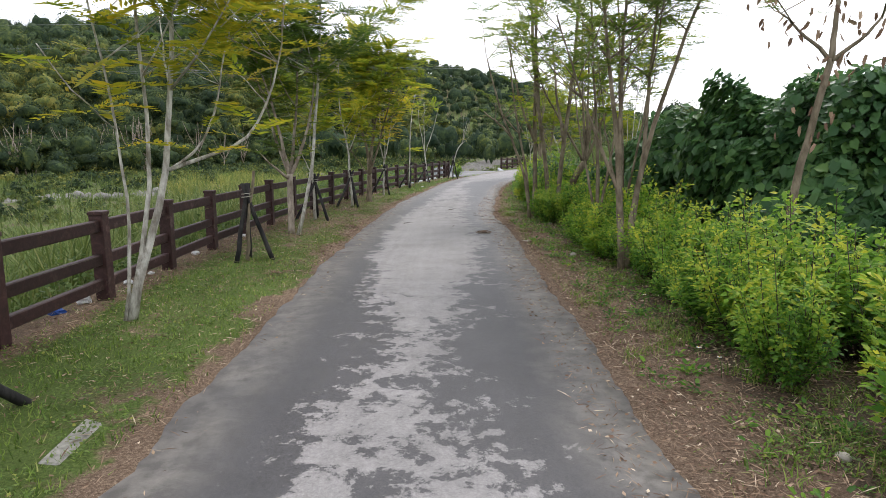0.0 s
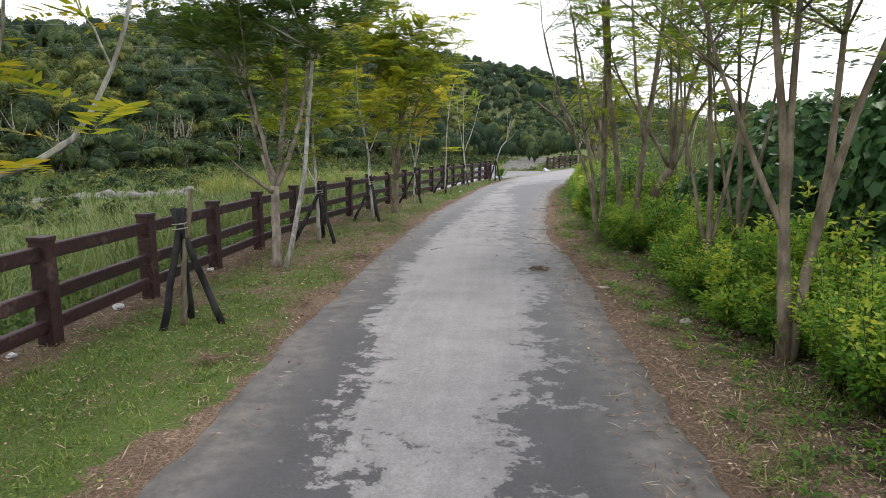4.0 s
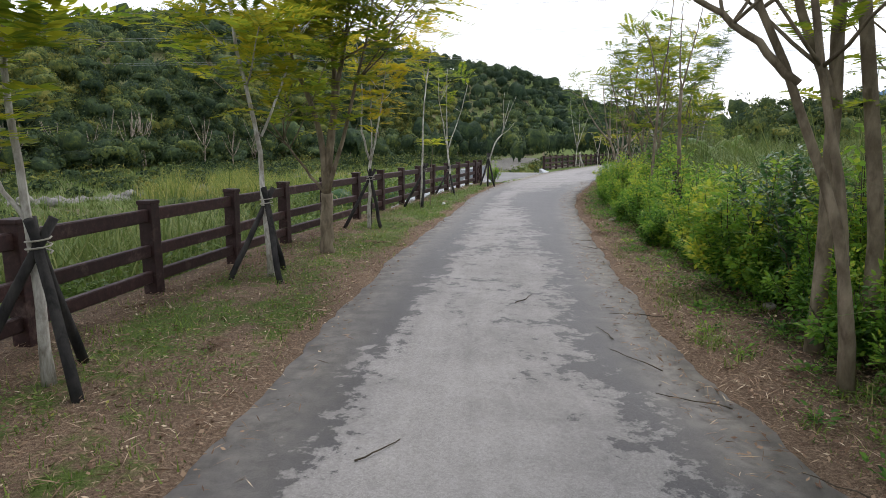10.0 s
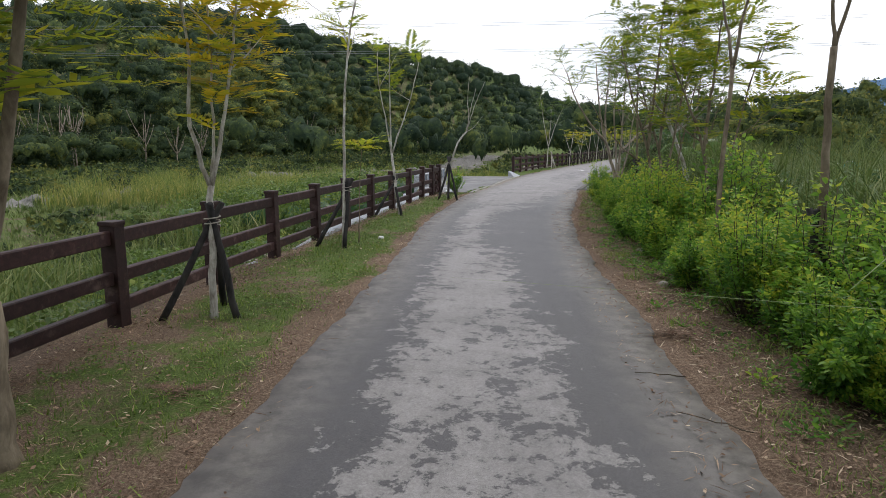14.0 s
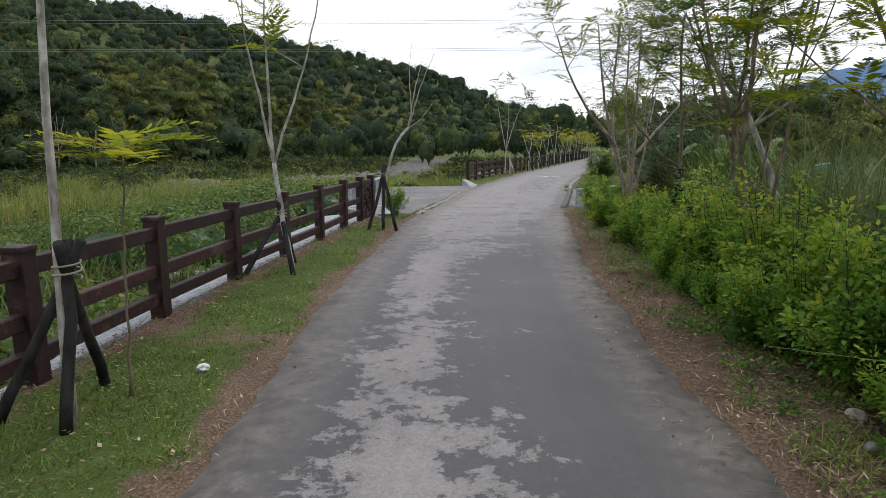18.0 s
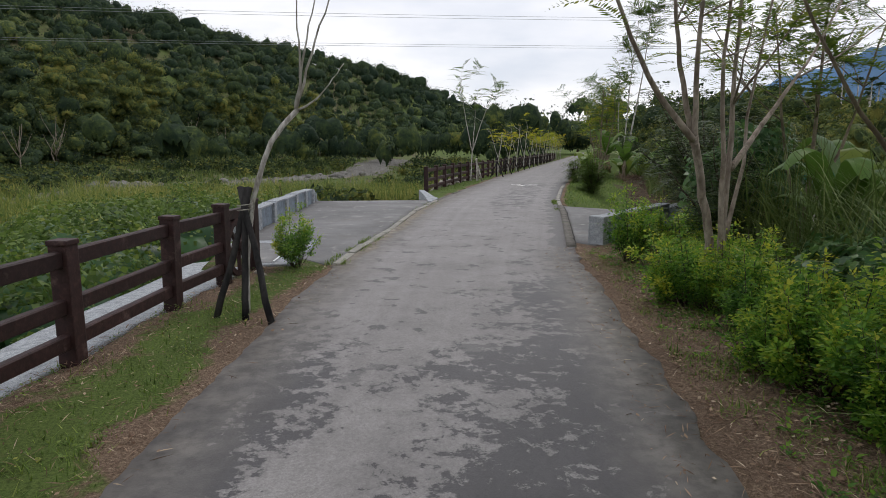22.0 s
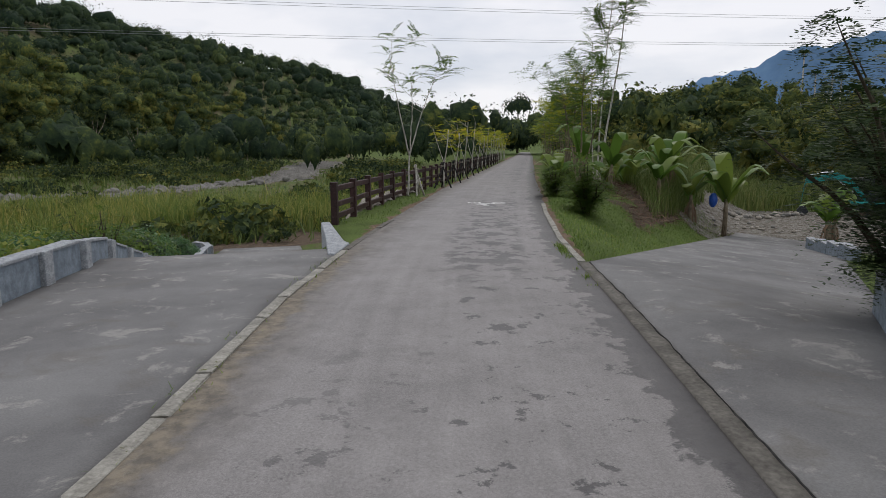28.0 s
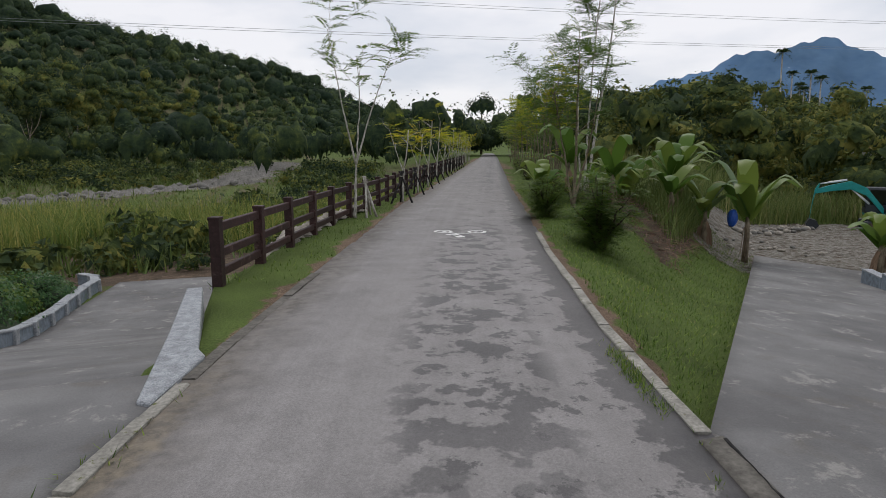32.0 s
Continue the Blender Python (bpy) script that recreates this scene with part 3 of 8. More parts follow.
RAMP_D = np.array([0.724, 0.689])


def edge_l(y):
    return np.interp(y, LEFT_Y, LEFT_X)


def edge_r(y):
    return np.interp(y, RIGHT_Y, RIGHT_X)


def fence_x(y):
    return np.where(y < 45.3, np.interp(y, FENCE_Y, FENCE_X), np.interp(y, FENCE2_Y, FENCE2_X))


# the wooded hill: bearing from the middle of the walk, elevation of its ridge, and the distances of foot and ridge
HILL_AZ = np.array([-180, -120, -75, -50, -36, -28, -20, -14, -8, -2, 4.5, 8, 10.7, 14, 20, 30, 50, 90, 180.0])
HILL_EL = np.array([3, 5, 7.6, 8.4, 8.7, 10.2, 10.4, 9.5, 8.4, 7.5, 6.2, 4.6, 3.4, 2.5, 2.2, 1.8, 1.8, 2.0, 3.0])
HILL_FOOT = np.array([120, 110, 110, 125, 140, 165, 195, 220, 250, 300, 370, 420, 450, 450, 400, 320, 240, 180, 120.0])
HILL_RIDGE = np.array([420, 420, 430, 450, 480, 520, 560, 600, 640, 700, 780, 800, 800, 800, 720, 620, 520, 440, 420.0])
RAMP_Y = np.array([57.6, 58.6, 60, 62, 64, 66, 68, 70, 72, 78, 82.0])
RAMP_Z = np.array([0, -0.15, -0.47, -0.93, -1.4, -1.9, -2.35, -2.62, -2.75, -2.98, -3.1])


def hill_z(x, y):
    dx, dy = x - 3.0, y - 30.0
    r, az = np.hypot(dx, dy), np.degrees(np.arctan2(dx, dy))
    top = np.tan(np.radians(np.interp(az, HILL_AZ, HILL_EL))) * np.interp(az, HILL_AZ, HILL_RIDGE) + 5
    f, g = np.interp(az, HILL_AZ, HILL_FOOT), np.interp(az, HILL_AZ, HILL_RIDGE)
    t = np.clip((r - f) / (g - f), 0, 1)
    return top * (0.55 * t + 0.45 * smooth01(t)) * np.where(r > g, np.clip(1 - (r - g) / 900, 0.35, 1), 1)


def ground_z(x, y):
    x, y = np.asarray(x, float), np.asarray(y, float)
    l, r = edge_l(y) - x, x - edge_r(y)
    wob = 0.10 * np.sin(0.9 * x + 0.31 * y) * np.sin(0.53 * y - 0.4 * x) + 0.16 * np.sin(0.21 * x) * np.sin(0.17 * y + 1)
    # river side: a short steep bank behind the fence, then a slow fall to the river plain
    fx = np.interp(y, FENCE_Y, FENCE_X)
    wx = np.interp(y, WALL_Y, WALL_X)
    f2 = np.interp(y, FENCE2_Y, FENCE2_X)
    f2 = np.where(y < 62, np.interp(y, [57.4, 62.0], [6.25, 6.55]), f2)
    rim = np.where(y < 45.4, fx, np.where(y < 80, np.where(y < 58, wx, 1.85), f2))
    plain = -1.15 - 1.8 * smooth01((rim - x - 3) / 13) - 0.3 * smooth01((y - 50) / 20) + wob
    near = plain * smooth01((fx - np.interp(y, [30, 33], [0.2, 0.02]) - x) / np.interp(y, [30, 33], [2.3, 1.1]))
    pad = np.where(x > wx - 0.1, -0.01, plain * smooth01((wx - 0.1 - x) / 0.8 + 0.3))
    ramp_down = np.interp(y, RAMP_Y, RAMP_Z)
    low = np.where((x > 1.8) & (x < 6.4) & (y < 78.5), ramp_down - 0.07, np.minimum(plain, ramp_down - 0.1 + 0.6 * wob))
    side = np.where(x > f2 - 0.15, 0.0, np.where(y < 62, low, low * smooth01((f2 - 0.15 - x) / np.clip(f2 - 6.4, 0.3, 3.2))))
    zl = np.where(y < 45.4, near, np.where(y < 57.5, pad, side))
    # land side
    zr0 = (-0.75 + wob) * smooth01((r - 2.6) / 3.0)
    s = (x - 9.3) * RAMP_D[0] + (y - 51.5) * RAMP_D[1]
    slope = -0.1 * np.clip(s, 0, 24)
    e = -(x - 10.3) * RAMP_D[1] + (y - 55.14) * RAMP_D[0]
    ep, rp = np.maximum(e, 0), np.maximum(r, 0)
    bank = slope * (1 - smooth01(ep / np.minimum(4.5, ep + rp + 1e-3)))
    past = -(x - 7.95) * RAMP_D[1] + (y - 46.4) * RAMP_D[0]
    zr1 = np.where(e > 0, bank, np.where(past > 0, slope, slope - 0.7 * smooth01((-past - 0.5) / 3.0)))
    k = smooth01((y - 45.2) / 2.0)
    zr = zr0 * (1 - k) + zr1 * k
    z = np.where(l > 0, zl, np.where(r > 0, zr, -0.03))
    z = np.where((l > -0.12) & (r > -0.12) & (l <= 0.0) | (l > -0.12) & (r > -0.12) & (r <= 0), -0.03, z)
    return z + hill_z(x, y)


def spread(a, b, step, far, grow=1.22):
    core = np.arange(a, b + step, step)
    lo, hi, d = [a], [core[-1]], step
    while lo[-1] > -far:
        d *= grow
        lo.append(lo[-1] - d)
        hi.append(hi[-1] + d)
    return np.r_[np.array(lo[1:])[::-1], core, np.array(hi[1:])]


def zone_of(x, y):
    """Weights of grass (green channel) and bare soil (blue) over the leaf litter."""
    l, r = edge_l(y) - x, x - edge_r(y)
    fx = fence_x(y)
    over = fx - x
    grass = np.where(l > 0, smooth01((l - 0.04 - 0.12 * np.sin(2.1 * y + 1.7 * np.sin(0.8 * y))) / 0.34) * np.where(y < 45.3, 1 - 0.7 * smooth01((l - (edge_l(y) - fx) + 0.5) / 0.35), 1), 0.0)
    grass = np.where((over > 0.5) & (l > 0), 0.75, grass)
    dry_run = np.exp(-((y - 16.5) / 3.5) ** 2) * 0.4 + np.exp(-((y - 22.5) / 2.6) ** 2) * 0.35 + np.exp(-((y - 25.5) / 3.5) ** 2) * 0.35
    grass = np.where((l > 0) & (over <= 0.5), grass * (1 - dry_run), grass)
    grass = np.where(r > 0, 0.12 + 0.75 * smooth01((r - 2.4) / 1.5), grass)
    grass = np.where((r > 0.2) & (y > 55), 0.95, grass)
    rag = 0.9 * np.sin(1.7 * x + 1.3 * np.sin(0.9 * y)) * np.sin(1.1 * y - 0.6 * x)
    cut = (r > 3.6 + rag) & (r < 7.5 + rag) & (y > 61) & (y < 79) & (-(x - 10.3) * RAMP_D[1] + (y - 55.14) * RAMP_D[0] > 2.0)
    grass = np.where(cut, 0.1, grass)
    patchy = 0.5 + 0.5 * np.sin(1.9 * x + 0.8 * y + 2 * np.sin(0.9 * y)) * np.sin(0.7 * y - 1.4 * x + 1.3 * np.sin(1.7 * x))
    grass = np.where((l > 0) & (over <= 0.5) & (y < 46), grass * (0.38 + 0.8 * patchy), grass)
    earth = ((x - 1.5) / 7.5) ** 2 + ((y - 82.0) / 4.6) ** 2 < 1
    grass = np.where((over > 0.5) & (l > 0), 0.35 + 0.4 * patchy, grass)
    grass = np.where(earth & (l > 0) & (over > 0), 0.1, grass)
    yard = ((x - 37) / 13.0) ** 2 + ((y - 72) / 9.0) ** 2 < 1
    grass = np.where(yard, 0.0, grass)
    soil = np.where(yard, 1.0, 0.0) + np.where(r > 0.9, 0.6, np.where((l > 0) & (over > 0.3), 0.5, 0.15))
    return grass, soil


BED = (((-42, 55), (-30, 84), 3.0), ((-30, 84), (-24, 105), 4.5), ((-24, 105), (-23, 120), 3.5), ((-23, 119), (-10, 127), 2.5), ((-10, 127), (6, 151), 3.5), ((6, 151), (13, 215), 5.0), ((13, 215), (24, 290), 8.0))


def river_bed(x, y):
    """Weight of the stony bed: near to any of its reaches."""
    w = np.zeros(np.shape(x))
    for (ax, ay_), (bx, by), half in BED:
        t = np.clip(((x - ax) * (bx - ax) + (y - ay_) * (by - ay_)) / ((bx - ax) ** 2 + (by - ay_) ** 2), 0, 1)
        wavy = 0.75 + 0.45 * np.sin(0.5 * x + 1.1 * np.sin(0.37 * y)) * np.sin(0.43 * y + np.sin(0.61 * x)) + 0.2 * np.sin(1.7 * x + 2.1 * y)
        w = np.maximum(w, np.clip(1.5 - np.hypot(x - ax - t * (bx - ax), y - ay_ - t * (by - ay_)) / (half * np.maximum(wavy, 0.2)), 0, 1))
    return w


def build_ground():
    xs, ys = spread(-16, 26, 0.37, 2600), spread(-10, 84, 0.48, 2600)
    X, Y = np.meshgrid(xs, ys, indexing="ij")
    Z = ground_z(X, Y)
    n, k = X.shape
    V = np.stack([X, Y, Z], -1).reshape(-1, 3)
    i = (np.arange(n - 1)[:, None] * k + np.arange(k - 1)[None]).ravel()
    F = np.stack([i, i + k, i + k + 1, i + 1], 1)
    me = mesh_np("ground", V, F, M_GROUND, smooth=True)
    g, s = zone_of(V[:, 0], V[:, 1])
    col = np.zeros((len(V), 4), np.float32)
    col[:, 0], col[:, 1], col[:, 2], col[:, 3] = np.maximum(river_bed(V[:, 0], V[:, 1]), 0.62 * (((V[:, 0] - 37) / 13.0) ** 2 + ((V[:, 1] - 72) / 9.0) ** 2 < 1)), g, s, 1
    at = me.color_attributes.new("zone", "FLOAT_COLOR", "POINT")
    at.data.foreach_set("color", col.ravel())
    return tagged(new("ground", me), "earth ground with leaf litter and grass beside the road", "ground", kind="structure")


build_ground()


def build_road():
    ys = np.r_[np.arange(-25, 0, 0.5), np.arange(0, 70, 0.1), np.arange(70, 90, 0.4), np.arange(90, 320, 3.0)]
    us = np.r_[0, np.linspace(0.008, 0.992, 11), 1]
    ragged = np.where((ys > 45.2) & (ys < 66), 0.0, 0.75)
    jl = np.array([noise.noise((y * 0.45, 3.1, 0)) * 0.13 + noise.noise((y * 2.3, 7.7, 0)) * 0.09 + noise.noise((y * 6.9, 5.7, 0)) * 0.05 for y in ys]) * ragged
    jr = np.array([noise.noise((y * 0.45, 13.1, 0)) * 0.13 + noise.noise((y * 2.3, 17.7, 0)) * 0.09 + noise.noise((y * 6.9, 15.7, 0)) * 0.05 for y in ys]) * ragged
    jr = jr - 0.1 * (ys < 45.5)
    wide = np.where((ys > 45.2) & (ys < 66), 0.06, 0.0)
    a, b = edge_l(ys) + jl - wide, edge_r(ys) + jr + wide
    X = a[:, None] + (b - a)[:, None] * us[None]
    Y = np.repeat(ys[:, None], 13, 1)
    Z = 0.02 * (1 - (2 * us[None] - 1) ** 2) + 0.012 + 0 * X
    Z[:, 0] = Z[:, -1] = -0.05
    n, k = X.shape
    V = np.stack([X, Y, Z], -1).reshape(-1, 3)
    i = (np.arange(n - 1)[:, None] * k + np.arange(k - 1)[None]).ravel()
    F = np.stack([i, i + 1, i + k + 1, i + k], 1)
    me = mesh_np("road", V, F, M_ROAD, smooth=True)
    uv = me.uv_layers.new(name="UVMap")
    co = np.stack([np.repeat(us[None], n, 0), Y / 150.0], -1).reshape(-1, 2)
    uv.data.foreach_set("uv", co[F.ravel()].astype(np.float32).ravel())
    return tagged(new("road", me), "narrow grey asphalt lane with pale dry patches", "road", kind="structure")


build_road()


def strip(name, pts_a, pts_b, material, thick, label, category, kind="structure", cuts=14):
    """A slab between two edges, given as rows of (x, y, z), with a skirt downwards."""
    A, B = np.asarray(pts_a, float), np.asarray(pts_b, float)
    t = np.linspace(0, 1, cuts)[None, :, None]
    top = A[:, None] * (1 - t) + B[:, None] * t
    n, k = top.shape[:2]
    low = top.copy()
    low[..., 2] -= thick
    V = np.concatenate([top.reshape(-1, 3), low.reshape(-1, 3)])
    i = (np.arange(n - 1)[:, None] * k + np.arange(k - 1)[None]).ravel()
    F = [np.stack([i, i + 1, i + k + 1, i + k], 1)]
    rim = np.r_[np.arange(k), np.arange(1, n) * k + k - 1, (n - 1) * k + np.arange(k - 2, -1, -1), np.arange(n - 2, 0, -1) * k]
    nxt = np.roll(rim, -1)
    F.append(np.stack([rim, rim + n * k, nxt + n * k, nxt], 1))
    ob = new(name, mesh_np(name, V, np.concatenate(F), material))
    return tagged(ob, label, category, kind=kind)


# left landing and the ramp down to the river
ly = np.arange(45.5, 58.01, 0.5)
strip("pavement_left_landing", [(np.interp(y, [45.5, 46.6, 47.6, 48.3], [2.6, 1.9, 1.2, 0.75]) if y < 48.3 else np.interp(y, WALL_Y, WALL_X) + 0.02, y, 0.0) for y in ly],
      [(edge_l(y) - 0.05, y, 0.0) for y in ly], M_SLAB, 0.25, "stained grey concrete landing beside the road", "pavement")
ry = np.arange(58.0, 78.01, 0.5)
strip("pavement_river_ramp", [(1.95 if y < 72 else 1.95 + 0.1 * (y - 72), y, float(np.interp(y, RAMP_Y, RAMP_Z))) for y in ry],
      [(np.interp(y, [58, 62, 78], [6.2, 6.4, 6.3]), y, float(np.interp(y, RAMP_Y, RAMP_Z))) for y in ry], M_SLAB, 0.3, "concrete ramp sloping down to the river bed", "pavement")
# right landing and ramp to the yard
rs = np.arange(0, 30.1, 1.0)
strip("pavement_yard_ramp", [(7.98 + RAMP_D[0] * s, 46.8 + RAMP_D[1] * s, 0.012 - 0.1 * min(24, max(0, (7.98 + RAMP_D[0] * s - 9.3) * RAMP_D[0] + (46.8 + RAMP_D[1] * s - 51.5) * RAMP_D[1]))) for s in rs],
      [(max(edge_r(y) + 0.06, min(edge_r(y) + 0.06, 99) if q < 8 else 0), y, z) if q < 1 else (x, y, z) for q, x, y, z in
       [(i / 1.0, max(10.3 + RAMP_D[0] * (s - 5), edge_r(min(55.1, 47.25 + s * 1.57)) + 0.06) if s < 5 else 10.3 + RAMP_D[0] * (s - 5), min(55.1, 47.25 + s * 1.57) if s < 5 else 55.14 + RAMP_D[1] * (s - 5), 0.012 - 0.1 * min(24, max(0, s - 5))) for i, s in enumerate(rs)]],
      M_SLAB, 0.25, "grey concrete ramp leading down to the yard", "pavement")


def kerb_run(name, xf, y0, y1, w, h, label, mat_=None):
    """A kerb of separate cast lengths."""
    root = empty(name, 0, 0, label=label, category="kerb", kind="structure")
    y = y0
    while y < y1:
        n = min(y1, y + rng.uniform(0.85, 1.15))
        a, b = Vector((xf(y), y, 0)), Vector((xf(n - 0.02), n - 0.02, 0))
        d = b - a
        bm = box_bm(w * rng.uniform(0.9, 1.06), d.length, 0.2, 0.014)
        for v in bm.verts:
            v.co += Vector(rng.normal(0, 0.004, 3))
        ob = part("kerb_stone", bm, mat_ or M_KERB, root)
        ob.matrix_basis = Matrix.Translation((a + b) / 2 + Vector((0, 0, h - 0.1 + rng.uniform(-0.012, 0.012)))) @ pose(0, 0, 0, 0, 0, math.degrees(math.atan2(-d.x, d.y)))
        y = n
    return root


kerb_run("kerb_left", lambda y: float(edge_l(y)) + 0.04, 45.4, 57.6, 0.14, 0.035, "pale cracked concrete kerb along the landing")
kerb_run("kerb_fence", lambda y: float(edge_l(y)) + 0.03, 57.7, 62.5, 0.15, 0.026, "silted flush kerb beside the grass at the far fence", M_EDGE)
kerb_run("kerb_right", lambda y: float(edge_r(y)) - 0.06, 55.2, 66.0, 0.14, 0.045, "weathered concrete kerb beside the grass bank")
ey = np.arange(46.7, 55.3, 0.7)
strip("kerb_ramp", [(float(edge_r(y)) - 0.14, y, 0.036) for y in ey], [(float(edge_r(y)) + 0.07, y, 0.036) for y in ey], M_EDGE, 0.2, "flush silted concrete edging between lane and ramp", "kerb", cuts=3)

cy_ = np.arange(46.9, 55.1, 0.06)
gap_ = [0.03 * noise.noise((y * 3.1, 4.0, 0)) + 0.012 * noise.noise((y * 11.0, 9.0, 0)) for y in cy_]
open_ = [0.004 + 0.013 * max(0.0, noise.noise((y * 2.3, 1.0, 5.0)) + 0.25) for y in cy_]
strip("joint_crack", [(float(edge_r(y)) + 0.06 + g - o, y, 0.041) for y, g, o in zip(cy_, gap_, open_)], [(float(edge_r(y)) + 0.06 + g + o, y, 0.041) for y, g, o in zip(cy_, gap_, open_)], M_STAKE, 0.06, "dark crumbled joint between edging and concrete ramp", "joint", cuts=2)

# ---- fences ----
POST_H, RAILS = 1.13, ((0.955, 0.15), (0.53, 0.14), (0.215, 0.14))


def post_mesh():
    bm = box_bm(0.17, 0.17, POST_H + 0.25, 0.012, (0, 0, (POST_H - 0.25) / 2))
    cap = box_bm(0.19, 0.19, 0.05, 0.012, (0, 0, POST_H - 0.02))
    tmp = bpy.data.meshes.new("cap")
    cap.to_mesh(tmp)
    cap.free()
    bm.from_mesh(tmp)
    me = bpy.data.meshes.new("post")
    bm.to_mesh(me)
    bm.free()
    me.materials.append(M_FENCE)
    return me


def rail_mesh(h):
    bm = box_bm(0.085, 1.0, h, 0.0)
    bmesh.ops.subdivide_edges(bm, edges=[e for e in bm.edges if abs((e.verts[0].co - e.verts[1].co).y) > 0.5], cuts=5)
    for v in bm.verts:
        v.co.x += 0.006 * noise.noise((v.co.y * 4, v.co.z * 9, h))
        v.co.z += 0.006 * noise.noise((v.co.y * 5, h * 3, v.co.x))
    bmesh.ops.bevel(bm, geom=[e for e in bm.edges if abs((e.verts[0].co - e.verts[1].co).y) > 0.1], offset=0.012, segments=1, affect="EDGES")
    me = bpy.data.meshes.new("rail")
    bm.to_mesh(me)
    bm.free()
    me.materials.append(M_FENCE)
    return me


POST_ME, RAIL_ME = post_mesh(), [rail_mesh(h) for _, h in RAILS]


def fence(name, places, label, skip=()):
    root = empty(name, places[0][0], places[0][1], label=label, category="fence")
    o = Vector((places[0][0], places[0][1], 0))
    for i, (x, y) in enumerate(places):
        a = Vector((x, y, 0))
        nb = Vector((*places[min(i + 1, len(places) - 1)], 0)) - Vector((*places[max(i - 1, 0)], 0))
        rz = math.degrees(math.atan2(-nb.x, nb.y))
        p = under("post", POST_ME, root)
        p.matrix_basis = Matrix.Translation(a - o + Vector((0, 0, rng.uniform(-0.012, 0.012)))) @ pose(0, 0, 0, rng.normal(0, 0.4), rng.normal(0, 0.4), rz)
        if i + 1 < len(places) and i not in skip:
            b = Vector((*places[i + 1], 0))
            d = b - a
            for (z, _), me in zip(RAILS, RAIL_ME):
                q = under("rail", me, root)
                q.matrix_basis = Matrix.Translation((a + b) / 2 - o + Vector((0, 0, z))) @ pose(0, 0, 0, rng.normal(0, 0.15), 0, math.degrees(math.atan2(-d.x, d.y))) @ Matrix.Diagonal((1, d.length - 0.15, 1, 1))
    return root


fence_places = [(-2.5, -6.7), (-2.56, -4.7), (-2.62, -2.7), (-2.66, -0.7), (-2.7, 1.3), (-2.75, 3.3), (-2.8, 5.3), (-2.86, 7.3), (-2.91, 9.3), (-2.99, 11.3)]
fence_places += [(float(np.interp(y, FENCE_Y, FENCE_X)), y) for y in (13.3, 15.3, 17.3, 19.3, 21.3, 23.27, 25.27, 27.2, 29.2, 31.18, 33.16, 35.13, 37.09, 39.05, 41.0, 42.9)]
fence_places += [(1.22, 44.25), (1.5, 45.25)]
fence_one = fence("fence", fence_places, "dark red-brown three-rail imitation wood fence along the verge", skip=(len(fence_places) - 2,))


def wheel_panel():
    """A spoked cart wheel set between the last two posts under one top rail."""
    a, b = Vector((1.22, 44.25, 0)), Vector((1.5, 45.25, 0))
    o = Vector((*fence_places[0], 0))
    d = b - a
    rz = math.degrees(math.atan2(-d.x, d.y))
    top = under("rail", RAIL_ME[0], fence_one)
    top.matrix_basis = Matrix.Translation((a + b) / 2 - o + Vector((0, 0, 0.955))) @ pose(0, 0, 0, 0, 0, rz) @ Matrix.Diagonal((1, d.length - 0.15, 1, 1))
    wheel = under("wheel", None, fence_one, "spoked cart wheel panel")
    wheel.matrix_basis = Matrix.Translation((a + b) / 2 - o + Vector((0, 0, 0.455))) @ pose(0, 0, 0, 0, 0, rz)
    n = 40
    ring = [(0, 0.43 * math.cos(2 * math.pi * i / n), 0.43 * math.sin(2 * math.pi * i / n)) for i in range(n)]
    bm = bmesh.new()
    rows = []
    for y, z in [(p[1], p[2]) for p in ring]:
        u = Vector((0, y, z)).normalized()
        rows.append([bm.verts.new(Vector((sx * 0.045, 0, 0)) + u * r) for sx, r in ((-1, 0.375), (1, 0.375), (1, 0.455), (-1, 0.455))])
    for i in range(n):
        for j in range(4):
            bm.faces.new((rows[i][j], rows[i][(j + 1) % 4], rows[(i + 1) % n][(j + 1) % 4], rows[(i + 1) % n][j]))
    part("rim", bm, M_FENCE, wheel)
    hub = bmesh.new()
    bmesh.ops.create_cone(hub, cap_ends=True, segments=20, radius1=0.1, radius2=0.085, depth=0.13)
    bmesh.ops.rotate(hub, matrix=Matrix.Rotation(math.pi / 2, 3, "Y"), verts=hub.verts)
    part("hub", hub, M_FENCE, wheel)
    for k in range(8):
        an = 2 * math.pi * k / 8
        sp = box_bm(0.05, 0.31, 0.06, 0.012, (0, 0.235, 0))
        for v in sp.verts:
            v.co.z *= 0.8 + 1.4 * abs(v.co.y - 0.235)
        bmesh.ops.rotate(sp, matrix=Matrix.Rotation(an, 3, "X"), verts=sp.verts)
        part("spoke", sp, M_FENCE, wheel)


wheel_panel()
far_places = [(float(np.interp(y, FENCE2_Y, FENCE2_X)), float(y)) for y in 62 + 1.86 * np.arange(0, 48)]
fence("fence", far_places, "dark red-brown three-rail fence beyond the river ramp")


# ---- low walls ----
def block(name, root, x, y, z, rz, length, w, h, material, label="", tilt=0.0):
    bm = box_bm(w, length, h, 0.022, (0, 0, h / 2))
    for v in bm.verts:
        v.co += Vector(rng.normal(0, 0.003, 3))
    ob = part(name, bm, material, root, label)
    ob.matrix_basis = pose(x, y, z, tilt, 0, rz)
    return ob


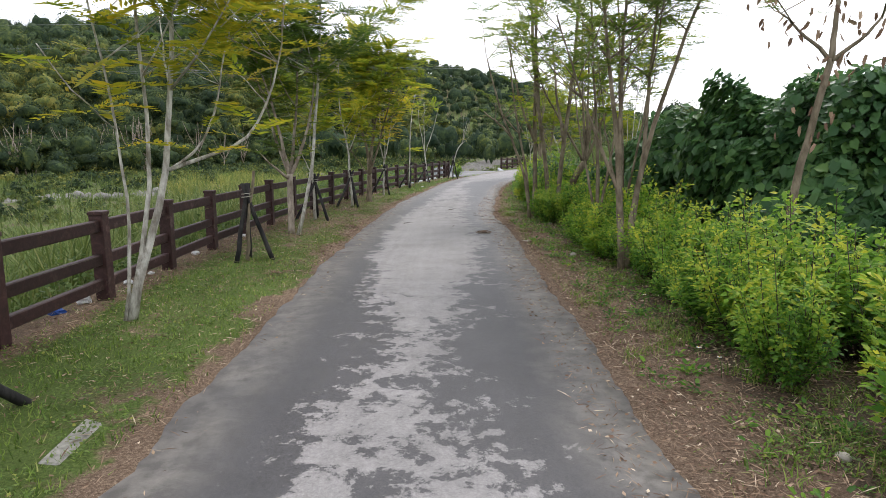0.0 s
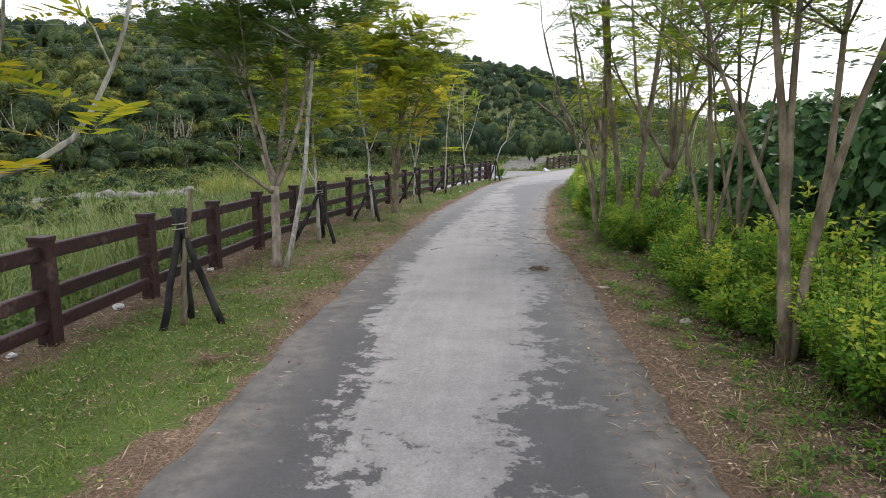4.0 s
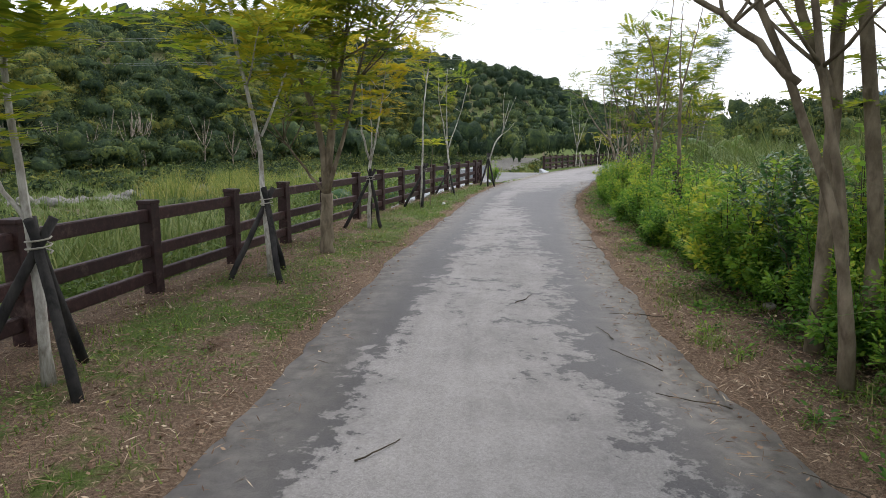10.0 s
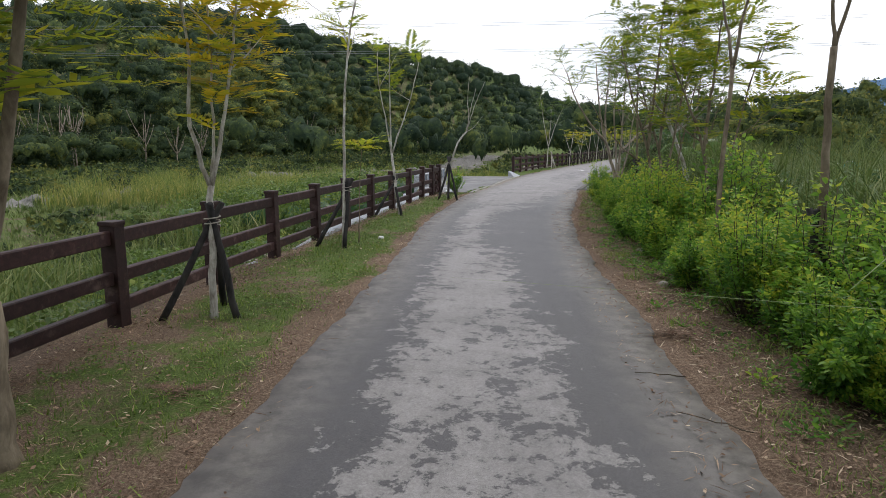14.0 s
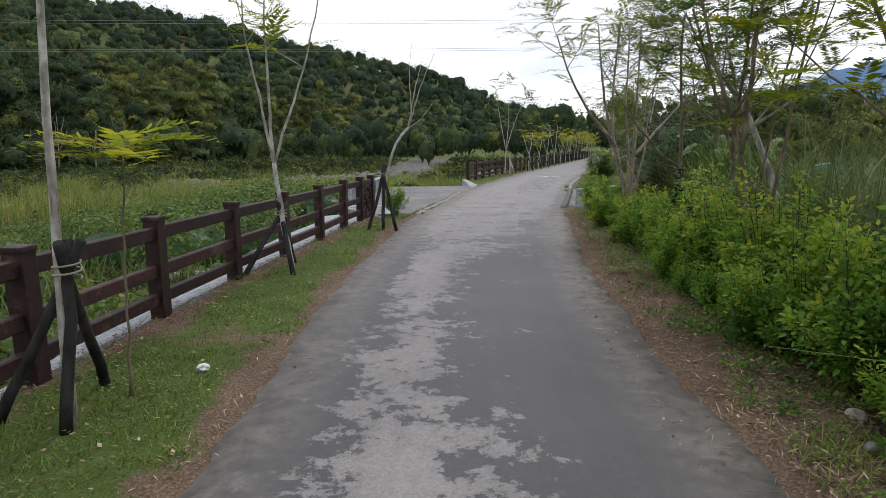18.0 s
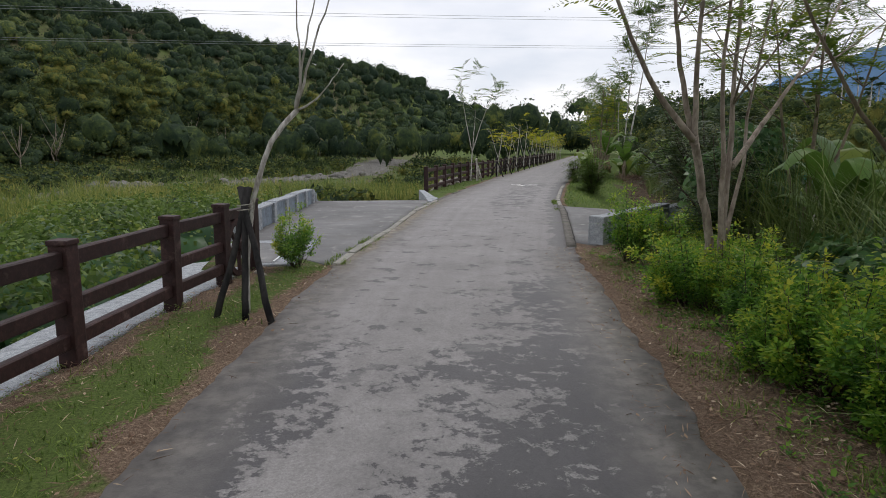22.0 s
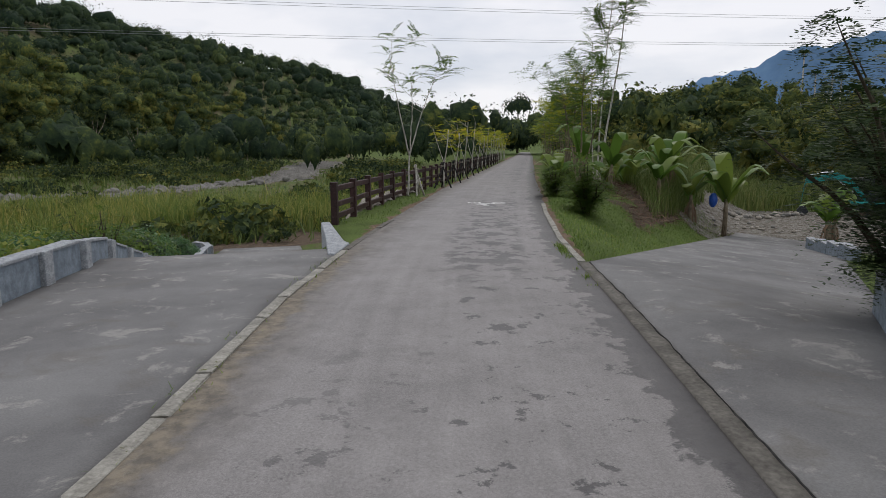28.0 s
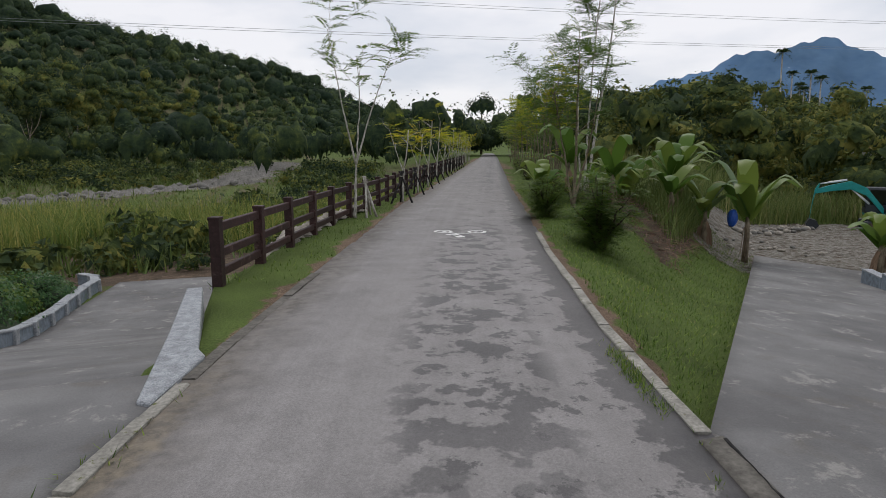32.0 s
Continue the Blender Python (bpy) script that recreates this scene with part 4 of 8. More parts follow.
def river_wall():
    """Granite-washed blocks with slim panels between, stepping along the landing and down the ramp."""
    root = empty("wall_river_landing", 0, 0, label="low wall of grey blocks with washed granite ends along the landing", category="wall", kind="structure")
    places = [(0.62, 48.85), (0.86, 50.2), (1.08, 51.6), (1.28, 53.0), (1.46, 54.4), (1.66, 55.8), (1.84, 57.1)] + [(1.86, 57.1 + 1.52 * k) for k in range(1, 13)] + [(1.98, 76.6), (1.7, 77.8), (1.0, 78.6)]
    line = [(x, y, float(np.interp(y, RAMP_Y, RAMP_Z))) for x, y in places]
    for i in range(len(line) - 1):
        (x0, y0, z0), (x1, y1, z1) = line[i], line[i + 1]
        d = Vector((x1 - x0, y1 - y0, z1 - z0))
        rz = math.degrees(math.atan2(-d.x, d.y))
        tilt = math.degrees(math.atan2(d.z, math.hypot(d.x, d.y)))
        hgt = 0.52 if i < 6 else max(0.36, 0.52 - 0.05 * (i - 5))
        step = 0.02 * (i % 2)
        block("panel", root, (x0 + x1) / 2, (y0 + y1) / 2, (z0 + z1) / 2 - 0.3, rz, d.length - 0.3, 0.23, hgt + 0.27 - step, M_BLOCK, tilt=tilt)
        block("pier", root, x0, y0, z0 - 0.3, rz, 0.27, 0.36, hgt + 0.3, M_CONC, tilt=tilt)
        cap = box_bm(0.29, d.length - 0.3, 0.05, 0.014)
        c = part("coping", cap, M_CONC, root)
        c.matrix_basis = pose((x0 + x1) / 2, (y0 + y1) / 2, (z0 + z1) / 2 + hgt - 0.014 - step, tilt, 0, rz)


river_wall()


def yard_wall():
    root = empty("wall_yard_ramp", 0, 0, label="low wall of grey concrete blocks with granite tops beside the yard ramp", category="wall", kind="structure")
    rz = math.degrees(math.atan2(-RAMP_D[0], RAMP_D[1]))
    runs = [(np.array([8.16, 47.08]), RAMP_D, 5, 1.42, 0.56), (np.array([23.2, 60.9]), np.array([0.55, 0.835]), 4, 1.5, 0.5)]
    for p, d, count, step, tall in runs:
        rz = math.degrees(math.atan2(-d[0], d[1]))
        for i in range(count):
            q = p + d * step
            mid = (p + q) / 2
            s = (mid[0] - 9.3) * RAMP_D[0] + (mid[1] - 51.5) * RAMP_D[1]
            z = -0.1 * min(24, max(0, s))
            block("block", root, mid[0], mid[1], z - 0.4, rz, step - 0.03, 0.28, 0.4 + tall - 0.04, M_BLOCK)
            cap = box_bm(0.31, step - 0.02, 0.05, 0.014)
            c = part("coping", cap, M_CONC, root)
            c.matrix_basis = pose(mid[0], mid[1], z + tall - 0.02, 0, 0, rz)
            p = q
    block("pier", root, 8.15, 47.07, -0.2, math.degrees(math.atan2(-RAMP_D[0], RAMP_D[1])), 0.3, 0.33, 0.78, M_CONC)


yard_wall()


def prism(name, pts, z_low, material, label, category, kind="structure"):
    """A solid over an outline of (x, y, top)."""
    bm = bmesh.new()
    t = [bm.verts.new(p) for p in pts]
    l = [bm.verts.new((p[0], p[1], z_low)) for p in pts]
    bm.faces.new(t)
    bm.faces.new(l[::-1])
    for i in range(len(pts)):
        j = (i + 1) % len(pts)
        bm.faces.new((t[i], l[i], l[j], t[j]))
    bmesh.ops.recalc_face_normals(bm, faces=bm.faces)
    bmesh.ops.bevel(bm, geom=[e for e in bm.edges if e.calc_length() > 0.1], offset=0.015, segments=1, affect="EDGES")
    return thing(name, bm, material, label, category, kind=kind)


prism("wall_ramp_wedge", [(6.05, 57.25, 0.035), (6.17, 57.15, 0.035), (6.58, 58.25, 0.07), (6.5, 58.5, 0.08), (6.44, 61.2, 0.17), (6.22, 61.2, 0.17), (6.16, 59.2, 0.11)], -1.2, M_CONC, "wedge-shaped granite-washed end wall of the ramp", "wall")
prism("trim_drain_ledge", [(1.52, 45.45, 0.03), (2.1, 45.42, 0.03), (2.42, 48.1, 0.03), (0.85, 48.2, 0.03), (0.6, 47.6, 0.03)], -0.8, M_CONC, "washed granite ledge round the drain beside the fence", "ledge")
prism("drain_floor", [(1.45, 45.6, 0.036), (1.75, 45.6, 0.036), (2.05, 47.75, 0.036), (0.95, 47.8, 0.036), (0.75, 47.5, 0.036)], -0.1, M_SLAB, "dark wet concrete floor of the drain", "drain")
bar = box_bm(0.03, 2.3, 0.02, 0.004)
bar_ob = thing("drain_edge_bar", bar, M_METALBAR, "pale metal edging bar along the drain ledge", "bar")
bar_ob.matrix_basis = pose(1.92, 46.7, 0.052, 0, 0, -7.5)
# sloping concrete apron behind the fence
ay = np.arange(31.5, 46.6, 1.0)
def lining(y):
    return float(np.interp(y, [31.5, 34, 38, 42, 46.6], [0.22, 0.5, 0.95, 1.25, 1.5]))


strip("wall_river_apron", [(float(np.interp(y, FENCE_Y, FENCE_X)) - lining(y), y, -0.13) for y in ay], [(float(np.interp(y, FENCE_Y, FENCE_X)) - 0.07, y, -0.015) for y in ay], M_CONC, 0.5, "sloping concrete lining behind the fence", "wall")
strip("trim_fence_footing", [(float(np.interp(y, FENCE_Y, FENCE_X)) - 0.28, y, -0.03) for y in np.arange(-8, 31.6, 1.0)], [(float(np.interp(y, FENCE_Y, FENCE_X)) - 0.1, y, -0.01) for y in np.arange(-8, 31.6, 1.0)], M_CONC, 0.35, "pale concrete footing behind the fence", "footing", cuts=3)
prism("trim_road_slab", [(-1.03, 5.1, 0.012), (-0.88, 5.08, 0.012), (-0.93, 5.66, 0.014), (-1.1, 5.74, 0.014)], -0.1, M_KERB, "pale mossy concrete slab edge in the verge", "slab")

# ---- the wooded hill and far woods ----


def ball():
    bm = bmesh.new()
    bmesh.ops.create_icosphere(bm, subdivisions=2, radius=1.0)
    V = np.array([v.co[:] for v in bm.verts])
    F = np.array([[v.index for v in f.verts] for f in bm.faces])
    bm.free()
    return V, F[V[F].mean(1)[:, 2] > -0.3]


BALL_V, BALL_F = ball()


def crowns(C, R, H, per, size, tint, quads=False, solid=True):
    """Tree crowns: a lumpy body each, fringed with leaf clumps; centres C, radius R, height H."""
    n = len(C)
    k = np.repeat(np.arange(n), per)
    hub = unit(rng.normal(0, 1, (n, 9, 3)) + np.array([0, 0, 0.35]))
    hub[:, :, 2] = np.abs(hub[:, :, 2]) * 0.95 - 0.2
    size9 = rng.uniform(0.32, 0.55, (n, 9))
    d = unit(rng.normal(0, 1, (n * per, 3)) + np.array([0, 0, 0.3]))
    tuft = rng.integers(0, 9, n * per)
    rad = size9[k, tuft] * (1 + rng.normal(0, 0.1, n * per))
    P = C[k] + (hub[k, tuft] * 0.62 + d * rad[:, None]) * np.stack([R[k], R[k], H[k]], 1)
    D = unit(np.cross(d, rng.normal(0, 1, d.shape)))
    N = unit(d * np.array([1, 1, 1.3]) + rng.normal(0, 0.55, d.shape))
    s = size[k] * rng.uniform(0.6, 1.4, n * per)
    V, F = leaf_quads(P - D * s[:, None] * 0.5, D, N, s, s * 0.85) if quads else leaf_tris(P, D, N, s, s)
    t = np.repeat(np.clip(tint[k] + rng.normal(0, 0.06, n * per), 0, 1), F.shape[1])
    if not solid:
        return V, F, t
    # body: reach of the farthest tuft in each direction
    dots = np.einsum("vj,nkj->nvk", BALL_V, hub) * 0.62
    reach = dots + np.sqrt(np.clip(size9[:, None] ** 2 - 0.3844 + dots ** 2, 0, None))
    r = np.clip(np.where(0.3844 - dots ** 2 < size9[:, None] ** 2, reach, 0.42).max(2), 0.42, 1.2) * (0.8 if quads else 0.82)
    B = C[:, None] + BALL_V[None] * r[..., None] * np.stack([R, R, H], 1)[:, None]
    m = len(BALL_V)
    BF = (BALL_F[None] + (np.arange(n) * m)[:, None, None]).reshape(-1, 3) + len(V)
    if F.shape[1] == 4:
        BF = np.concatenate([BF, BF[:, :1]], 1)
        return (V, F, t), (B.reshape(-1, 3), BF[:, :3] - len(V), np.repeat(np.clip(tint, 0, 1), m))
    return np.concatenate([V, B.reshape(-1, 3)]), np.concatenate([F, BF]), np.concatenate([t, np.repeat(np.clip(tint, 0, 1), m)])


def build_hill():
    # dark mixed forest over the whole slope
    cell = []
    for row, t0 in enumerate(np.linspace(0.0, 1.04, 48)):
        step = np.interp(t0, [0, 0.3, 1], [2.4, 1.5, 1.0])
        for a0 in np.arange(-68, 17, step):
            cell.append((a0 + rng.uniform(-0.9, 0.9) * step, t0 + rng.uniform(-0.03, 0.03)))
    az, t = np.array(cell).T
    f, g = np.interp(az, HILL_AZ, HILL_FOOT), np.interp(az, HILL_AZ, HILL_RIDGE)
    r = f + (g - f) * t
    x, y = 3 + r * np.sin(np.radians(az)), 30 + r * np.cos(np.radians(az))
    z = ground_z(x, y)
    R = np.clip(4.6 * np.exp(rng.normal(0.0, 0.36, len(x))), 2.4, 11) * (0.75 + r / 1600)
    H = R * rng.uniform(0.65, 1.5, len(x)) + 1.2
    patch = np.array([noise.noise((a * 0.009, b * 0.009, 0.5)) for a, b in zip(x, y)])
    tint = np.clip(0.13 + 0.5 * patch + rng.normal(0, 0.15, len(x)), 0, 1)
    V, F, tt = crowns(np.stack([x, y, z + H * 0.4], 1), R, H, 115, np.clip(r / 500, 0.55, 1.2) * 0.78, tint)
    tagged(new("hill_forest", mesh_np("hill_forest", V, F, M_LEAF_HILL, tt)), "dense dark green forest covering the hillside", "forest", kind="stuff")
    # taller lighter belt of trees and bamboo at the foot
    C, R, H, S, T = [], [], [], [], []
    trunks = []
    for k in range(420):
        az = rng.uniform(-72, 6)
        f = np.interp(az, HILL_AZ, HILL_FOOT)
        d = f + rng.uniform(-22, 60)
        x, y = 3 + d * math.sin(radians(az)), 30 + d * math.cos(radians(az))
        z = float(ground_z(x, y))
        back = np.clip((d - f + 22) / 62, 0, 1)
        top = (6.5 + 17 * back) * rng.uniform(0.75, 1.15) * np.interp(az, [-68, -5, 6], [1, 1, 0.7])
        bamboo = (noise.noise((az * 0.09, 2.0, 0.0)) > 0.0) and back > 0.4
        tint = np.clip((0.72 if bamboo else 0.26) + rng.normal(0, 0.13), 0.02, 0.95)
        for q in range(3 if top < 12 else 5):
            C.append((x + rng.normal(0, 2.6), y + rng.normal(0, 2.6), z + top * (0.28 + 0.17 * q) * rng.uniform(0.85, 1.1)))
            R.append(rng.uniform(2.4, 4.6))
            H.append(rng.uniform(2.6, 5.2))
            S.append(0.4)
            T.append(tint + rng.normal(0, 0.06))
    for k in range(34):
        az = rng.uniform(-66, 0)
        d = np.interp(az, HILL_AZ, HILL_FOOT) - rng.uniform(6, 26)
        x, y = 3 + d * math.sin(radians(az)), 30 + d * math.cos(radians(az))
        z, hh = float(ground_z(x, y)), rng.uniform(7, 13)
        trunks.append(tube(curve_pts([(x, y, z - 0.2), (x + rng.normal(0, 0.5), y, z + hh * 0.5), (x + rng.normal(0, 0.8), y, z + hh)], 6, 0.12), np.linspace(0.17, 0.04, 6), 5))
        for _ in range(5):
            z1 = hh * rng.uniform(0.2, 0.6)
            l = hh * rng.uniform(0.2, 0.42)
            a = rng.uniform(0, 2 * np.pi)
            trunks.append(tube(curve_pts([(x, y, z + z1), (x + l * 0.5 * math.cos(a), y + l * 0.5 * math.sin(a), z + z1 + l * 0.8), (x + l * 0.7 * math.cos(a), y + l * 0.7 * math.sin(a), z + z1 + l * 1.5)], 5, 0.08), np.linspace(0.1, 0.03, 5), 4))
    V, F, tt = crowns(np.array(C), np.array(R), np.array(H), 250, np.array(S), np.clip(np.array(T), 0, 1))
    tagged(new("hill_foot_trees", mesh_np("hill_foot_trees", V, F, M_LEAF_HILL, tt)), "belt of lighter trees and bamboo at the foot of the hill", "woods", kind="stuff")
    tagged(new("hill_foot_trunks", tube_mesh("hill_foot_trunks", trunks, M_BARK_WARM)), "pale thin trunks at the edge of the wood", "trunks", kind="stuff")


build_hill()


def build_far_woods():
    """Trees along the skyline past the road's end and beyond the yard."""
    C, R, H, T = [], [], [], []
    for k in range(520):
        az, d = rng.uniform(14, 80), rng.uniform(42, 150)
        x, y = 8 + d * math.sin(radians(az)), 52 + d * math.cos(radians(az))
        if x - edge_r(y) < 9 or (az > 38 and d < 48) or (x - 39) ** 2 + (y - 76) ** 2 < 64:
            continue
        z = float(ground_z(x, y))
        top = np.interp(d, [42, 90, 170], [5.4, 12.0, 16.0]) * rng.uniform(0.75, 1.12) * np.interp(az, [30, 40], [0.85, 1.0])
        tint = np.clip((0.9 if noise.noise((az * 0.07, d * 0.03, 4.0)) > 0.0 else 0.55) + rng.normal(0, 0.12), 0.05, 0.95)
        for q in range(3):
            C.append((x + rng.normal(0, 1.2), y + rng.normal(0, 1.2), z + top * (0.25 + 0.27 * q) * rng.uniform(0.85, 1.1)))
            R.append(rng.uniform(1.1, 2.7))
            H.append(rng.uniform(1.3, 3.0))
            T.append(tint)
    V, F, tt = crowns(np.array(C), np.array(R), np.array(H), 120, np.full(len(C), 0.36), np.array(T))
    tagged(new("far_woods", mesh_np("far_woods", V, F, M_LEAF_HILL, tt)), "mixed woods and yellowing bamboo beyond the yard", "woods", kind="stuff")
    n = 330
    y = rng.uniform(140, 300, n)
    x = np.where(rng.random(n) < 0.55, edge_l(y) - rng.uniform(7, 90, n), edge_r(y) + rng.uniform(5, 60, n))
    near_end = rng.random(n) < 0.25
    y = np.where(near_end, rng.uniform(205, 260, n), y)
    x = np.where(near_end, edge_l(y) + rng.uniform(-12, 14, n), x)
    R = rng.uniform(2.2, 4.5, n)
    H = R * rng.uniform(1.0, 1.5, n) + 1.5
    V, F, tt = crowns(np.stack([x, y, ground_z(x, y) + H * rng.uniform(0.6, 1.5, n)], 1), R, H, 60, np.full(n, 0.55), np.clip(0.3 + rng.normal(0, 0.17, n), 0, 1))
    tagged(new("far_woods", mesh_np("far_woods", V, F, M_LEAF_HILL, tt)), "dark trees closing the end of the lane", "woods", kind="stuff")
    P = (100.0, 279.0)
    V, F, tt = crowns(np.array([(P[0], P[1], 17.5)]), np.array([6.5]), np.array([6.5]), 600, np.array([0.7]), np.array([0.1]))
    root = empty("dome_tree", P[0], P[1], float(ground_z(*P)), label="dark round-crowned tree on the skyline", category="tree")
    V[:, :2] -= np.array(P)
    V[:, 2] -= root.location.z
    under("crown", mesh_np("crown", V, F, M_LEAF_HILL, tt), root)
    under("trunk", tube_mesh("trunk", [tube([(0, 0, -0.3), (0.1, 0, 8), (0, 0, 17 - root.location.z)], [0.5, 0.35, 0.2], 8)], M_BARK_DARK), root)


build_far_woods()


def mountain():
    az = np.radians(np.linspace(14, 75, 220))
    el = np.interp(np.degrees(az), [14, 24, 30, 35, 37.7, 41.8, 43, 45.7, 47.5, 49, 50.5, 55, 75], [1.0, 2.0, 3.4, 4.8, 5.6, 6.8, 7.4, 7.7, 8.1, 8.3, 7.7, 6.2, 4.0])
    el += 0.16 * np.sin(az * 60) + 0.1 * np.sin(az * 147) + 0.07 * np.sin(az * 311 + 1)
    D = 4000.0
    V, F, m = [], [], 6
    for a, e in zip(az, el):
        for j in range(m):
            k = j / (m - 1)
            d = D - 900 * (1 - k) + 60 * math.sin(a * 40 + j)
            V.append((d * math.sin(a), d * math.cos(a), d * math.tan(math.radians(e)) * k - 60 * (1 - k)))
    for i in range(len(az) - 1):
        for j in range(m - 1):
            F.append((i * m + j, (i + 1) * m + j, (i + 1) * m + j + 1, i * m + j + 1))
    tagged(new("backdrop_mountain", mesh_np("backdrop_mountain", V, F, M_MOUNTAIN, smooth=True)), "distant mountain with haze blue and low cloud put into its colour", "mountain", kind="structure")


mountain()


def cables():
    for z, y, lift in ((24.5, 182, 3.5), (25.3, 184, 3.5), (31.0, 183, 4.0), (32.2, 186, 4.0), (38.5, 184, 4.5)):
        P = np.array([(x, y - 0.06 * x, z + lift * ((x - 20) / 260) ** 2 + 0.012 * x) for x in np.linspace(-260, 320, 60)])
        tagged(new("power_cable", tube_mesh("power_cable", [tube(P, np.full(60, 0.035), 5)], M_WIRE)), "thin grey power cable high across the valley", "cable", "power cables")


cables()

# ---- trees ----


def tree(name, x, y, stems, label, bark, leaf, n_fronds=60, length=0.75, z_from=1.6, tint=0.4, branch=2, spread_=0.5, group="", pairs=15, droop=0.3, z=0.0):
    """Stems: (radius at foot, radius at tip, control points from the base). Branches and feathered leaves fill the upper part."""
    root = empty(name, x, y, z, label=label, category="tree", group=group)
    tips, Pf, Df = [], [], []
    for r0, r1, ctrl in stems:
        P = curve_pts(ctrl, 12, 0.008)
        rad = r1 + (r0 - r1) * (1 - np.linspace(0, 1, 12)) ** 1.5
        if ctrl[0][2] < 0.3:
            rad[0] *= 1.25
        under("trunk" if r0 > 0.03 else "stem", tube_mesh("trunk", [tube(P, rad, 8)], bark), root)
        tips.append((P, rad))
    for P, rad in tips:
        for _ in range(branch):
            k = rng.integers(6, 12)
            if P[k][2] < z_from * 0.8:
                continue
            a = rng.uniform(0, 2 * np.pi)
            l = rng.uniform(0.5, 1.2) * spread_ * 2
            end = P[k] + np.array([math.cos(a) * l, math.sin(a) * l, l * rng.uniform(0.4, 1.1)])
            Q = curve_pts([P[k], (P[k] + end) / 2 + np.array([0, 0, -0.06 * l]), end], 6, 0.01)
            under("branch", tube_mesh("branch", [tube(Q, np.linspace(rad[k] * 0.6, 0.006, 6), 5)], bark), root)
            for q in Q[2:]:
                Pf.append(q)
                Df.append((math.cos(a), math.sin(a), 0.25))
        for q in P:
            if q[2] > z_from:
                Pf.append(q)
                Df.append((0, 0, 0.3))
    n_fronds = int(n_fronds * 1.6)
    if n_fronds and Pf:
        Pf, Df = np.array(Pf), np.array(Df)
        w = (Pf[:, 2] - z_from + 0.4).clip(0.1)
        i = rng.choice(len(Pf), n_fronds, p=w / w.sum())
        a = rng.uniform(0, 2 * np.pi, n_fronds)
        D = np.stack([np.cos(a), np.sin(a), rng.uniform(-0.05, 0.4, n_fronds)], 1) + 0.8 * Df[i]
        V, F, ix = fronds(Pf[i] + rng.normal(0, 0.04, (n_fronds, 3)), D, length * rng.uniform(0.55, 1.2, n_fronds), pairs, 0.24 if leaf is M_LEAF_YEL else 0.19, 0.125 if leaf is M_LEAF_YEL else 0.11, droop)
        tt = np.clip(tint + rng.normal(0, 0.16, n_fronds), 0, 1)[ix]
        under("crown", mesh_np("crown", V, F, leaf, tt), root)
    return root


G_L, G_R = "feathery trees along the fence", "trees along the hedge"
tree("roadside_tree", -2.09, 8.32, [
    (0.052, 0.018, [(0, 0, -0.05), (0.2, 0.1, 0.8), (0.45, 0.22, 1.68), (0.51, 0.25, 2.6), (0.59, 0.28, 3.6), (0.55, 0.3, 4.8)]),
    (0.034, 0.014, [(-0.03, 0, -0.05), (0.28, 0.14, 1.44), (0.27, 0.14, 2.9), (0.2, 0.1, 4.3)]),
    (0.022, 0.01, [(-0.06, -0.02, -0.05), (0.07, 0.04, 0.88), (0, 0, 2.3), (-0.2, -0.1, 3.9)]),
    (0.024, 0.008, [(0.45, 0.22, 1.68), (0.85, 0.39, 1.84), (1.3, 0.55, 2.0), (1.6, 0.63, 2.78), (1.72, 0.66, 3.6)]),
    (0.018, 0.007, [(0.45, 0.22, 1.68), (0.8, 0.3, 1.9), (1.0, 0.4, 2.5), (1.15, 0.45, 3.3)]),
], "pale-barked roadside tree with forked trunk and yellow feathery leaves", M_BARK_PALE, M_LEAF_YEL, 340, 0.74, 1.8, 0.78, 8, 0.8, G_L)
tree("roadside_tree", -1.96, 15.6, [
    (0.08, 0.068, [(-0.14, -0.05, -0.05), (-0.12, -0.04, 1.36)]),
    (0.045, 0.016, [(-0.12, -0.04, 1.3), (-0.27, -0.1, 2.1), (-0.44, -0.16, 3.0), (-0.85, -0.33, 4.3)]),
    (0.045, 0.016, [(-0.12, -0.04, 1.3), (0.19, 0.06, 2.0), (0.44, 0.14, 3.0), (0.43, 0.14, 4.5)]),
    (0.045, 0.02, [(-0.12, -0.04, 1.3), (-0.05, 0.3, 2.3), (0.05, 0.5, 4.2)]),
    (0.045, 0.02, [(-0.12, -0.04, 1.3), (-0.5, 0.2, 2.2), (-0.9, 0.3, 3.6)]),
], "roadside tree with brown trunk and dense drooping olive feathery crown", M_BARK_WARM, M_LEAF_GRN, 720, 0.85, 1.5, 0.24, 8, 0.75, G_L)
tree("roadside_tree", -1.86, 15.4, [(0.046, 0.025, [(-0.05, 0, -0.05), (0.2, 0.09, 0.88), (0.4, 0.15, 2.56), (0.55, 0.2, 4.3), (0.6, 0.2, 5.6)])],
     "slim leaning pale-barked tree beside the fence", M_BARK_PALE, M_LEAF_GRN, 170, 0.9, 3.3, 0.1, 7, 0.8, G_L)
tree("young_tree", -2.16, 18.39, [(0.045, 0.015, [(0, 0, -0.05), (-0.03, 0, 1.6), (-0.1, -0.04, 2.4), (0.2, 0.1, 3.6)]), (0.02, 0.01, [(-0.02, 0, 1.2), (-0.3, -0.1, 1.8), (-0.45, -0.19, 2.6)])],
     "staked young tree with thin yellow-green feathery crown", M_BARK_PALE, M_LEAF_YEL, 150, 0.75, 1.6, 0.3, 4, 0.5, G_L)
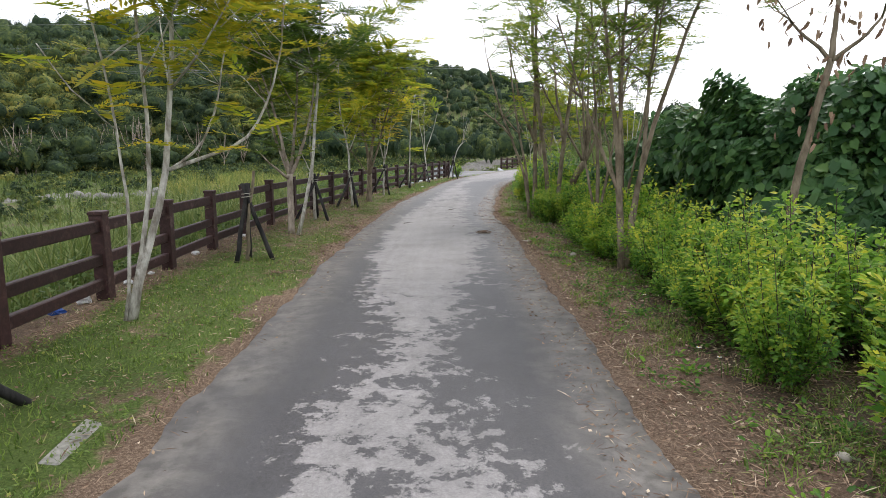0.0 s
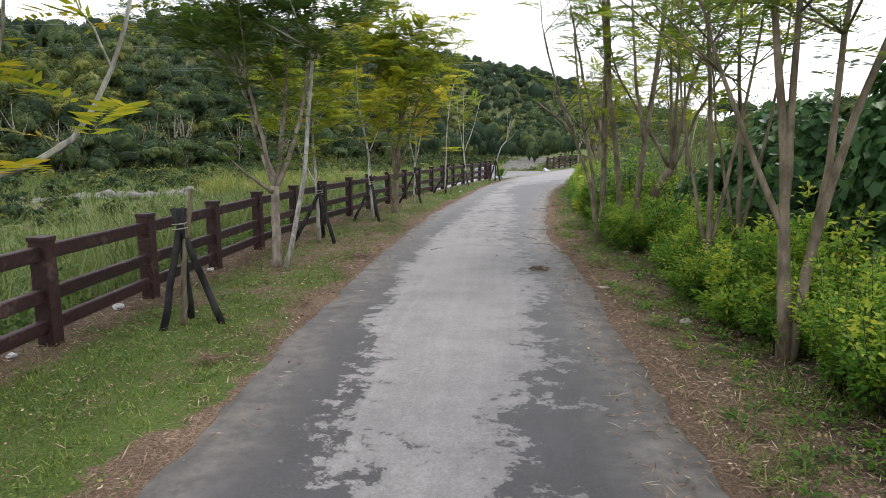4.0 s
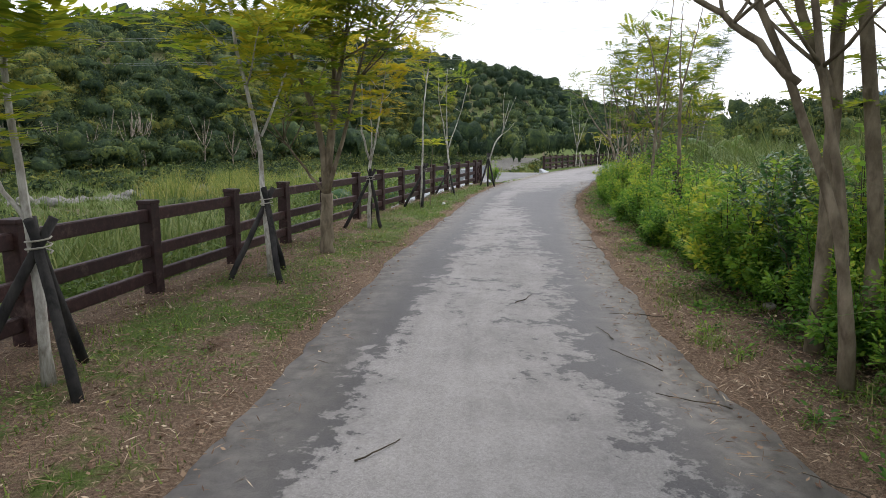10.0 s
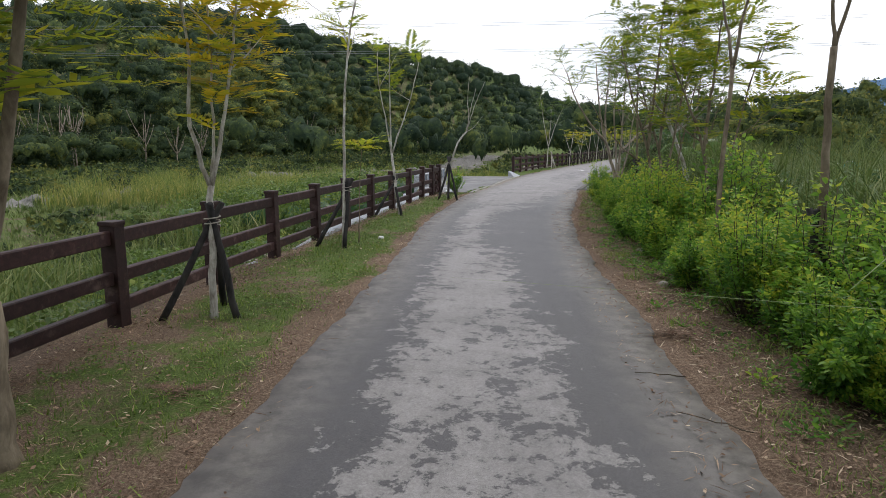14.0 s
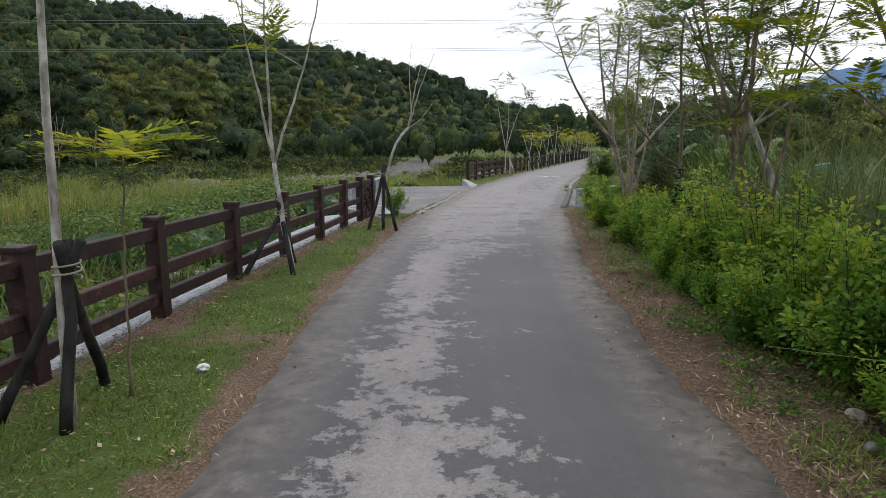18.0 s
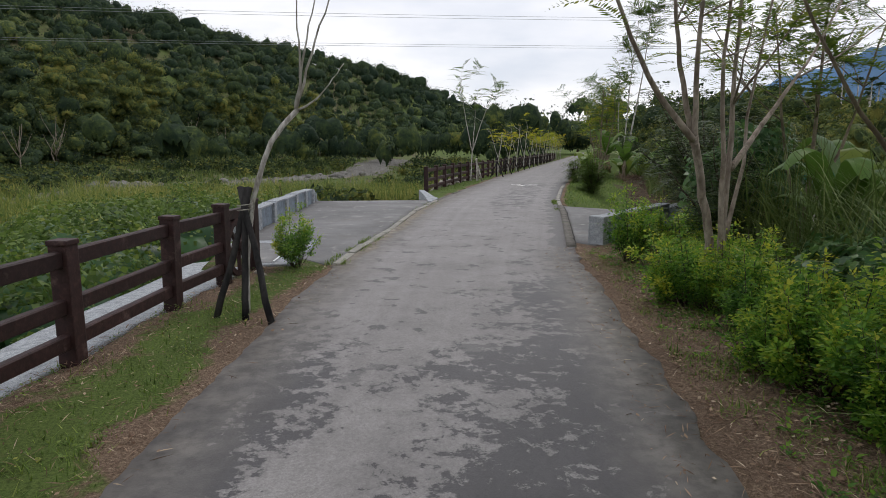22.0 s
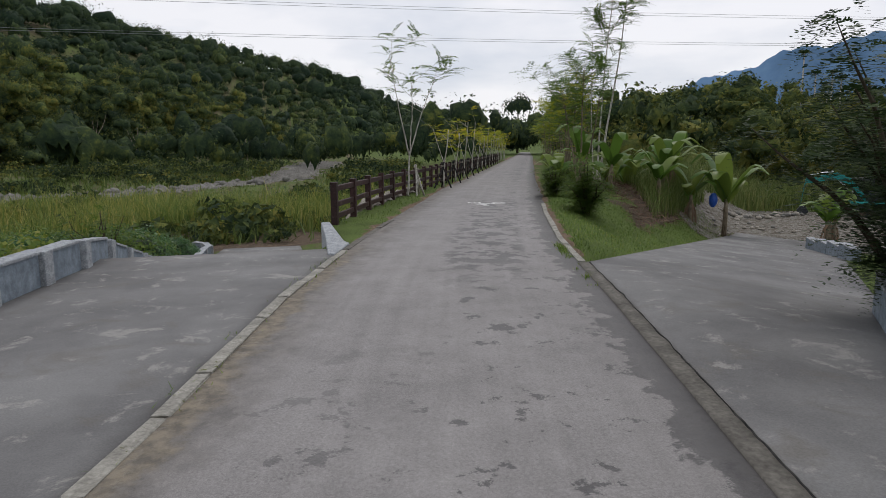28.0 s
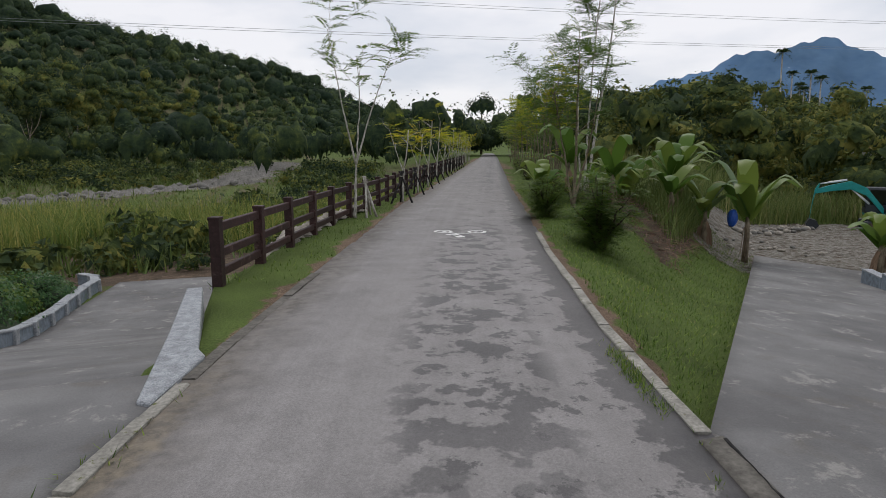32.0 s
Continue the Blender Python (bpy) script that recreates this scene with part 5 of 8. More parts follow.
tree("young_tree", -1.8, 22.35, [(0.045, 0.018, [(0.05, 0, -0.05), (0, 0, 1.1), (-0.04, 0, 2.06), (-0.33, -0.09, 3.2), (-0.29, -0.07, 4.7)]), (0.02, 0.01, [(0, 0, 1.9), (0.3, 0.1, 2.6), (0.5, 0.2, 3.6)])],
     "staked young tree with olive-yellow feathery leaves", M_BARK_PALE, M_LEAF_YEL, 190, 0.75, 2.0, 0.62, 5, 0.5, G_L)
tree("roadside_tree", -1.42, 24.3, [
    (0.125, 0.1, [(0, 0, -0.05), (0.02, 0, 1.0)]),
    (0.075, 0.02, [(0.02, 0, 0.95), (0.09, 0.02, 1.97), (0.42, 0.08, 3.6), (0.54, 0.1, 5.0)]),
    (0.07, 0.02, [(0.02, 0, 0.95), (-0.06, -0.01, 2.2), (-0.5, -0.12, 3.2), (-0.8, -0.19, 4.5)]),
    (0.065, 0.02, [(0.02, 0, 0.95), (0.2, 0.04, 2.4), (0.12, 0.3, 3.6), (-0.07, 0.4, 4.9), (0.1, 0.4, 6.6)]),
    (0.03, 0.012, [(0.02, 0, 0.95), (-0.34, -0.08, 1.44), (-0.85, -0.21, 2.2)]),
    (0.045, 0.018, [(0.02, 0, 0.95), (0.35, -0.1, 1.9), (0.75, -0.25, 3.3), (0.95, -0.3, 4.3)]),
], "vase-shaped roadside tree with five grey-brown stems and olive leaves", M_BARK, M_LEAF_YEL, 640, 0.85, 2.0, 0.22, 8, 0.75, G_L)
tree("young_tree", -1.21, 27.5, [
    (0.045, 0.035, [(-0.02, 0, -0.05), (0.04, 0, 1.47)]),
    (0.028, 0.01, [(0.04, 0, 1.45), (-0.16, -0.04, 2.0), (-0.1, 0, 2.8), (-0.2, -0.05, 3.9)]),
    (0.028, 0.01, [(0.04, 0, 1.45), (0.25, 0.06, 2.4), (0.43, 0.11, 3.7)]),
    (0.02, 0.01, [(0.04, 0, 1.45), (0.05, 0.2, 2.4), (0.0, 0.3, 3.4)]),
], "staked young tree forking into thin stems with yellow sprays", M_BARK_PALE, M_LEAF_YEL, 110, 0.75, 1.9, 0.85, 3, 0.45, G_L)
tree("young_tree", -0.4, 32.3, [(0.04, 0.016, [(-0.05, 0, -0.05), (-0.01, 0, 1.28), (0, 0, 2.3), (0.1, 0.02, 3.76), (0.3, 0.04, 4.6)]), (0.012, 0.006, [(0.1, 0.03, 3.7), (-0.1, 0, 4.3)])],
     "tall thin staked tree with a sparse feathery tip", M_BARK_PALE, M_LEAF_YEL, 22, 0.75, 3.4, 0.4, 2, 0.5, G_L)
tree("sapling", -0.22, 32.75, [(0.014, 0.006, [(0, 0, -0.02), (0.03, 0, 0.9), (0.08, 0.02, 1.85)])], "slender sapling with one yellow fern-like tuft", M_BARK, M_LEAF_YEL, 14, 0.7, 1.7, 0.55, 0, 0.4, "", 12, 0.3)
tree("young_tree", 0.3, 37.7, [
    (0.05, 0.035, [(0.04, 0, -0.05), (-0.12, 0, 1.16), (-0.17, 0, 1.66)]),
    (0.026, 0.01, [(-0.17, 0, 1.62), (-0.39, -0.05, 2.93), (-0.54, -0.07, 3.7), (-0.5, 0, 4.4)]),
    (0.03, 0.01, [(-0.17, 0, 1.62), (-0.22, -0.03, 3.4), (-0.19, -0.02, 4.6)]),
    (0.026, 0.01, [(-0.17, 0, 1.62), (0.18, 0.02, 2.65), (0.5, 0.04, 3.63), (0.6, 0.05, 4.3)]),
], "staked pale tree with three thin stems and airy leaves", M_BARK_PALE, M_LEAF_YEL, 34, 0.75, 3.2, 0.38, 2, 0.5, G_L)
tree("bare_tree", 1.79, 42.4, [
    (0.036, 0.03, [(-0.02, 0.12, -0.05), (0.03, 0.1, 0.7), (0.11, 0.01, 1.39), (0.34, 0.01, 2.06), (0.64, 0.02, 2.35)]),
    (0.02, 0.006, [(0.62, 0.02, 2.33), (0.73, 0.01, 3.0), (0.93, 0.01, 3.8)]),
    (0.02, 0.006, [(0.62, 0.02, 2.33), (0.85, 0.0, 3.1), (1.22, -0.01, 4.0)]),
    (0.014, 0.005, [(0.62, 0.02, 2.33), (0.94, 0.01, 2.54), (1.17, -0.01, 2.87)]),
    (0.014, 0.005, [(0.68, 0.02, 2.7), (0.66, 0.1, 3.4), (0.72, 0.15, 4.2)]),
], "leaning bare staked tree with upright twigs", M_BARK_PALE, M_LEAF_GRN, 0, 0.5, 9, 0.5, 0, 0.4)
tree("cut_sapling", -1.98, 12.1, [(0.035, 0.025, [(0, 0, -0.05), (0.02, 0, 0.7), (0.12, 0.02, 1.15), (0.16, 0.03, 1.55)])], "cut bare sapling tied to its stakes", M_BARK, M_LEAF_GRN, 0, 0.5, 9, 0.5, 0)
tree("young_tree", -2.0, 4.9, [(0.05, 0.02, [(0, 0, -0.05), (-0.1, 0, 1.5), (-0.3, 0, 3.0), (-0.3, 0.1, 4.4)])], "staked young tree beside the fence", M_BARK_PALE, M_LEAF_YEL, 45, 0.8, 2.2, 0.6, 3, 0.5, G_L)
# land side
tree("roadside_tree", 4.3, 11.4, [
    (0.06, 0.02, [(0.0, 0, -0.05), (-0.06, 0.02, 1.04), (-0.22, 0.06, 2.5), (-0.4, 0.12, 3.8), (-0.5, 0.2, 5.2)]),
    (0.055, 0.02, [(0.05, 0, -0.05), (0.17, -0.05, 1.42), (0.52, -0.12, 2.9), (0.85, -0.2, 3.9), (1.2, -0.2, 5.0)]),
    (0.05, 0.02, [(0, 0.03, -0.05), (-0.12, 0.03, 1.64), (-0.14, 0.04, 3.1), (-0.1, 0.1, 5.0)]),
    (0.045, 0.02, [(0.08, 0.05, 0.3), (0.29, 0.1, 1.8), (0.35, 0.2, 3.1), (0.5, 0.3, 4.6)]),
    (0.035, 0.012, [(-0.08, 0.02, 1.2), (-0.45, 0.2, 2.1), (-0.8, 0.34, 3.1), (-1.1, 0.4, 4.0)]),
], "multi-stemmed tree rising from the hedge with airy green fronds", M_BARK, M_LEAF_GRN, 420, 0.8, 2.6, 0.4, 7, 0.8, G_R)
tree("roadside_tree", 5.9, 9.4, [
    (0.07, 0.04, [(-0.1, 0, -0.5), (-0.06, 0.04, 1.18), (0.0, 0, 1.87), (0.1, -0.06, 2.4), (0.18, -0.11, 2.98)]),
    (0.04, 0.015, [(0.18, -0.11, 2.95), (0.2, -0.12, 3.6), (0.1, 0, 4.4)]),
    (0.03, 0.008, [(0.18, -0.11, 2.95), (-0.17, 0.1, 3.4), (-0.5, 0.3, 3.8)]),
    (0.03, 0.008, [(0.18, -0.11, 2.95), (0.5, -0.3, 3.25), (0.8, -0.4, 3.9)]),
], "twisted broken tree with peeling bark above the thicket", M_BARK, M_LEAF_GRN, 10, 0.5, 3.2, 0.3, 3, 0.5)
tree("roadside_tree", 3.65, 18.5, [
    (0.05, 0.02, [(0.08, 0, -0.05), (0.03, -0.02, 0.78), (-0.22, 0.09, 1.7), (-0.53, 0.2, 2.4), (-0.8, 0.29, 3.1), (-1.1, 0.4, 4.3)]),
    (0.035, 0.02, [(-0.39, 0.15, 2.2), (-0.68, 0.25, 2.52), (-1.2, 0.39, 2.95)]),
    (0.045, 0.02, [(0.1, 0.05, -0.05), (0.0, 0.1, 1.3), (-0.3, 0.2, 2.6), (-0.5, 0.3, 4.3)]),
], "leaning roadside tree with a broken branch over the lane", M_BARK, M_LEAF_GRN, 34, 0.8, 2.6, 0.5, 3, 0.6, G_R)
tree("roadside_tree", 5.2, 18.9, [
    (0.10, 0.09, [(-0.4, 0.1, -0.1), (-0.29, 0.12, 0.9), (0.07, -0.03, 1.55)]),
    (0.05, 0.02, [(0.07, -0.03, 1.5), (0.21, -0.09, 2.75), (0.48, -0.22, 3.82), (0.6, -0.2, 5.2)]),
    (0.045, 0.02, [(0.07, -0.03, 1.5), (-0.01, 0, 3.14), (-0.09, 0.04, 4.2), (-0.1, 0, 5.4)]),
    (0.04, 0.018, [(0.07, -0.03, 1.5), (0.5, -0.23, 2.8), (0.94, -0.45, 3.6), (1.3, -0.5, 4.6)]),
    (0.045, 0.02, [(0.07, -0.03, 1.5), (0.12, 0.05, 3.1), (0.1, 0.1, 5.2)]),
    (0.04, 0.015, [(0.02, 0, 1.6), (-0.57, 0.22, 2.71), (-1.12, 0.39, 3.6), (-1.4, 0.4, 4.8)]),
], "pollarded pale tree with many upright stems", M_BARK, M_LEAF_GRN, 130, 0.8, 2.8, 0.55, 4, 0.6, G_R)
for bx, by, hh, lab in ((6.4, 21.6, 5.0, "olive"), (4.6, 14.6, 5.4, "green"), (5.4, 15.6, 5.6, "olive")):
    tree("roadside_tree", bx, by, [(0.05, 0.018, [(0, 0, -0.1), (0.05, 0, 1.2), (-0.1, 0.05, 3.0), (-0.25, 0.1, hh)]), (0.035, 0.014, [(0.02, 0.02, 0.3), (0.35, 0.1, 1.9), (0.6, 0.2, 3.4), (0.7, 0.2, hh - 0.6)]), (0.03, 0.012, [(0, 0, 0.6), (-0.35, 0, 2.0), (-0.6, 0.1, 3.8)])],
         "thin-stemmed tree with layered %s fronds behind the hedge" % lab, M_BARK, M_LEAF_YEL if lab == "olive" else M_LEAF_GRN, 130, 0.8, 2.6, 0.3 if lab == "olive" else 0.4, 3, 0.6, G_R)
for bx, by, top, fork in ((3.98, 19.4, -0.05, -0.75), (4.32, 19.25, -0.55, -0.2), (4.5, 18.6, 0.45, -0.35)):
    tree("roadside_tree", bx, by, [(0.07, 0.04, [(0, 0, -0.1), (0.02, 0.02, 1.2), (top * 0.35, 0.05, 2.3), (top * 0.8, 0.1, 4.0), (top, 0.15, 6.0)]), (0.045, 0.02, [(top * 0.3, 0.04, 2.1), (top * 0.3 + fork * 0.6, 0.1, 3.2), (top * 0.3 + fork * 1.1, 0.1, 5.0)])],
         "tall stem leaning out of the hedge with sparse olive fronds", M_BARK, M_LEAF_YEL, 34, 0.8, 2.0, 0.1, 2, 0.6, G_R)
tree("bare_tree", 5.2, 27.2, [(0.06, 0.035, [(0.1, 0, -0.1), (0.13, -0.06, 0.85), (0.06, -0.03, 1.95), (0.05, -0.03, 2.9)]), (0.022, 0.008, [(0.05, -0.03, 2.85), (-0.02, 0.01, 3.7), (0, 0, 4.6)]), (0.022, 0.008, [(0.05, -0.03, 2.85), (0.17, -0.09, 3.54), (0.35, -0.1, 4.5)])],
     "bare grey tree stripped of leaves behind the hedge", M_BARK, M_LEAF_GRN, 0, 0.5, 9, 0.5, 1, 0.3)
tree("bare_tree", 5.67, 30.3, [(0.05, 0.03, [(0.0, 0, -0.1), (0.01, 0, 1.67), (0.05, -0.02, 3.1)]), (0.03, 0.01, [(0.05, -0.02, 3.05), (0.22, -0.09, 4.4), (0.25, -0.1, 5.4)]), (0.028, 0.01, [(0.05, -0.02, 3.05), (-0.14, 0.06, 4.1), (-0.4, 0.16, 4.9)])],
     "tall bare forked tree in the reeds", M_BARK, M_LEAF_GRN, 6, 0.5, 4.4, 0.5, 1, 0.3)
for bx, by, hh in ((7.5, 37.3, 5.0), (6.6, 35.6, 5.2), (6.9, 33.2, 4.6)):
    tree("roadside_tree", bx, by, [(0.05, 0.018, [(0.1, 0, -0.1), (-0.2, 0.1, 1.9), (-0.5, 0.2, 2.7), (-0.9, 0.3, hh - 1.0)]), (0.04, 0.014, [(-0.2, 0.1, 1.8), (-0.1, 0.1, 3.3), (0, 0.1, hh)]), (0.035, 0.014, [(0.1, 0.05, -0.1), (0.4, 0.1, 2.0), (0.8, 0.1, hh - 0.8)])],
         "airy multi-stemmed tree with olive and green fronds", M_BARK, M_LEAF_YEL if by < 36 else M_LEAF_GRN, 180, 0.75, 1.9, 0.4, 4, 0.6, G_R)
tree("roadside_tree", 8.35, 37.1, [(0.07, 0.045, [(0, 0, -0.1), (-0.47, 0.39, 1.81), (-0.8, 0.65, 2.7)]), (0.035, 0.012, [(-0.8, 0.65, 2.65), (-1.2, 0.9, 3.3), (-1.6, 1.2, 4.2)]), (0.035, 0.012, [(-0.8, 0.65, 2.65), (-1.02, 0.79, 3.5), (-1.0, 0.8, 4.8)]), (0.03, 0.012, [(-0.8, 0.65, 2.65), (-0.69, 0.55, 3.5), (-0.5, 0.4, 4.8)])],
     "leaning pale tree forking above the reeds", M_BARK_PALE, M_LEAF_GRN, 190, 0.8, 2.6, 0.5, 4, 0.6, G_R)
tree("roadside_tree", 7.7, 42.4, [
    (0.065, 0.05, [(0, 0.05, -0.1), (-0.03, 0.1, 0.9), (-0.3, -0.02, 1.6), (-0.53, -0.2, 2.1)]),
    (0.045, 0.016, [(-0.53, -0.2, 2.05), (-1.05, -0.2, 2.6), (-1.6, -0.4, 3.3), (-2.0, -0.5, 4.3)]),
    (0.042, 0.016, [(-0.5, -0.15, 2.0), (-0.72, -0.05, 3.0), (-0.9, 0, 4.7)]),
    (0.042, 0.016, [(-0.48, -0.18, 1.95), (-0.58, -0.2, 3.0), (-0.42, -0.1, 4.8)]),
    (0.06, 0.018, [(0.05, -0.1, -0.1), (0, -0.1, 0.9), (0.1, -0.05, 1.8), (0.14, 0.1, 3.06), (0.2, 0.15, 4.7)]),
    (0.042, 0.015, [(0.1, -0.05, 1.7), (1.0, 0.5, 2.45), (2.2, 1.2, 3.4), (2.8, 1.5, 4.2)]),
    (0.045, 0.016, [(0.05, -0.1, 0.3), (-0.15, -0.25, 1.7), (-0.32, -0.35, 3.0), (-0.3, -0.4, 4.6)]),
    (0.035, 0.014, [(0.08, 0.0, 0.6), (0.45, 0.2, 1.7), (0.55, 0.3, 2.7), (0.75, 0.3, 3.9)]),
], "vase-shaped tree with scarred pale stems rising from the hedge", M_BARK_WARM, M_LEAF_GRN, 230, 0.75, 2.7, 0.6, 4, 0.6, G_R)
tree("roadside_tree", 11.6, 45.6, [(0.07, 0.02, [(0, 0, -0.6), (0.1, 0, 1.5), (0.2, 0.1, 3.2), (0.3, 0.2, 5.2)]), (0.05, 0.015, [(0, 0, 0.2), (0.6, -0.2, 2.2), (1.0, -0.4, 4.2)]), (0.05, 0.015, [(0, 0, 0.2), (-0.4, 0.2, 2.2), (-0.7, 0.3, 4.4)])],
     "leafy multi-stemmed tree behind the low wall", M_BARK, M_LEAF_GRN, 380, 0.8, 2.0, 0.4, 6, 0.7, G_R)
tree("bare_tree", 7.2, 38.95, [(0.05, 0.02, [(0, 0, -0.1), (0.02, -0.02, 1.33), (0.05, -0.05, 1.9), (-0.07, 0.06, 3.3), (0.0, 0.1, 4.2)]), (0.024, 0.009, [(0.03, 0, 1.5), (-0.35, 0, 1.75), (-0.9, 0, 2.35), (-1.5, 0.1, 3.3)])], "staked dead tree wrapped in creeper", M_BARK, M_LEAF_GRN, 0, 0.5, 9, 0.5, 0)
# beyond the landing
tree("young_tree", 10.66, 71.2, [(0.06, 0.03, [(-0.05, 0, -0.05), (0.02, 0, 1.73)]), (0.035, 0.012, [(0.02, 0, 1.7), (-0.22, 0.04, 2.8), (-0.6, 0.1, 4.8), (-0.75, 0.13, 5.8)]), (0.035, 0.012, [(0.02, 0, 1.7), (0.5, -0.1, 3.4), (1.1, -0.24, 4.9)]), (0.03, 0.012, [(0.02, 0, 1.7), (0.2, 0.2, 3.4), (0.2, 0.3, 5.0)])],
     "tall slim tree with airy fronds at the far fence", M_BARK_PALE, M_LEAF_GRN, 70, 1.0, 3.3, 0.15, 3, 0.6)
for i in range(16):
    yy = 76 + i * 5.2 + rng.uniform(-0.6, 0.6)
    xx = float(np.interp(yy, FENCE2_Y, FENCE2_X)) + 0.75
    hh = rng.uniform(2.6, 4.4)
    yel = i > 4 or i == 1
    tree("young_tree", xx, yy, [(0.05, 0.02, [(0, 0, -0.05), (0.05, 0, 1.3), (0.2, 0, hh * 0.7), (0.3, 0.1, hh)]), (0.025, 0.01, [(0.05, 0, 1.2), (-0.3, 0, 2.2), (-0.5, 0.1, hh)])],
         "staked young tree far along the fence", M_BARK_PALE, M_LEAF_YEL, 55 if yel else 12, 0.9, 1.6, 0.55, 2, 0.5, G_L, 8)
for i in range(15):
    yy = 82 + i * 5.0 + rng.uniform(-1, 1)
    xx = float(edge_r(yy)) + rng.uniform(1.6, 3.4)
    hh = rng.uniform(4.6, 6.8)
    tree("roadside_tree", xx, yy, [(0.07, 0.02, [(0, 0, -0.2), (0.1, 0, 1.5), (0, 0.1, hh * 0.6), (0.1, 0.2, hh)]), (0.05, 0.015, [(0, 0, 0.1), (0.5, 0, 2.2), (0.8, 0.2, hh * 0.85)]), (0.045, 0.015, [(0, 0, 0.1), (-0.4, 0, 2.0), (-0.7, 0.1, hh * 0.8)])],
         "tall feathery tree on the land side of the lane", M_BARK, M_LEAF_GRN if i % 4 else M_LEAF_YEL, 240, 1.15, 1.3, 0.3, 4, 0.8, G_R, 8)

tree("tall_tree", 24.4, 79.8, [(0.09, 0.03, [(0, 0, -0.8), (0.5, 0, 3.5), (1.3, 0.2, 7.5), (1.7, 0.3, 11.6)]), (0.07, 0.025, [(-0.1, 0, -0.8), (0.0, 0, 3.0), (0.3, 0.2, 7.0), (0.7, 0.2, 11.2)]), (0.06, 0.02, [(-0.2, 0, -0.8), (-0.6, 0, 3.5), (-0.7, 0, 8.2)])],
     "very tall thin-stemmed tree with fronds near the top", M_BARK_PALE, M_LEAF_GRN, 300, 1.3, 5.0, 0.12, 7, 0.7)
for bx, by, hh in ((18.8, 71.6, 5.6), (24.6, 83.6, 6.0)):
    tree("roadside_tree", bx, by, [(0.08, 0.02, [(0, 0, -0.6), (0.1, 0, 2.0), (0.1, 0.1, hh * 0.6), (0.2, 0.2, hh)]), (0.06, 0.015, [(0, 0, 0.1), (0.7, 0, 2.6), (1.1, 0.2, hh * 0.85)]), (0.05, 0.015, [(0, 0, 0.1), (-0.5, 0, 2.4), (-0.9, 0.1, hh * 0.8)])],
         "dense dark feathery tree above the bank", M_BARK, M_LEAF_GRN, 420, 0.95, 1.5, 0.08, 6, 0.7, G_R, 8)


# ---- tree stakes ----
def stakes(x, y, feet, tie, label="black-painted tripod stakes tied round the tree", mat_=None):
    root = empty("tree_stakes", x, y, label=label, category="stakes", group="tree stakes")
    for fx_, fy_ in feet:
        a = np.array([fx_ - x, fy_ - y, -0.08])
        top = np.array([0.03, 0.0, tie])
        end = top + (top - a) * 0.18
        P = np.stack([a + (end - a) * t for t in np.linspace(0, 1, 6)])
        P[1:-1] += rng.normal(0, 0.008, (4, 3))
        under("stake", tube_mesh("stake", [tube(P, np.linspace(0.042, 0.034, 6), 8)], mat_ or M_STAKE), root)
    turns = [(0.085 * math.cos(k * 0.7) + 0.03, 0.085 * math.sin(k * 0.7), tie - 0.05 + 0.006 * k) for k in range(20)]
    under("tie", tube_mesh("tie", [tube(turns, np.full(20, 0.007), 5)], M_TWINE), root, "grey twine binding")


stakes(-1.98, 12.1, [(-2.12, 11.85), (-2.05, 12.4), (-1.55, 12.2)], 1.12)
stakes(-2.16, 18.39, [(-2.67, 18.08), (-2.2, 18.9), (-1.72, 18.07)], 1.05)
stakes(-1.8, 22.35, [(-2.25, 22.05), (-1.72, 22.85), (-1.45, 21.85)], 1.02)
stakes(-1.21, 27.5, [(-1.8, 27.4), (-1.3, 28.1), (-0.95, 27.5)], 1.08)
stakes(-0.4, 32.3, [(-1.0, 32.37), (-0.42, 32.15), (-0.55, 33.1)], 1.08)
stakes(0.16, 37.75, [(-0.36, 37.3), (0.42, 37.25), (0.3, 38.35)], 0.88)
stakes(1.79, 42.4, [(1.44, 42.35), (1.8, 42.22), (2.12, 42.05)], 1.25)
stakes(-2.0, 4.9, [(-1.7, 6.1), (-1.4, 5.1), (-2.3, 4.4)], 1.1)
stakes(7.2, 38.95, [(6.75, 38.7), (7.45, 39.4), (7.6, 38.4)], 1.25)
stakes(5.25, 27.2, [(4.85, 26.8), (5.55, 27.5), (5.5, 26.7)], 1.05)
stakes(11.0, 71.5, [(10.95, 71.0), (11.35, 71.2), (11.3, 72.0)], 1.1, "weathered pale tripod stakes", M_BARK_PALE)
for i in range(12):
    yy = 76 + i * 4.2
    xx = float(np.interp(yy, FENCE2_Y, FENCE2_X)) + 0.75
    stakes(xx, yy, [(xx - 0.5, yy - 0.2), (xx + 0.45, yy - 0.25), (xx + 0.1, yy + 0.5)], 1.1)


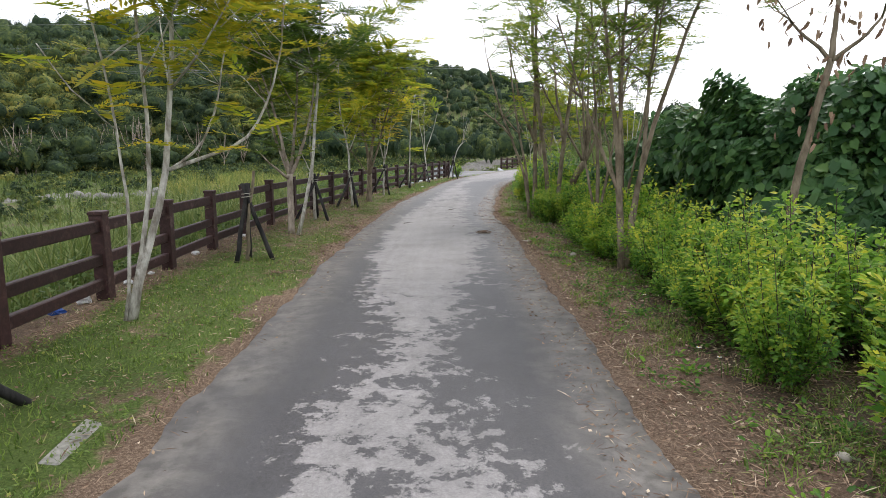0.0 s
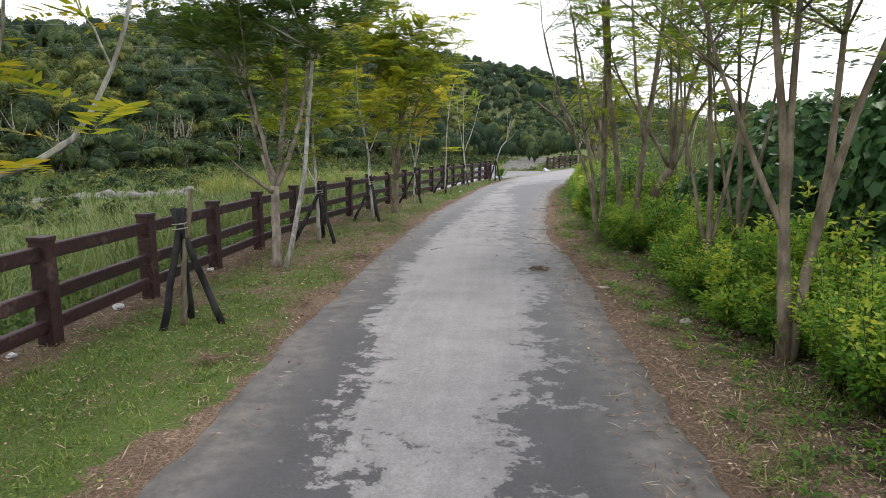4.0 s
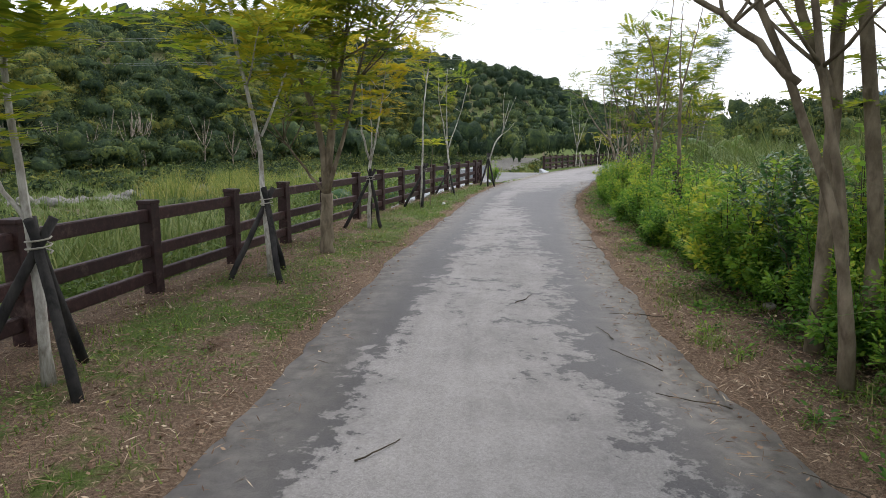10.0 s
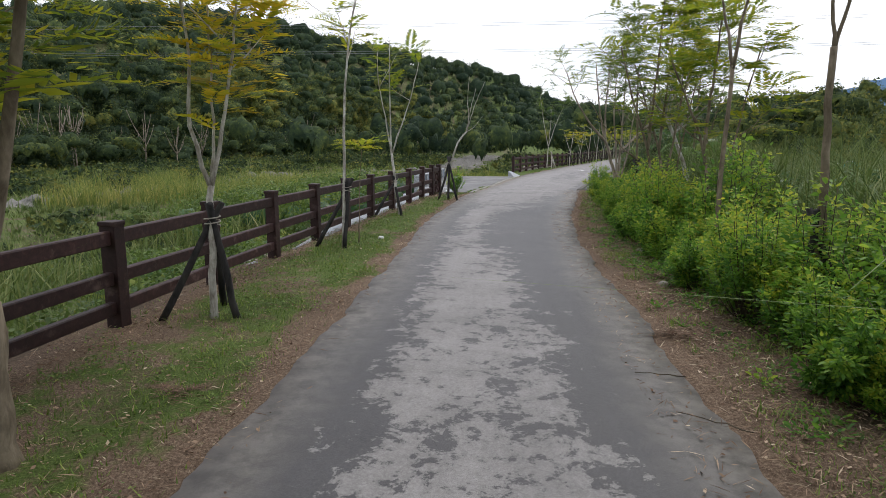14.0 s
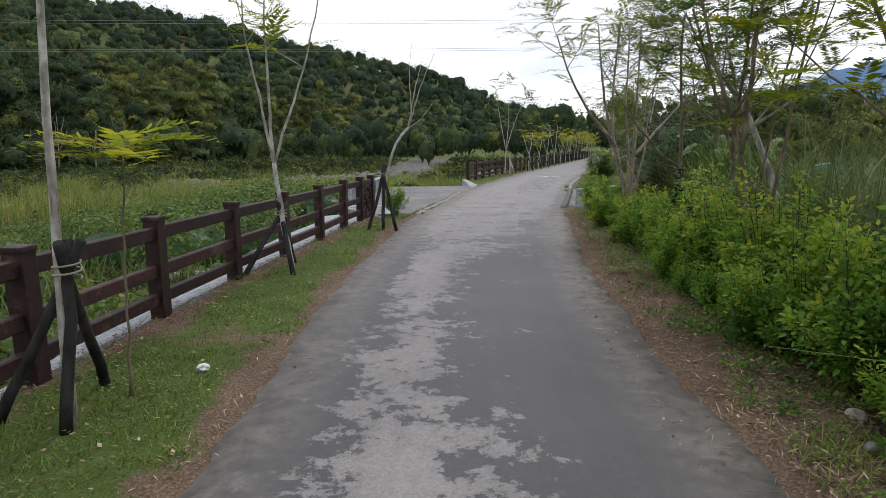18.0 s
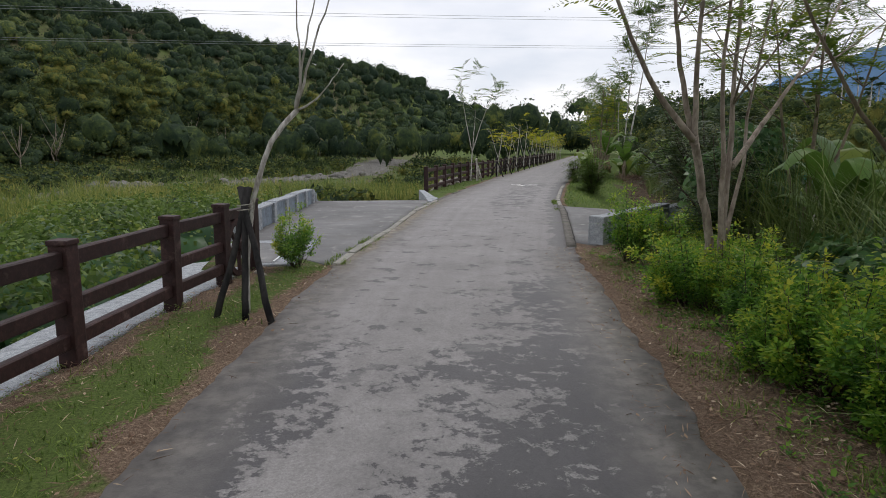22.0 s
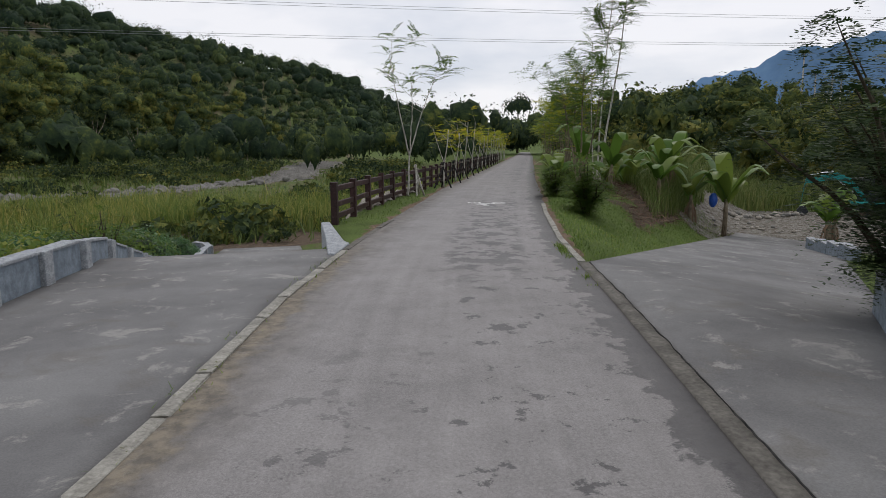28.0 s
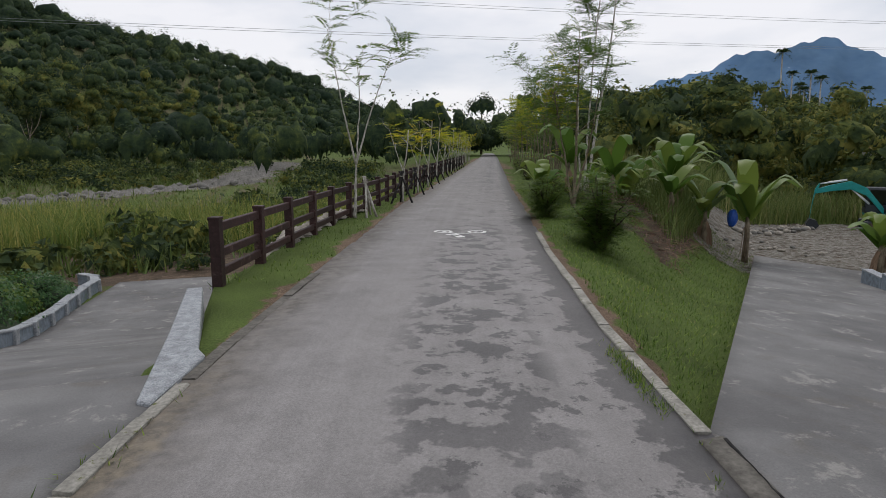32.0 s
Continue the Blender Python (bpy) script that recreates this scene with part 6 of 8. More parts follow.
# ---- hedge ----
def shrub_mesh(k, h, w, n):
    """Upright shoots set with small leaflets; a few long ones stand clear of the rest."""
    pieces, Pl, Dl, Tl = [], [], [], []
    shoots = 22 + 5 * k
    for j in range(shoots):
        a, q = rng.uniform(0, 2 * np.pi), rng.uniform(0.1, 1) ** 0.6
        long_ = j % 5 == 0
        foot = np.array([math.cos(a), math.sin(a), 0]) * 0.12 * q
        reach = w * q * rng.uniform(0.6, 1.1)
        tip = np.array([math.cos(a) * reach, math.sin(a) * reach, h * (rng.uniform(0.95, 1.28) if long_ else rng.uniform(0.45, 0.95)) * (1 - 0.3 * q * q)])
        mid = (foot + tip) / 2 + np.array([math.cos(a), math.sin(a), 0]) * 0.12 * w
        P = curve_pts([foot, mid, tip], 7, 0.015)
        pieces.append(tube(P[::2], np.linspace(0.009, 0.003, 4), 3))
        m = n // shoots
        # leaves sit in sprays along the shoot
        node = rng.uniform(0.25, 1.0, 13) ** 0.8
        t = np.clip(node[rng.integers(0, 13, m)] + rng.normal(0, 0.015, m), 0.15, 1)
        f = t * 6
        i = np.minimum(f.astype(int), 5)
        c = P[i] + (P[i + 1] - P[i]) * (f - i)[:, None]
        d = rng.normal(0, 1, (m, 3)) * np.array([1, 1, 0.5]) + np.array([math.cos(a) * 0.5, math.sin(a) * 0.5, 0.3])
        Pl.append(c + unit(d) * rng.uniform(0.0, 0.15, m)[:, None])
        Dl.append(d)
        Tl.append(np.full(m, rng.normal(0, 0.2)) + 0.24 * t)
    P, D, T = np.concatenate(Pl), np.concatenate(Dl), np.concatenate(Tl)
    N = unit(rng.normal(0, 0.5, P.shape) + np.array([0, 0, 1.0]))
    L = rng.uniform(0.03, 0.062, len(P)) * (1.05 if n > 4000 else 1.25)
    V, F = leaf_hearts(P, D, N, L, L * 0.62)
    # tint rises with height: lit top and shaded inside put into leaf colour
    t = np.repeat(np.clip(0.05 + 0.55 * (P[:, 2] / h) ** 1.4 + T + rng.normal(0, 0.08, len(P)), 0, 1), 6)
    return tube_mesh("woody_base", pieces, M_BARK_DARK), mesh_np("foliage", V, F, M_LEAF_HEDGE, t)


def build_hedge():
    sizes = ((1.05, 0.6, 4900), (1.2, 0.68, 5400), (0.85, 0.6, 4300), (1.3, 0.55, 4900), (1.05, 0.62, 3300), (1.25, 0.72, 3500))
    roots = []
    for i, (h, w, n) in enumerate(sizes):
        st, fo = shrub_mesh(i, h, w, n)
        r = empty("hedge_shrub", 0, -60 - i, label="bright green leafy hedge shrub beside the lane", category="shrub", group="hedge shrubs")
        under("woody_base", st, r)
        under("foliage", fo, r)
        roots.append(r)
    used = [False] * 6
    y = 3.0
    while y < 46.6:
        hgt = np.interp(y, [3, 8, 11, 14, 18, 21, 24, 28, 32, 36, 40, 42.6, 43.4, 45, 46], [1.05, 1.1, 1.0, 1.05, 1.05, 1.35, 1.0, 0.95, 1.05, 0.95, 0.92, 0.85, 0.5, 0.55, 0.8])
        for row in (0, 1, 2):
            if rng.random() < (0.06, 0.05, 0.25)[row] + (0.5 if 42.9 < y < 46 else 0.0) + (0.35 if row == 2 and not (19 < y < 23 or 29 < y < 35) else 0.0):
                continue
            k = int(rng.integers(4, 6)) if row else int(rng.integers(0, 4))
            s = hgt * rng.uniform(0.65, 1.25) / 1.06 * (0.9, 1.05, 1.15)[row]
            front = np.interp(y, [3, 8, 14, 20, 24, 28, 34, 38, 42, 44, 46], [1.5, 1.45, 1.4, 1.4, 1.25, 1.15, 1.1, 1.1, 1.0, 1.45, 1.6])
            x = float(edge_r(y)) + front + row * 0.7 + rng.normal(0, 0.14)
            m = pose(x, y + rng.uniform(-0.3, 0.3), float(ground_z(x, y)) - 0.02, rng.normal(0, 6), rng.normal(0, 6), rng.uniform(0, 360))
            if not used[k]:
                roots[k].matrix_basis, used[k] = m, True
                roots[k].scale = (s, s, s)
            else:
                c = copy_thing(roots[k], m)
                c.scale = (s, s, s * rng.uniform(0.85, 1.15))
        y += 0.5 + 0.35 * rng.random()
    one = copy_thing(roots[1], pose(2.17, 45.3, 0, 0, 0, 40))
    one.scale = (0.62, 0.62, 0.78)
    tagged(one, "small round green shrub at the end of the fence", "shrub")
    near = copy_thing(roots[3], pose(7.8, 44.9, 0, 3, 0, 200))
    near.scale = (0.8, 0.8, 0.95)
    tagged(near, "taller bright shrub standing before the yard wall", "shrub")
    for x, y, s in ((7.45, 42.0, 0.75), (7.75, 42.75, 0.85), (8.1, 42.1, 0.8), (8.15, 43.3, 0.8), (8.5, 44.0, 0.7), (9.0, 43.4, 0.8), (8.9, 44.8, 0.55)):
        c = copy_thing(roots[3 if s < 0.8 else 1], pose(x, y, float(ground_z(x, y)), 0, 0, 500 * s))
        c.scale = (s * 0.72, s * 0.72, s * 0.66)
    for x, y, s in ((9.0, 45.9, 0.5), (9.4, 45.2, 0.6), (10.0, 47.0, 0.6), (10.6, 46.4, 0.7)):
        c = copy_thing(roots[2], pose(x, y, float(ground_z(x, y)), 0, 0, 60 * s))
        c.scale = (s, s, s)


build_hedge()

# ---- ground cover ----


def scatter(n, x0, x1, y0, y1, keep):
    x, y = rng.uniform(x0, x1, n), rng.uniform(y0, y1, n)
    k = keep(x, y)
    return x[k], y[k]


def clumpy(x, y, s, seed):
    """Smooth patchiness between 0 and 1 made of crossed waves."""
    x, y = x + (1.4 / s) * np.sin(0.43 * s * y + seed) + (0.6 / s) * np.sin(1.3 * s * y + 2.3 * x * s * 0.31), y + (1.4 / s) * np.sin(0.39 * s * x + 2 * seed) + (0.5 / s) * np.sin(1.1 * s * x - 0.7 * s * y)
    return 0.5 + 0.25 * (np.sin(s * x + seed) * np.sin(s * 0.8 * y + 2 * seed) + np.sin(s * 1.9 * x - s * 1.3 * y + 3 * seed) * np.sin(s * 0.6 * x + s * 1.7 * y + seed))


def blade_stuff(name, x, y, h, w, lean, material, tint, label, category, segs=2, z=None):
    P = np.stack([x, y, (ground_z(x, y) if z is None else z) - 0.02], 1)
    V, F, ix = blades(P, h, w, lean, segs)
    return tagged(new(name, mesh_np(name, V, F, material, np.clip(tint, 0, 1)[ix])), label, category, kind="stuff")


def build_turf():
    def keep(x, y):
        g, _ = zone_of(x, y)
        l = edge_l(y) - x
        on_pad = (y > 45.3) & (y < 62) & (l > 0)
        return (l > 0.04) & (x > fence_x(y) - 0.2) & ~on_pad & (rng.random(len(x)) < np.clip(g * 1.1 - 0.15 + 0.55 * (clumpy(x, y, 2.3, 1.0) - 0.5), 0.03, 1) * np.where((y > 31) & (y < 46), 0.25 + 0.75 * smooth01((clumpy(x, y, 1.6, 9) - 0.35) / 0.3), 1.0))
    x, y = scatter(420000, -3.4, 3.2, 1.5, 46, keep)
    n = len(x)
    tuft = clumpy(x, y, 7.0, 2)
    blade_stuff("verge_turf", x, y, rng.uniform(0.03, 0.09, n) * (0.45 + 1.1 * tuft), rng.uniform(0.007, 0.017, n), 0.7, M_LEAF_TURF, -0.08 - 0.14 * smooth01((y - 28) / 6) + 0.34 * clumpy(x, y, 1.1, 4) + 0.5 * tuft + rng.normal(0, 0.18, n), "short green turf on the verge beside the fence", "grass", 1)
    y = np.r_[rng.uniform(4, 47.5, 70000), rng.uniform(43.5, 52, 24000)]
    x = edge_r(y) + np.r_[rng.uniform(0.05, 2.2, 70000), rng.uniform(0.3, 5.5, 24000)]
    side = -(x - 8.16) * RAMP_D[1] + (y - 47.08) * RAMP_D[0]
    ok = (rng.random(len(x)) < np.clip(2.4 * clumpy(x, y, 1.5, 4) - 0.85 + np.where(y > 43.5, 0.6, 0.0), 0, 1)) & ((side < -0.3) | (y < 46))
    x, y = x[ok], y[ok]
    n = len(x)
    blade_stuff("verge_turf", x, y, rng.uniform(0.03, 0.09, n), rng.uniform(0.006, 0.013, n), 0.9, M_LEAF_TURF, 0.35 + rng.normal(0, 0.25, n), "thin grass tufts in the leaf litter by the hedge", "grass", 1)
    x, y = scatter(60000, 6, 32, 61, 110, keep)
    n = len(x)
    blade_stuff("verge_turf", x, y, rng.uniform(0.05, 0.13, n), rng.uniform(0.015, 0.03, n), 0.6, M_LEAF_TURF, 0.4 + rng.normal(0, 0.15, n), "short grass between the lane and the far fence", "grass", 1)

    def bank(x, y):
        r = x - edge_r(y)
        e = -(x - 10.3) * RAMP_D[1] + (y - 55.14) * RAMP_D[0]
        rag = 0.9 * np.sin(1.7 * x + 1.3 * np.sin(0.9 * y)) * np.sin(1.1 * y - 0.6 * x)
        cut = (r > 3.6 + rag) & (r < 7.5 + rag) & (y > 61) & (e > 2.0)
        return (r > 0.2) & (e > 0.05) & (r < 11) & (rng.random(len(x)) < (0.35 + 0.6 * clumpy(x, y, 1.6, 2)) * np.where(cut, 0.15, 1.0))
    x, y = scatter(230000, 9, 28, 54, 82, bank)
    n = len(x)
    blade_stuff("bank_turf", x, y, rng.uniform(0.04, 0.14, n), rng.uniform(0.010, 0.024, n), 0.8, M_LEAF_TURF, -0.1 + 0.4 * clumpy(x, y, 0.9, 5) + 0.4 * clumpy(x, y, 4.0, 3) + rng.normal(0, 0.2, n), "low grass on the bank beside the lane", "grass", 1)
    # grass in the joints beside kerb and edging
    y = np.r_[rng.uniform(45.3, 48.5, 1500), rng.uniform(47.5, 57.5, 300), rng.uniform(53.4, 57.5, 2200)]
    left = np.arange(len(y)) < 1800
    x = np.where(left, edge_l(y) + np.where(rng.random(len(y)) < 0.5, 0.15, -0.1) + rng.normal(0, 0.035, len(y)), edge_r(y) - 0.22 + rng.normal(0, 0.05, len(y)))
    ok = rng.random(len(y)) < np.clip(2.6 * clumpy(x, y, 2.4, 3) - 0.85, 0, 1)
    x, y = x[ok], y[ok]
    n = len(x)
    blade_stuff("joint_grass", x, y, rng.uniform(0.03, 0.1, n), rng.uniform(0.007, 0.013, n), 0.7, M_LEAF_TURF, 0.4 + rng.normal(0, 0.2, n), "grass tufts in the joints beside the kerb", "grass", 1, z=np.full(n, 0.03))
    # green patches and straw on the land-side verge
    y = rng.uniform(3, 46, 90000)
    r = rng.uniform(0.1, 1.9, 90000)
    x = edge_r(y) + r
    ok = rng.random(len(x)) < np.clip(3.4 * clumpy(x, y, 2.9, 6) - 1.75 + 0.35 * (r - 0.9), 0, 1)
    x, y = x[ok], y[ok]
    n = len(x)
    blade_stuff("verge_turf", x, y, rng.uniform(0.05, 0.16, n), rng.uniform(0.008, 0.018, n), 0.8, M_LEAF_TURF, 0.2 + 0.5 * clumpy(x, y, 1.7, 3) + rng.normal(0, 0.2, n), "green grass patches in the litter by the hedge", "grass", 2)
    y = rng.uniform(3, 46, 620)
    x = edge_r(y) + 0.18 + 1.1 * rng.random(620) ** 0.7
    k = np.repeat(np.arange(620), 26)
    a = rng.uniform(0, 2 * np.pi, len(k))
    big = rng.uniform(0.5, 1.3, 620)[k]
    D = np.stack([np.cos(a), np.sin(a), rng.uniform(0.1, 0.9, len(k))], 1)
    P = np.stack([x[k], y[k], ground_z(x[k], y[k]) + 0.01], 1) + D * (big * rng.uniform(0.0, 0.11, len(k)))[:, None]
    L = big * rng.uniform(0.025, 0.055, len(k))
    V, F = leaf_hearts(P, D, np.tile((0, 0, 1.0), (len(k), 1)) + rng.normal(0, 0.35, (len(k), 3)), L, L * 0.62)
    tagged(new("low_weeds", mesh_np("low_weeds", V, F, M_LEAF_HEDGE, np.repeat(np.clip(0.25 + rng.normal(0, 0.2, 620), 0, 1)[k], 6))), "bright leafy weeds sprouting in the litter by the lane", "weeds", kind="stuff")
    # broad-leaved weeds in the turf and the litter
    x, y = scatter(70000, -2.9, 12, 2, 50, lambda x, y: ((edge_l(y) - x > 0.25) & (x > fence_x(y)) & (y < 45) & (clumpy(x, y, 2.1, 8) > 0.55)) | ((x - edge_r(y) > 0.35) & (x - edge_r(y) < np.where(y > 44, 4.5, 1.7)) & ((y < 46) | (-(x - 8.16) * RAMP_D[1] + (y - 47.08) * RAMP_D[0] < -0.3)) & (clumpy(x, y, 1.9, 7) > 0.38)))
    m = 6
    k = np.repeat(np.arange(len(x)), m)
    P = np.stack([x[k] + rng.normal(0, 0.05, len(k)), y[k] + rng.normal(0, 0.05, len(k)), ground_z(x[k], y[k]) + 0.015 + rng.uniform(0, 0.06, len(k))], 1)
    a = rng.uniform(0, 2 * np.pi, len(k))
    D = np.stack([np.cos(a), np.sin(a), rng.uniform(0.0, 0.7, len(k))], 1)
    L = rng.uniform(0.014, 0.04, len(k))
    V, F = leaf_quads(P, D, np.tile((0, 0, 1.0), (len(k), 1)) + rng.normal(0, 0.3, (len(k), 3)), L, L * 0.7)
    tagged(new("low_weeds", mesh_np("low_weeds", V, F, M_LEAF_CREEP, np.repeat(np.clip(0.45 + rng.normal(0, 0.25, len(x)), 0, 1)[k], 4))), "small broad-leaved weeds in turf and litter", "weeds", kind="stuff")


build_turf()


def build_litter():
    def keep(x, y):
        l, r = edge_l(y) - x, x - edge_r(y)
        near_fence = x - fence_x(y)
        left = (l > -0.4) & (near_fence > -0.25) & (y < 45.3)
        w = np.where(left, (0.14 + 0.7 * np.exp(-(l / 0.25) ** 2) + 0.6 * np.exp(-((near_fence - 0.1) / 0.35) ** 2) + 0.9 * np.exp(-((y - 17) / 6) ** 2)) * np.where(l < 0.05, 0.12, 1.0), 0)
        right = (r > -0.6) & (r < 2.6) & (y < 46.5)
        w = np.where(right, np.where(r < 0.0, 0.12 + 0.3 * np.clip(r + 0.3, 0, 1), 0.75), w)
        return rng.random(len(x)) < w * (0.5 + 0.9 * clumpy(x, y, 1.7, 3))
    x1, y1 = scatter(150000, -3.4, 3.0, 1.5, 46, keep)
    y2 = 1.5 + 45.0 * rng.random(150000) ** 1.15
    x2 = edge_r(y2) + rng.uniform(-0.6, 2.6, len(y2))
    ok = keep(x2, y2)
    x, y = np.r_[x1, x2[ok]], np.r_[y1, y2[ok]]
    n = len(x)
    on_lane = (x > edge_l(y) - 0.12) & (x < edge_r(y) + 0.05)
    P = np.stack([x, y, np.where(on_lane, 0.03, ground_z(x, y)) + rng.uniform(0.004, 0.04, n) * np.where(on_lane, 0.3, 1.0)], 1)
    a = rng.uniform(0, 2 * np.pi, n)
    D = np.stack([np.cos(a), np.sin(a), rng.normal(0, 0.3, n)], 1)
    needle = rng.random(n) < 0.72
    L = np.where(needle, rng.uniform(0.05, 0.15, n), rng.uniform(0.02, 0.05, n))
    W = np.where(needle, rng.uniform(0.004, 0.010, n), L * rng.uniform(0.4, 0.7, n))
    V, F = leaf_quads(P, D, np.tile((0, 0, 1.0), (n, 1)) + rng.normal(0, 0.35, (n, 3)), L, W)
    tt = np.repeat(np.clip(0.2 + 1.0 * rng.random(n) ** 1.1 + 0.3 * (clumpy(x, y, 1.3, 5) - 0.5), 0, 1), 4)
    tagged(new("leaf_litter", mesh_np("leaf_litter", V, F, M_LEAF_LITTER, tt)), "brown fallen leaflets and stalks along the lane", "litter", kind="stuff")
    # single dry twigs on the lane
    for tx, ty, a, l in ((2.5, 18.8, 120, 0.6), (2.75, 18.1, 150, 0.5), (2.3, 19.6, 100, 0.4), (0.35, 17.3, 50, 0.35), (1.6, 16.6, 80, 0.25), (3.3, 25.6, 165, 0.4), (3.35, 24.6, 140, 0.5), (1.5, 20.9, 60, 0.45), (3.0, 20.4, 170, 0.55), (3.1, 16.9, 130, 0.5)):
        e = np.array([math.cos(radians(a)), math.sin(radians(a)), 0]) * l
        P = curve_pts([(tx, ty, 0.035), np.array((tx, ty, 0.045)) + e * 0.5 + rng.normal(0, 0.03, 3) * (1, 1, 0), np.array((tx, ty, 0.035)) + e], 7, 0.006)
        P[:, 2] = np.clip(P[:, 2], 0.03, 0.06)
        o = empty("twig", tx, ty, 0, label="dry brown twig lying on the lane", category="twig", group="twigs")
        under("stalk", tube_mesh("stalk", [tube(P - np.array((tx, ty, 0)), np.linspace(0.006, 0.003, 7), 5)], M_BARK_DARK), o)


build_litter()


def rot_patch(x, y, r):
    """A shallow hole in the road filled with brown leaves, rimmed by crumbled mortar."""
    bm = bmesh.new()
    bmesh.ops.create_cone(bm, cap_ends=True, segments=28, radius1=r, radius2=r * 0.8, depth=0.03)
    for v in bm.verts:
        v.co *= 1 + 0.12 * noise.noise(v.co * 9)
    bmesh.ops.translate(bm, vec=(x, y, 0.022), verts=bm.verts)
    ob = thing("pothole_rim", bm, M_EDGE, "crumbled mortar rim round a pothole in the lane", "pothole")
    n = 240
    a, q = rng.uniform(0, 2 * np.pi, n), r * 0.85 * np.sqrt(rng.random(n))
    P = np.stack([x + q * np.cos(a), y + q * np.sin(a), 0.042 + rng.uniform(0, 0.022, n)], 1)
    D = np.stack([np.cos(3 * a), np.sin(3 * a), rng.normal(0, 0.3, n)], 1)
    L = rng.uniform(0.03, 0.08, n)
    V, F = leaf_quads(P, D, np.tile((0, 0, 1.0), (n, 1)) + rng.normal(0, 0.4, (n, 3)), L, L * 0.3)
    tagged(new("leaf_heap", mesh_np("leaf_heap", V, F, M_LEAF_LITTER, np.repeat(rng.uniform(0.1, 0.6, n), 4))), "brown dead leaves heaped in the pothole", "leaves", kind="stuff")


rot_patch(2.3, 15.55, 0.19)


# ---- river plain ----
def build_plain():
    def beyond(x, y):
        return np.where(y < 45.4, np.interp(y, FENCE_Y, FENCE_X) - np.clip(0.14 * (y - 30), 0, 2.0), np.where(y < 58, np.interp(y, WALL_Y, WALL_X), np.where(y < 80, 1.6, np.interp(y, FENCE2_Y, FENCE2_X)))) - x
    # leafy creepers just past the fence
    x, y = scatter(150000, -13, 5, 1, 60, lambda x, y: (beyond(x, y) > 0.35) & (rng.random(len(x)) < np.exp(-(beyond(x, y) - 0.4) / 6.0) * (clumpy(x, y, 0.8, 2) > 0.36)))
    n = len(x)
    lump = 0.1 + 0.85 * clumpy(x, y, 1.4, 6) ** 1.5
    z = ground_z(x, y) + lump * rng.uniform(0.3, 1.0, n)
    a = rng.uniform(0, 2 * np.pi, n)
    D = np.stack([np.cos(a), np.sin(a), rng.normal(-0.1, 0.35, n)], 1)
    L = rng.uniform(0.045, 0.1, n)
    V, F = leaf_quads(np.stack([x, y, z], 1), D, np.tile((0, 0, 1.0), (n, 1)) + rng.normal(0, 0.8, (n, 3)), L, L * 0.75)
    tagged(new("creeper_cover", mesh_np("creeper_cover", V, F, M_LEAF_CREEP, np.repeat(np.clip(-0.02 + 0.4 * clumpy(x, y, 0.5, 1) + rng.normal(0, 0.12, n), 0, 1), 4))), "bright leafy creepers below the fence", "creepers", kind="stuff")
    # grass over the plain
    x, y = scatter(105000, -75, 6, -5, 140, lambda x, y: (beyond(x, y) > 0.5) & (hill_z(x, y) < 2.5) & (river_bed(x, y) < 0.6) & (rng.random(len(x)) < np.clip(0.25 + 12.0 / np.maximum(np.hypot(x - 2, y - 20), 10), 0, 1) * np.clip(2.2 * clumpy(x, y, 0.55, 3) - 0.55, 0.04, 1) * np.clip((beyond(x, y) - 0.5) / 4, 0.4, 1)))
    n = len(x)
    d = np.hypot(x - 2, y - 22)
    tall = np.clip(clumpy(x, y, 0.23, 5), 0, 1)
    blade_stuff("plain_grass", x, y, rng.uniform(0.12, 0.45, n) + 0.75 * tall ** 2, 0.014 + d * 0.0011, 0.8, M_LEAF_REED, 0.0 + 0.7 * clumpy(x, y, 0.17, 9) * clumpy(x, y, 0.9, 2) ** 0.5 + rng.normal(0, 0.15, n), "rough green grass over the river plain", "grass", 1)
    # tussocks: blades leaning out from shared roots
    tx, ty = scatter(3600, -34, 4, 2, 95, lambda x, y: (beyond(x, y) > 0.7) & (river_bed(x, y) < 0.5) & (hill_z(x, y) < 1.0) & (rng.random(len(x)) < np.clip(14.0 / np.maximum(np.hypot(x - 2, y - 24), 8), 0.2, 1)))
    k = np.repeat(np.arange(len(tx)), 34)
    big = rng.uniform(0.35, 1.0, len(tx)) * (0.5 + 0.8 * clumpy(tx, ty, 0.3, 2))
    x, y = tx[k] + rng.normal(0, 0.16, len(k)) * big[k], ty[k] + rng.normal(0, 0.16, len(k)) * big[k]
    blade_stuff("grass_tussocks", x, y, big[k] * rng.uniform(0.6, 1.25, len(k)), 0.016 + 0.0009 * np.hypot(x - 2, y - 24), 0.85, M_LEAF_REED, np.clip(rng.normal(0.27, 0.25, len(tx)), 0, 1)[k], "arching grass tussocks over the river plain", "grass", 2)
    # taller reeds in groups
    cx, cy = [], []
    for gx, gy, s, m in ((-6.5, 27, 1.6, 900), (-7.5, 20.5, 1.5, 800), (-5.2, 15.2, 1.2, 600), (-9, 33, 1.8, 700), (-5.5, 23.5, 1.0, 500), (-11, 14, 2, 600), (-4.4, 10.8, 0.7, 350), (-3.9, 7.4, 0.6, 300), (-12, 26, 2, 600), (-8, 42, 2.2, 600)):
        cx.append(rng.normal(gx, s, m))
        cy.append(rng.normal(gy, s, m))
    x, y = np.concatenate(cx), np.concatenate(cy)
    k = (beyond(x, y) > 0.9) & (river_bed(x, y) < 0.4)
    x, y = x[k], y[k]
    n = len(x)
